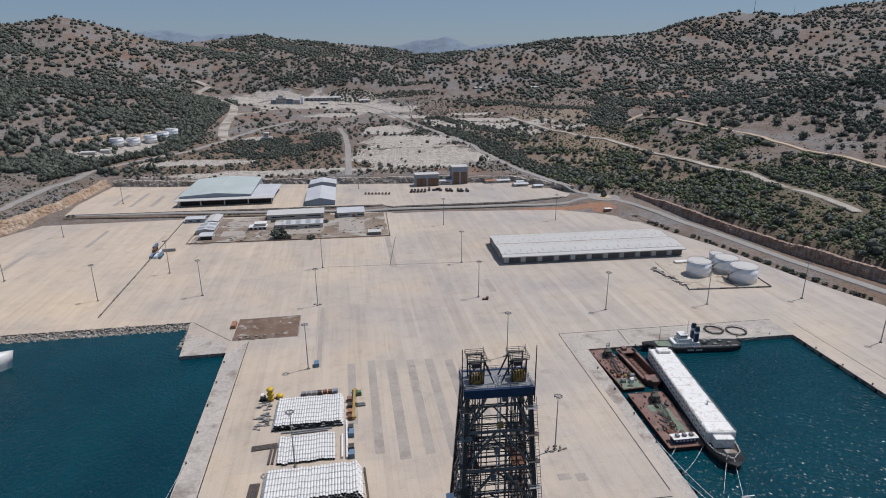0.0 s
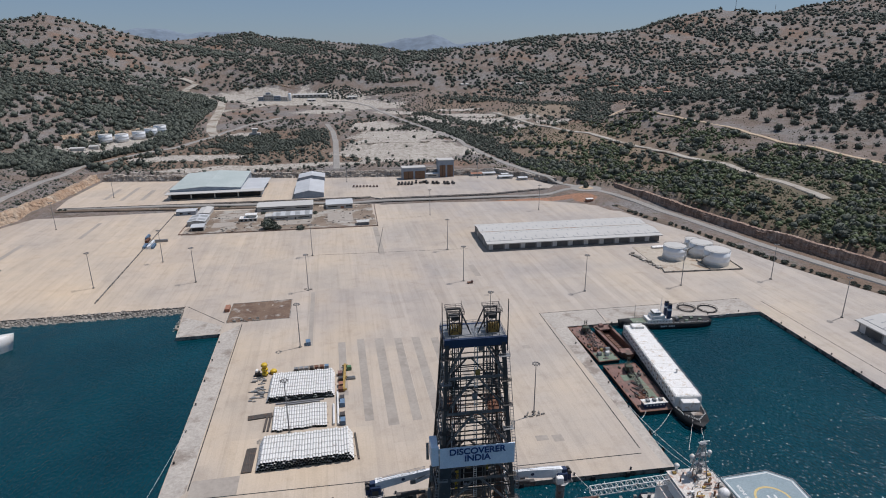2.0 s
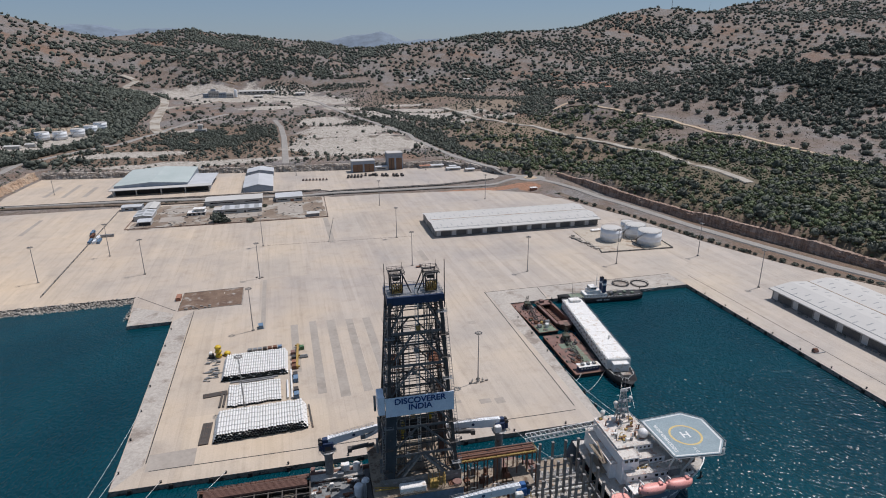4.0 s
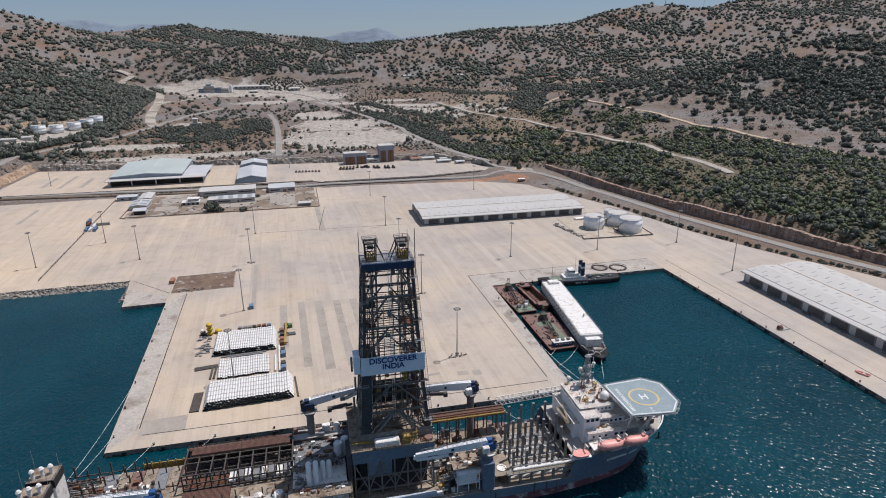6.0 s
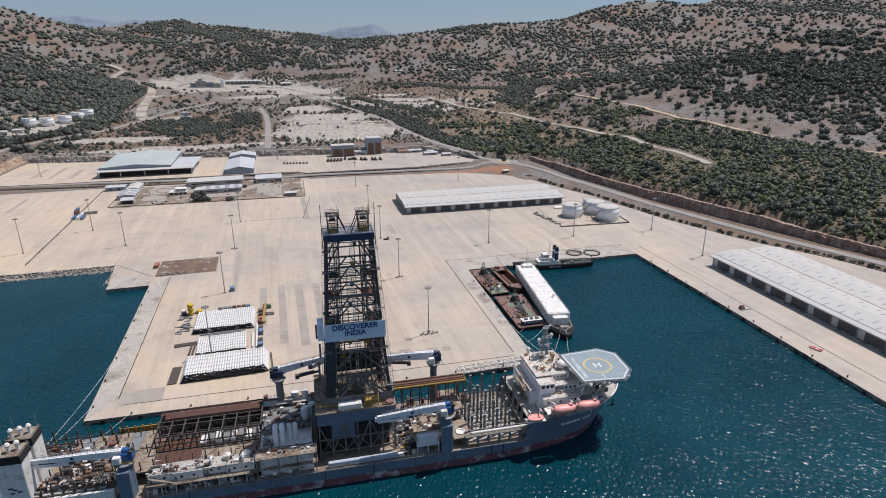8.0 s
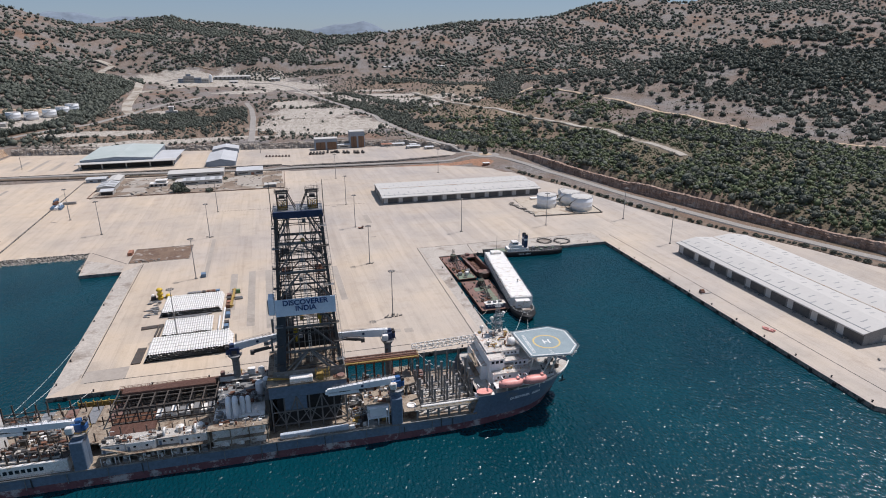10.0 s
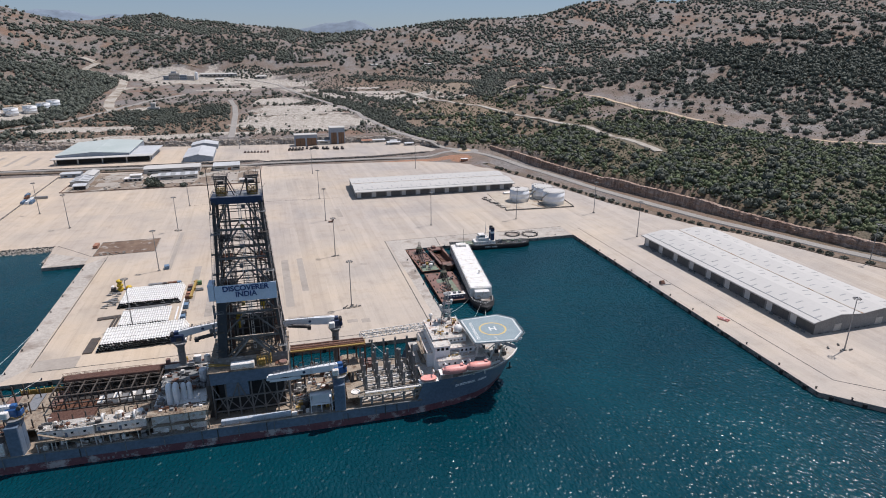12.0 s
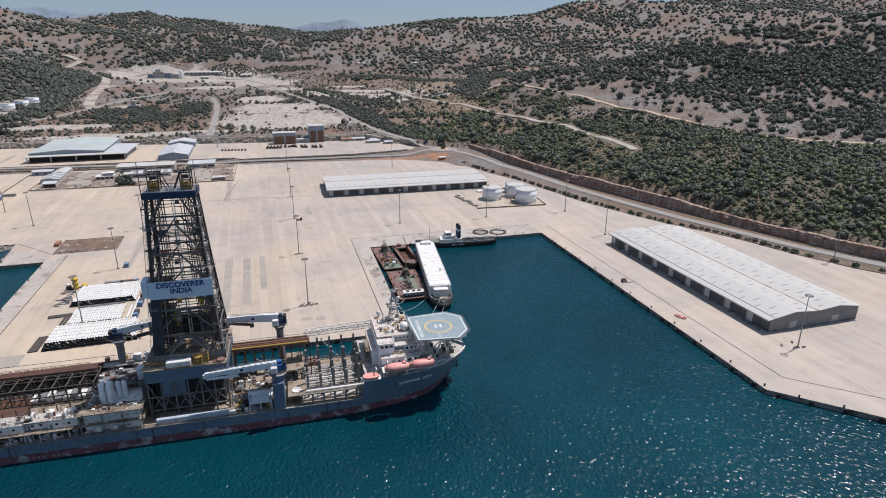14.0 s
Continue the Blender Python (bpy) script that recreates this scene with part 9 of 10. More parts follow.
# ---- back yard and compound buildings ----
def gabled(name, label, x0, x1, y0, y1, z, eave, ridge, axis, wall, roof, category="building", group="", overhang=0.6, openings=(), stripes=0, yaw=0.0):
    """A gabled building: walls, two roof slopes, openings on the south side; ridge along the given axis."""
    w, d = x1 - x0, y1 - y0
    b = thing(name, pose((x0 + x1) / 2, (y0 + y1) / 2, z, 0, 0, yaw), label, category, group)
    hw, hd = w / 2, d / 2
    bm = BM()
    if axis == "y":
        prof = [(-hw, 0), (hw, 0), (hw, eave), (0, ridge), (-hw, eave)]
        lo, hi = [bm.verts.new((a, -hd, c)) for a, c in prof], [bm.verts.new((a, hd, c)) for a, c in prof]
    else:
        prof = [(-hd, 0), (hd, 0), (hd, eave), (0, ridge), (-hd, eave)]
        lo, hi = [bm.verts.new((hw, a, c)) for a, c in prof], [bm.verts.new((-hw, a, c)) for a, c in prof]
    bm.faces.new(lo), bm.faces.new(hi[::-1])
    for k in range(5):
        bm.faces.new((lo[(k + 1) % 5], lo[k], hi[k], hi[(k + 1) % 5]))
    part("wall_cladding", bm, wall, b)
    span = hw if axis == "y" else hd
    run = hd if axis == "y" else hw
    drop = (ridge - eave) / span * overhang
    for s in (-1, 1):
        bm = BM()
        q = []
        for dz in (0.08, 0.3):
            for a, c in ((s * (span + overhang), eave - drop), (0, ridge)):
                for e in (-run - overhang, run + overhang):
                    q.append(bm.verts.new((a, e, c + dz) if axis == "y" else (e, a, c + dz)))
        for f in ((0, 1, 3, 2), (4, 6, 7, 5), (0, 4, 5, 1), (2, 3, 7, 6), (0, 2, 6, 4), (1, 5, 7, 3)):
            bm.faces.new([q[i] for i in f])
        bmesh.ops.recalc_face_normals(bm, faces=bm.faces)
        slope = part("roof", bm, roof, b)
        for k in range(stripes):
            c = -run + run * 2 * (k + 0.5) / stripes
            ww = run / stripes * 0.5
            bm = BM()
            q = [bm.verts.new((a, c + e, cc + 0.34) if axis == "y" else (c + e, a, cc + 0.34)) for a, cc, e in ((s * span * 0.95, eave + (ridge - eave) * 0.05, -ww), (s * span * 0.95, eave + (ridge - eave) * 0.05, ww), (s * span * 0.1, eave + (ridge - eave) * 0.9, ww), (s * span * 0.1, eave + (ridge - eave) * 0.9, -ww))]
            f = bm.faces.new(q)
            bmesh.ops.recalc_face_normals(bm, faces=[f])
            f.normal_update()
            if f.normal.z < 0:
                f.normal_flip()
            ex = bmesh.ops.extrude_face_region(bm, geom=[f])
            bmesh.ops.translate(bm, verts=[v for v in ex["geom"] if isinstance(v, bmesh.types.BMVert)], vec=(0, 0, 0.05))
            part("roof_light", bm, M_SKYLIGHT, slope)
    for kind, cx, ww, zz, hh in openings:
        part(kind, box(BM(), cx - ww / 2, cx + ww / 2, -hd - 0.09, -hd + 0.05, zz, zz + hh), M_GLASS if kind == "window" else M_DARK if kind == "opening" else M_ROOF_GREY if kind == "shutter" else M_TILE, b)
    return b


# big open-fronted hangar with an annex roof
hangar = gabled("hangar", "wide open-fronted hangar with a pale green sheet roof", -123, -38, 398, 508, 4, 10.5, 13.4, "y", M_WALL_BLUEGREY, M_ROOF_GREEN, "hangar", stripes=0)
bm = box(BM(), -126, -9, 384, 399, 11.4, 12.1)
part("canopy", bm, M_ROOF_WHITE, hangar, "white front canopy").matrix_local = hangar.matrix_world.inverted()
bm = BM()
v = [bm.verts.new(c) for c in ((-39, 398, 11.6), (-10, 398, 11.2), (-7, 470, 11.2), (-37, 472, 11.6))]
f = bm.faces.new(v)
ex = bmesh.ops.extrude_face_region(bm, geom=[f])
bmesh.ops.translate(bm, verts=[q for q in ex["geom"] if isinstance(q, bmesh.types.BMVert)], vec=(0, 0, 0.3))
bmesh.ops.recalc_face_normals(bm, faces=bm.faces)
part("annex_roof", bm, M_ROOF_GREY, hangar, "pale grey lean-to roof").matrix_local = hangar.matrix_world.inverted()
for x in (-122, -96, -68, -40, -12):
    part("column", box(BM(), x - 0.6, x + 0.6, 386, 387.2, 4, 11.4), M_WALL_PALE, hangar).matrix_local = hangar.matrix_world.inverted()
# near-black box stands in for the shade inside the hangar
part("dark_interior", box(BM(), -121, -13, 393, 397.8, 4, 11.3), M_DARK, hangar).matrix_local = hangar.matrix_world.inverted()
part("annex_wall", box(BM(), -38, -12, 398, 466, 4, 11), M_WALL_BLUEGREY, hangar).matrix_local = hangar.matrix_world.inverted()

gabled("storage_shed", "grey-blue gabled storage shed", 30, 65.8, 365, 440, 4, 5.8, 9.4, "y", M_WALL_BLUEGREY, M_ROOF_GREY, "shed", "gabled sheds")
gabled("storage_shed", "grey-blue gabled storage shed behind its twin", 30.8, 66.5, 464, 494, 4, 5.8, 9.2, "y", M_WALL_BLUEGREY, M_ROOF_GREY, "shed", "gabled sheds")
gabled("long_building", "long pale low building with a white roof and ribbon windows", -10.5, 53, 321, 345, 0, 5.8, 7.2, "x", M_WALL_PALE, M_ROOF_WHITE, openings=[("window", -14, 26, 2.6, 1.2), ("window", 20, 16, 2.6, 1.2)])
gabled("long_building", "pale low building with a patched grey-white roof", 11, 53, 280, 298, 0, 5.0, 6.4, "x", M_WALL_PALE, M_ROOF_GREY, stripes=4, openings=[("window", -12, 13, 1.8, 1.2), ("window", 12, 12, 1.8, 1.2), ("opening", 3, 1.6, 0.1, 2.4)])
gabled("annex", "small pale annex with a white roof", 2, 10.6, 286, 298, 0, 3.4, 4.2, "x", M_WALL_PALE, M_ROOF_WHITE)
gabled("office_building", "white office building with terracotta doors", 68.6, 99.6, 318, 343, 0, 5.6, 6.8, "x", M_WALL_PALE, M_ROOF_GREY, openings=[("window", -8, 11, 2.2, 1.4), ("window", 11, 7, 2.2, 1.4), ("door", 3.2, 4.0, 0.1, 3.2)])
gabled("guard_hut", "small white hut with a flat pale roof", 101.4, 114, 241, 250, 0, 3.4, 4.0, "x", M_WALL_GREY, M_ROOF_WHITE)
gabled("shed", "blue-grey shed with two dark doors", -100.5, -79.5, 325, 338, 0, 4.4, 5.2, "x", M_WALL_BLUEGREY, M_ROOF_GREY, openings=[("window", -5, 3.4, 1.2, 1.6), ("window", 3.5, 3.4, 1.2, 1.6)])
gabled("shed", "open-fronted grey shed with sloping roof", -70, -57.4, 254, 268, 0, 4.2, 5.4, "x", M_WALL_PALE, M_ROOF_GREY, openings=[("opening", 0, 11, 0.1, 3.4)])
gabled("shed", "grey-roofed shed with patched sheets", -78, -60, 275, 303, 0, 4.6, 6.0, "y", M_WALL_PALE, M_ROOF_GREY, stripes=2)
gabled("shed", "small pale gabled shed in the compound", -75, -62, 310, 340, 0, 4.4, 5.6, "y", M_WALL_PALE, M_ROOF_WHITE)
# unfinished concrete house
ruin = thing("unfinished_house", pose(-16, 287, 0), "unfinished white concrete house with open bays", "house")
part("ground_floor", box(BM(), -9, 9, -5, 6, 0, 3.2), M_WALL_PALE, ruin)
part("slab", box(BM(), -9.5, 9.5, -5.6, 6.4, 3.2, 3.6), M_WHITE, ruin)
part("upper_room", box(BM(), -3, 8, -2, 6, 3.6, 6.4), M_WALL_PALE, ruin)
part("upper_slab", box(BM(), -3.6, 9.2, -3.6, 6.4, 6.4, 6.8), M_WHITE, ruin)
for x in (-7, -2.5, 2.5, 7):
    part("opening", box(BM(), x - 1.2, x + 1.2, -5.1, -4.9, 0.5, 2.6), M_DARK, ruin)
for x in (-2.6, 8.6):
    part("column", box(BM(), x - 0.2, x + 0.2, -3.3, -2.9, 3.6, 6.4), M_WHITE, ruin)
# brown boiler houses with grey-blue tops
for x0, x1, y0, y1, h, n in ((175.5, 208.5, 450, 466, 16.0, 2), (228.5, 250.8, 456, 474, 24.0, 2)):
    bh = thing("plant_house", pose(x0, y0, 4), "brown-fronted plant house with blue-grey cladding", "plant building", "plant houses")
    w, d = x1 - x0, y1 - y0
    part("body", box(BM(), 0, w, 0, d, 0, h, bevel=0.1), M_WALL_BLUEGREY, bh)
    part("roof", box(BM(), -0.5, w + 0.5, -0.5, d + 0.5, h, h + 0.7), M_ROOF_WHITE, bh)
    for k in range(n):
        part("brown_door", box(BM(), 1.4 + k * w / n, w / n * (k + 1) - 1.2, -0.15, 0.02, 0.2, h * 0.72), M_BROWN, bh, "tall brown folding door")
        part("door_post", box(BM(), w / n * (k + 0.5) - 0.2, w / n * (k + 0.5) + 0.2, -0.25, 0.0, 0.2, h * 0.72), M_DARK, bh)
gabled("low_annex", "low pale annex between the plant houses", 209.5, 228, 455, 464, 4, 5.4, 6.0, "x", M_WALL_PALE, M_ROOF_GREY, openings=[("window", 0, 12, 2, 1.4)])
for x0, x1, y0, y1, roof in ((252, 285, 472, 480, M_ROOF_WHITE), (276, 292, 452, 462, M_TILE), (293, 312, 452, 462, M_ROOF_GREY), (310, 330, 424, 434, M_ROOF_GREY), (334, 347, 409, 418, M_ROOF_GREY), (318, 328, 440, 446, M_ROOF_GREY)):
    z = 4
    gabled("site_office", "low pale site office by the rock face", x0, x1, y0, y1, z, 3.4, 4.4, "x", M_WALL_PALE, roof, "office", "site offices", openings=[("window", 0, (x1 - x0) * 0.6, 1.2, 1.1)])


# parked vehicles in the back yard
def vehicle(l, w, h, paint, label, group):
    v = thing("parked_vehicle", pose(0, 0, 0), label, "vehicle", group)
    part("chassis", box(BM(), -l / 2, l / 2, -w / 2, w / 2, 0.45, 1.1, bevel=0.12), paint, v)
    part("cab", box(BM(), l * 0.12, l * 0.42, -w * 0.46, w * 0.46, 1.1, h, bevel=0.18), paint, v)
    part("windscreen", box(BM(), l * 0.4, l * 0.44, -w * 0.4, w * 0.4, h * 0.55, h * 0.9), M_GLASS, v)
    part("bed", box(BM(), -l * 0.48, l * 0.08, -w * 0.48, w * 0.48, 1.1, h * 0.75, bevel=0.1), M_DERRICK, v)
    for i in (-0.32, 0.3):
        for j in (-1, 1):
            part("wheel", tube(BM(), (i * l, j * w * 0.5 - 0.15, 0.5), (i * l, j * w * 0.5 + 0.15, 0.5), 0.5, n=10), M_BLACK, v)
    return v


car = vehicle(5.2, 2.2, 2.3, M_DECK_RED, "dark red tractor unit parked in a row", "row of small vehicles")
car.matrix_world = pose(105, 416, 4, 0, 0, 80)
for k in range(1, 8):
    copy_thing(car, pose(105 + k * 4.4, 416 - k * 0.75, 4, 0, 0, 80 + k % 3))
truck = vehicle(9.5, 2.8, 3.6, M_DERRICK, "dark lorry parked in the back yard", "row of lorries")
truck.matrix_world = pose(166, 417, 4, 0, 0, 75)
for x, y, a in ((170.5, 417.5, 75), (175, 417, 76), (179.5, 416.5, 74), (184, 416, 75), (191, 424, 80), (199, 420, 20), (205, 419, 100), (214, 414, 105), (219, 413, 103), (229, 410, 100), (233, 408.5, 96), (240, 408, 98)):
    copy_thing(truck, pose(x, y, 4, 0, 0, a))
# compound ground and fence
M_COMPOUND = surface("compound_earth", (0.165, 0.12, 0.085), (0.26, 0.205, 0.155), 0.05, 0.7, 0.95, stain=(0.36, 0.33, 0.285), stain_scale=0.04, stain_at=0.55)
bm = BM()
NX, NY = 34, 20
gv = [[bm.verts.new((-79 + 203 * i / NX, 238 + 100 * j / NY - 3 * i / NX, 0.12 + (0.25 * (noise.noise(Vector((i * 0.5, j * 0.5, 3))) + 0.4) if 0 < i < NX and 0 < j < NY else -0.2))) for i in range(NX + 1)] for j in range(NY + 1)]
for j in range(NY):
    for i in range(NX):
        bm.faces.new((gv[j][i], gv[j][i + 1], gv[j + 1][i + 1], gv[j + 1][i]))
tagged(part("compound_ground", bm, M_COMPOUND), "bare earth and rubble ground of the compound", "ground", kind="structure")
for k, (x0, x1, y0, y1) in enumerate(((-52, -28, 262, 282), (-46, -16, 300, 318), (70, 98, 262, 300), (14, 52, 258, 276))):
    tagged(part("slab", box(BM(), x0, x1, y0, y1, 0.25, 0.42), M_LANE), "pale concrete slab in the compound", "slab", kind="structure")
rr = random.Random(61)
bm = BM()
for _ in range(170):
    x, y, e = rr.uniform(-74, 120), rr.uniform(244, 333), rr.uniform(0.3, 1.3)
    if not (-14 < x < 56 and 278 < y < 346) and not (66 < x < 102 and y > 315) and not (-26 < x < -6 and 280 < y < 295):
        bm2 = box(bm, x - e, x + e, y - e * 0.6, y + e * 0.6, 0.1, 0.3 + e * 0.8)
tagged(part("rubble", bm, M_STONE), "scattered rubble and rubbish in the compound", "rubble", kind="stuff")
fence = thing("perimeter_fence", pose(0, 0, 0), "dark low fence wall round the compound", "fence", kind="structure")
for a, b in (((-80.5, 243), (123, 234.5)), ((123, 234.5), (126, 334)), ((-80.5, 243), (-79.5, 322))):
    part("wall", beam(BM(), (*a, 0.5), (*b, 0.5), 0.35, 1.0), M_ROCK, fence)
    n = int((Vector(b) - Vector(a)).length / 9)
    for k in range(n + 1):
        p = Vector((*a, 0)).lerp(Vector((*b, 0)), k / n)
        part("post", beam(BM(), p, p + Vector((0, 0, 2.0)), 0.14), M_STEEL, fence)
wall2 = thing("yard_fence", pose(0, 0, 0), "low kerb wall along the front of the back yard", "fence", kind="structure")
for a, b in (((-240, 369, 4.4), (124, 353, 4.4)), ((137, 343, 4.3), (277, 339, 4.3)), ((277, 339, 4.3), (356, 353, 4.3))):
    part("wall", beam(BM(), a, b, 0.4, 0.9), M_QUAY, wall2)
for k in range(30):
    p = Vector((140, 343, 4)).lerp(Vector((350, 351, 4)), k / 29)
    part("post", beam(BM(), p, p + Vector((0, 0, 2.2)), 0.14), M_STEEL, wall2)


# rock faces cut round the port
def rock_face(label, line, height, lean, seed, material=M_ROCK_PALE, step=1.8):
    pts = [Vector((*p, 0)) for p in line]
    way = []
    for a, b in zip(pts, pts[1:]):
        n = max(1, int((b - a).length / step))
        way += [a.lerp(b, k / n) for k in range(n)]
    way.append(pts[-1])
    rows, bm = [], BM()
    R = 9
    for k, p in enumerate(way):
        d = (way[min(k + 1, len(way) - 1)] - way[max(k - 1, 0)]).normalized()
        nrm = Vector((-d.y, d.x, 0))
        z0, out = height(p)
        col = []
        for j in range(R + 1):
            s = j / R
            rough = 1.8 * noise.noise(Vector((p.x * 0.16, p.y * 0.16, j * 0.25 + seed))) + 1.1 * noise.noise(Vector((p.x * 0.45, p.y * 0.45, j * 0.2 + seed))) + 0.9 * noise.noise(Vector((p.x * 0.7, p.y * 0.7, j * 1.1 + seed)))
            q = p + nrm * (lean * s + rough * (0.4 if j in (0, R) else 1.0) * (1 if j % 2 else 0.5))
            col.append(bm.verts.new((q.x, q.y, z0 + (out - z0) * s + 0.5 * noise.noise(Vector((p.x * 0.3, p.y * 0.3, j + seed))))))
        top = p + nrm * (lean - 6)
        col.append(bm.verts.new((top.x, top.y, out - 0.5)))
        rows.append(col)
    for a, b in zip(rows, rows[1:]):
        for j in range(R + 1):
            bm.faces.new((a[j], b[j], b[j + 1], a[j + 1]))
    bmesh.ops.recalc_face_normals(bm, faces=bm.faces)
    tagged(part("rock_face", bm, material), label, "rock face", kind="structure")


def above(p, nx, ny):
    return max(float(land(p.x + nx * 12, p.y + ny * 12)), 9.0)


rock_face("brown rock cut above the port road", [(660, -340), (567, -156), (553, -120), (538, -78), (523, -26), (505, 33), (484, 107), (464, 210), (450, 280), (443, 315), (441, 338)], lambda p: (0.4, above(p, 0.9, 0.35) * 0.80 + 0.8 * noise.noise(Vector((p.x * 0.05, p.y * 0.05, 2))) + 0.9 * noise.noise(Vector((p.x * 0.4, p.y * 0.4, 2)))), -1.3, 3, M_ROCK)
rock_face("pale rock face behind the back yard", [(376, 378), (346, 424), (311, 458), (86, 488), (-42, 513), (-158, 516), (-246, 533)], lambda p: (3.0, above(p, 0.1, 1) + 0.3 + 1.8 * noise.noise(Vector((p.x * 0.06, p.y * 0.06, 5))) + 1.0 * noise.noise(Vector((p.x * 0.35, p.y * 0.35, 5)))), -3.0, 8)
rock_face("orange-brown rock cutting west of the yard", [(-249, 545), (-255, 421), (-268, 351), (-283, 309), (-330, 60)], lambda p: (-0.6, above(p, -1, 0) + 1.5 + 1.5 * noise.noise(Vector((p.x * 0.1, p.y * 0.1, 9)))), -7.5, 15, M_ROCK_ORANGE)
rock_face("orange rock cutting behind the far tanks", [(-232, 890), (-262, 858), (-288, 822), (-330, 796), (-372, 745)], lambda p: (float(land(p.x, p.y)) - 1, max(float(land(p.x - 9, p.y + 8)), float(land(p.x, p.y)) + 7)), -6.0, 41, M_ROCK_ORANGE)

rock_face("reddish rock bench above the quarry yard", [(-30, 1412), (-70, 1428), (-120, 1440), (-190, 1428)], lambda p: (float(land(p.x, p.y - 14)) - 1, float(land(p.x, p.y)) + 5.0 + 1.2 * noise.noise(Vector((p.x * 0.1, p.y * 0.1, 3)))), -5.0, 63, M_ROCK_ORANGE)
rock_face("pale quarried rock bench on the valley floor", [(306, 652), (262, 655), (214, 650), (168, 658), (112, 650)], lambda p: (float(land(p.x, p.y - 12)) - 0.6, float(land(p.x, p.y + 12)) + 1.2 * noise.noise(Vector((p.x * 0.2, p.y * 0.2, 3)))), -5.0, 57)

# ---- single trees and clipped rows ----
def shrub_mesh(seed, leaves=150):
    rg = np.random.default_rng(seed)
    vs, fs = bush_template(rg, 2, leaves)
    me = bpy.data.meshes.new("crown")
    me.from_pydata(vs.tolist(), [], fs.tolist())
    me.materials.append(M_LEAF)
    return me


SHRUBS = [shrub_mesh(100 + k) for k in range(4)]
TRUNK = finish("trunk", tube(tube(tube(BM(), (0, 0, -0.3), (0.05, 0, 0.5), 0.13, 0.08, 7), (0.03, 0, 0.3), (0.4, 0.2, 0.7), 0.06, 0.03, 5), (0.03, 0, 0.35), (-0.3, -0.25, 0.75), 0.06, 0.03, 5), M_BARK)


def shrub(name, x, y, r, h, label, category, group, k):
    ob = thing(name, pose(x, y, float(land(x, y)) if cut_depth(np.array(x), np.array(y)) > -40 and not (y < 350 and x < 395) else 0, 0, 0, k * 77), label, category, group)
    t = new("trunk", TRUNK)
    t.parent = ob
    t.matrix_local = Matrix.Diagonal((r, r, h, 1))
    c = new("crown", SHRUBS[k % 4])
    c.parent = ob
    c.matrix_local = Matrix.Translation((0, 0, h * 0.02)) @ Matrix.Diagonal((r, r, h, 1))
    return ob


rr = random.Random(77)
edge = [(402, 262), (420, 192), (434, 147), (443, 103), (455, 49), (465, 15), (476, -17), (489, -48), (506, -78), (517, -103), (530, -143), (547, -178), (568, -210)]
k = 0
for (ax, ay), (bx, by) in zip(edge, edge[1:]):
    n = max(1, int(math.hypot(bx - ax, by - ay) / 4.6))
    for j in range(n):
        s = (j + rr.uniform(0.1, 0.9)) / n
        if rr.random() < 0.3 + 0.9 * (noise.noise(Vector((ax + (bx - ax) * s, ay + (by - ay) * s, 4)) * 0.05) + 0.35):
            shrub("hedge_shrub", ax + (bx - ax) * s + 2.2 + rr.uniform(-0.9, 0.9), ay + (by - ay) * s, rr.uniform(1.2, 2.9), rr.uniform(1.3, 2.7), "dark green shrub in the row beside the port road", "shrub", "shrub row", k)
            k += 1
for j in range(36):
    x = -236 + j * 5.6 + rr.uniform(-0.8, 0.8)
    shrub("hedge_shrub", x, 361.5 - (x + 235) * 0.078, rr.uniform(1.5, 2.5), rr.uniform(1.5, 2.5), "small dark shrub along the yard road", "shrub", "yard shrubs", j)
for x, y, r_, h_ in ((9, 247, 7.4, 8.5), (15, 244, 5.0, 4.6), (19, 244, 3.2, 3.0), (42, 239, 4.2, 3.6), (56, 300, 2.6, 2.6), (-3, 312, 2.6, 2.2), (404, 340, 3.4, 6.4), (411, 369, 5.4, 7.6)):
    shrub("tree", x, y, r_, h_, "dense green tree standing alone", "tree", "single trees", int(x) % 4)

# dense conifer belt by the west road
rg = np.random.default_rng(5)
u = rg.random(260)
x = interp(u, (0, 0.2, 0.45, 0.65, 0.85, 1), (-334, -318, -288, -256, -225, -195)) + rg.normal(0, 3.5, 260)
y = interp(u, (0, 0.2, 0.45, 0.65, 0.85, 1), (530, 570, 617, 672, 757, 820)) + rg.normal(0, 4, 260)
rad = 2.6 + 1.8 * rg.random(len(x))
thicket("tree_belt", np.stack([x, y, land(x, y)], -1), rad, rad * (1.5 + 0.5 * rg.random(len(x))), FINE, M_LEAF, "belt of dark trees along the west road", rg)["category"] = "trees"

# ---- far buildings ----
for x, y in ((-314, 770), (-291, 783), (-269, 807), (-255, 835), (-244, 857)):
    z = float(land(x, y))
    t = storage_tank(11.2, 13.0, "white storage tank at the foot of the west hill")
    t.matrix_world = pose(x, y, z - 0.5)
    t["group"] = "far tanks"
for x, y, w, d, h in ((-345, 693, 22, 9, 4), (-322, 712, 14, 8, 5)):
    gabled("far_shed", "pale shed beside the far tanks", x, x + w, y, y + d, float(land(x + w / 2, y + d / 2)), h, h + 1.5, "x", M_WALL_PALE, M_ROOF_WHITE, "shed", "far sheds")
pump = thing("concrete_tower_house", pose(-62, 795, float(land(-62, 795))), "pale two-storey concrete house on a mound", "house")
part("wall_cladding", box(BM(), -10, 10, -7, 7, -1, 7), M_WALL_PALE, pump)
part("tower", box(BM(), -4, 4, -4, 4, 7, 14), M_WALL_PALE, pump)
part("roof", box(BM(), -5, 5, -5, 5, 14, 14.8), M_WHITE, pump)
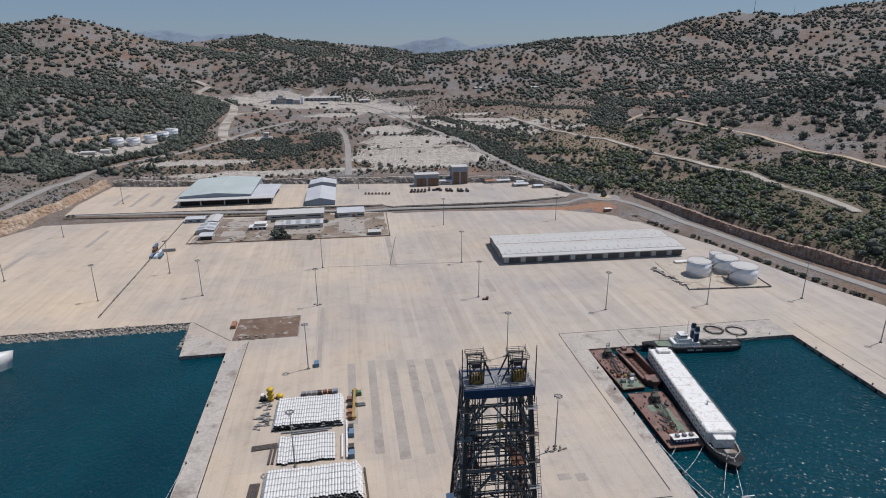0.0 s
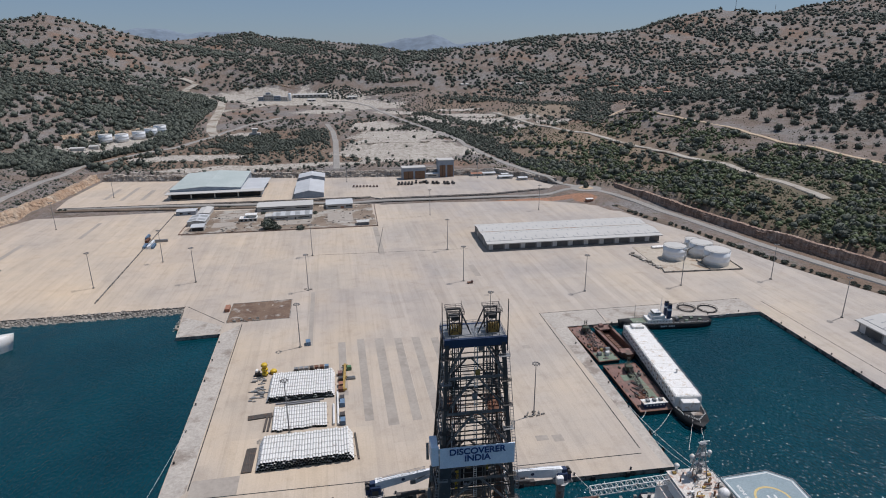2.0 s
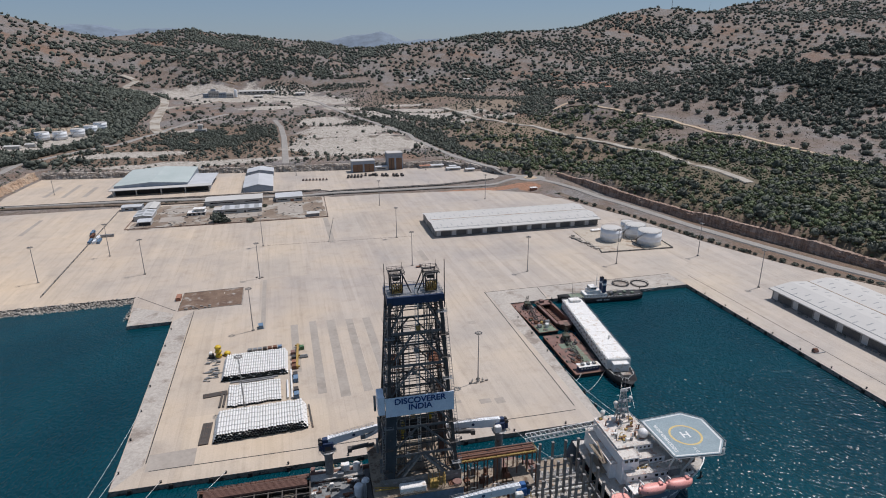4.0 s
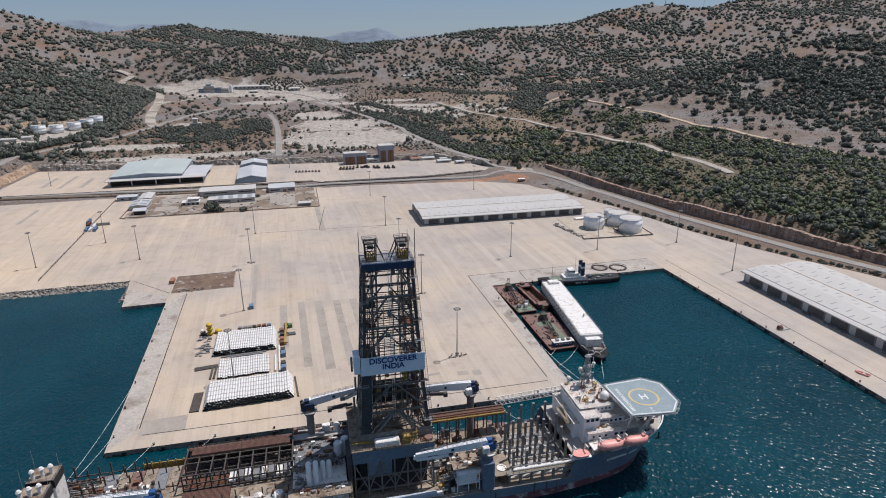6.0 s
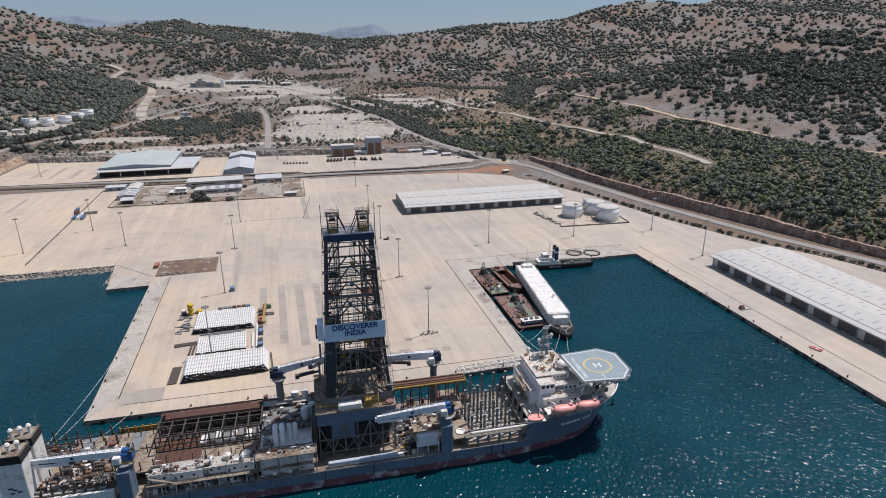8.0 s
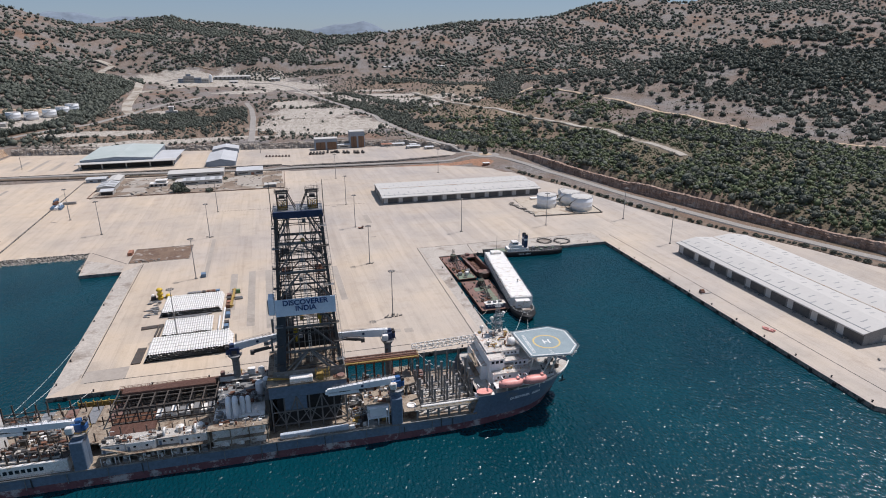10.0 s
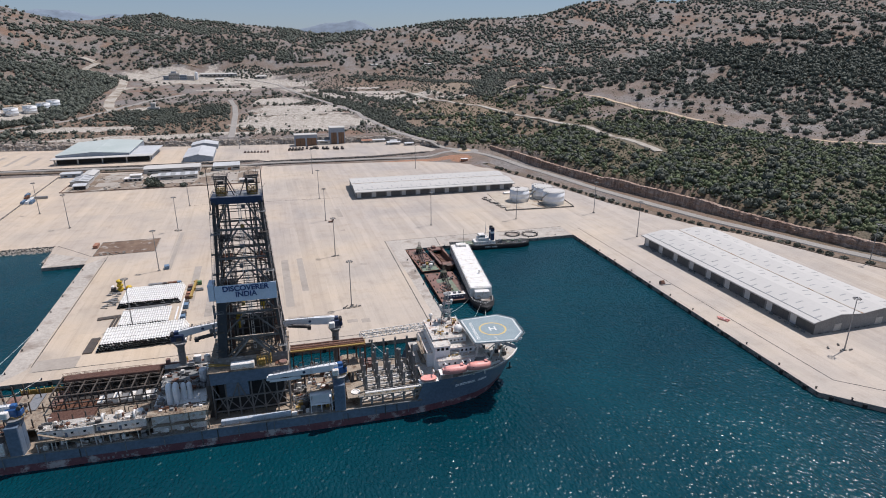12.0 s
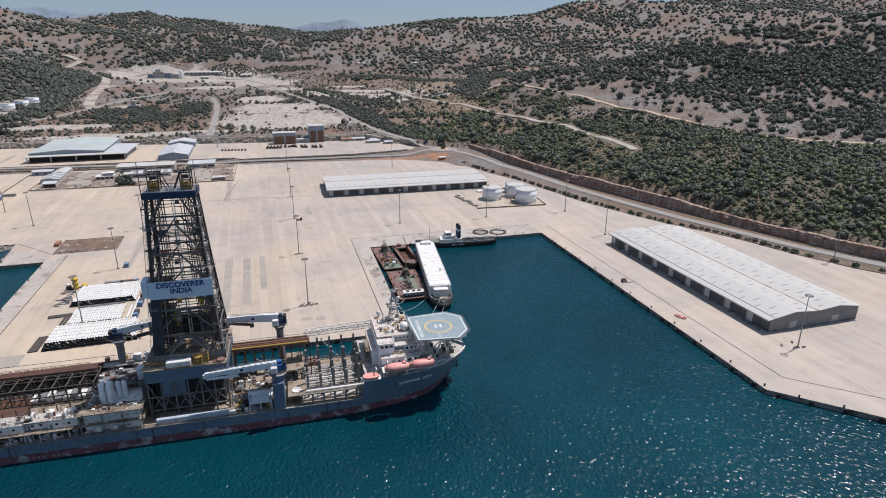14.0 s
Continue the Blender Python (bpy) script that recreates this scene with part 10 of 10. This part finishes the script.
for xx in (-6, 0, 6):
    part("opening", box(BM(), xx - 1.4, xx + 1.4, -7.1, -6.9, 1.5, 4.5), M_DARK, pump)
works = thing("quarry_works", pose(-95, 1325, float(land(-75, 1335))), "pale stepped works building with blue-grey blocks in the quarry", "works building")
for k, (x0, x1, y0, y1, h, mat) in enumerate(((0, 26, 0, 18, 15, M_WALL_PALE), (26, 44, 2, 18, 11, M_WALL_BLUEGREY), (-14, 0, 2, 16, 9, M_WALL_BLUEGREY), (44, 62, 4, 18, 8, M_WALL_PALE), (6, 18, 4, 14, 20, M_WALL_BLUEGREY))):
    wing = part("wing", box(BM(), x0, x1, y0, y1, -4, h, bevel=0.1), mat, works)
    part("wing_roof", box(BM(), x0 - 0.6, x1 + 0.6, y0 - 0.6, y1 + 0.6, h, h + 0.6), M_ROOF_WHITE, wing)
    for z in np.arange(1.5, min(h, 14) - 2.5, 4.0):
        for c in np.arange(x0 + 2.2, x1 - 1, 4.2):
            part("window", box(BM(), c - 1.1, c + 1.1, y0 - 0.12, y0 + 0.05, z, z + 1.8), M_GLASS, wing)
part("conveyor", lattice(BM(), (-14, 8, 8), (-46, 2, 1), 2.2, 2.2, 12, 0.35), M_STEEL, works)
part("silo", lathe(BM(), [(4, -2), (4, 16), (2.4, 18), (0.3, 18.6)], 18, (68, 10, 0)), M_BARE_WHITE, works, "white upright silo")
for x, y, w, d, h, lab in ((-20, 1365, 96, 12, 6, "long low white plant shed in the quarry"), (130, 1338, 26, 12, 6, "pale shed in the quarry"), (20, 1338, 22, 10, 5, "small pale shed beside the quarry works")):
    gabled("plant_shed", lab, x, x + w, y, y + d, float(land(x + w / 2, y + d / 2)), h, h + 2.5, "x", M_WALL_PALE, M_ROOF_WHITE, "plant building", "quarry sheds", openings=[("opening", c, 5, 1, h * 0.55) for c in np.arange(-w / 2 + 5, w / 2 - 3, 11)])
for x, y in ((856, 1208), (896, 1160), (930, 1104), (893, 1008), (608, 1311), (457, 1365)):
    z = float(land(x, y))
    gabled("farm_house", "small pale farm building with a terracotta roof", x, x + 22, y, y + 10, z - 0.5, 4, 6.2, "x", M_WALL_PALE, M_TILE if x > 730 else M_ROOF_WHITE, "house", "farm buildings")
# wind-measuring masts on the ridge
for x, y in ((1760, 2005), (2560, 2788)):
    z = float(land(x, y))
    solo("ridge_mast", tube(BM(), (x, y, z - 2), (x, y, z + 55), 1.2, 0.5, 8), M_STEEL, "slender mast standing on the ridge", "mast", "ridge masts")
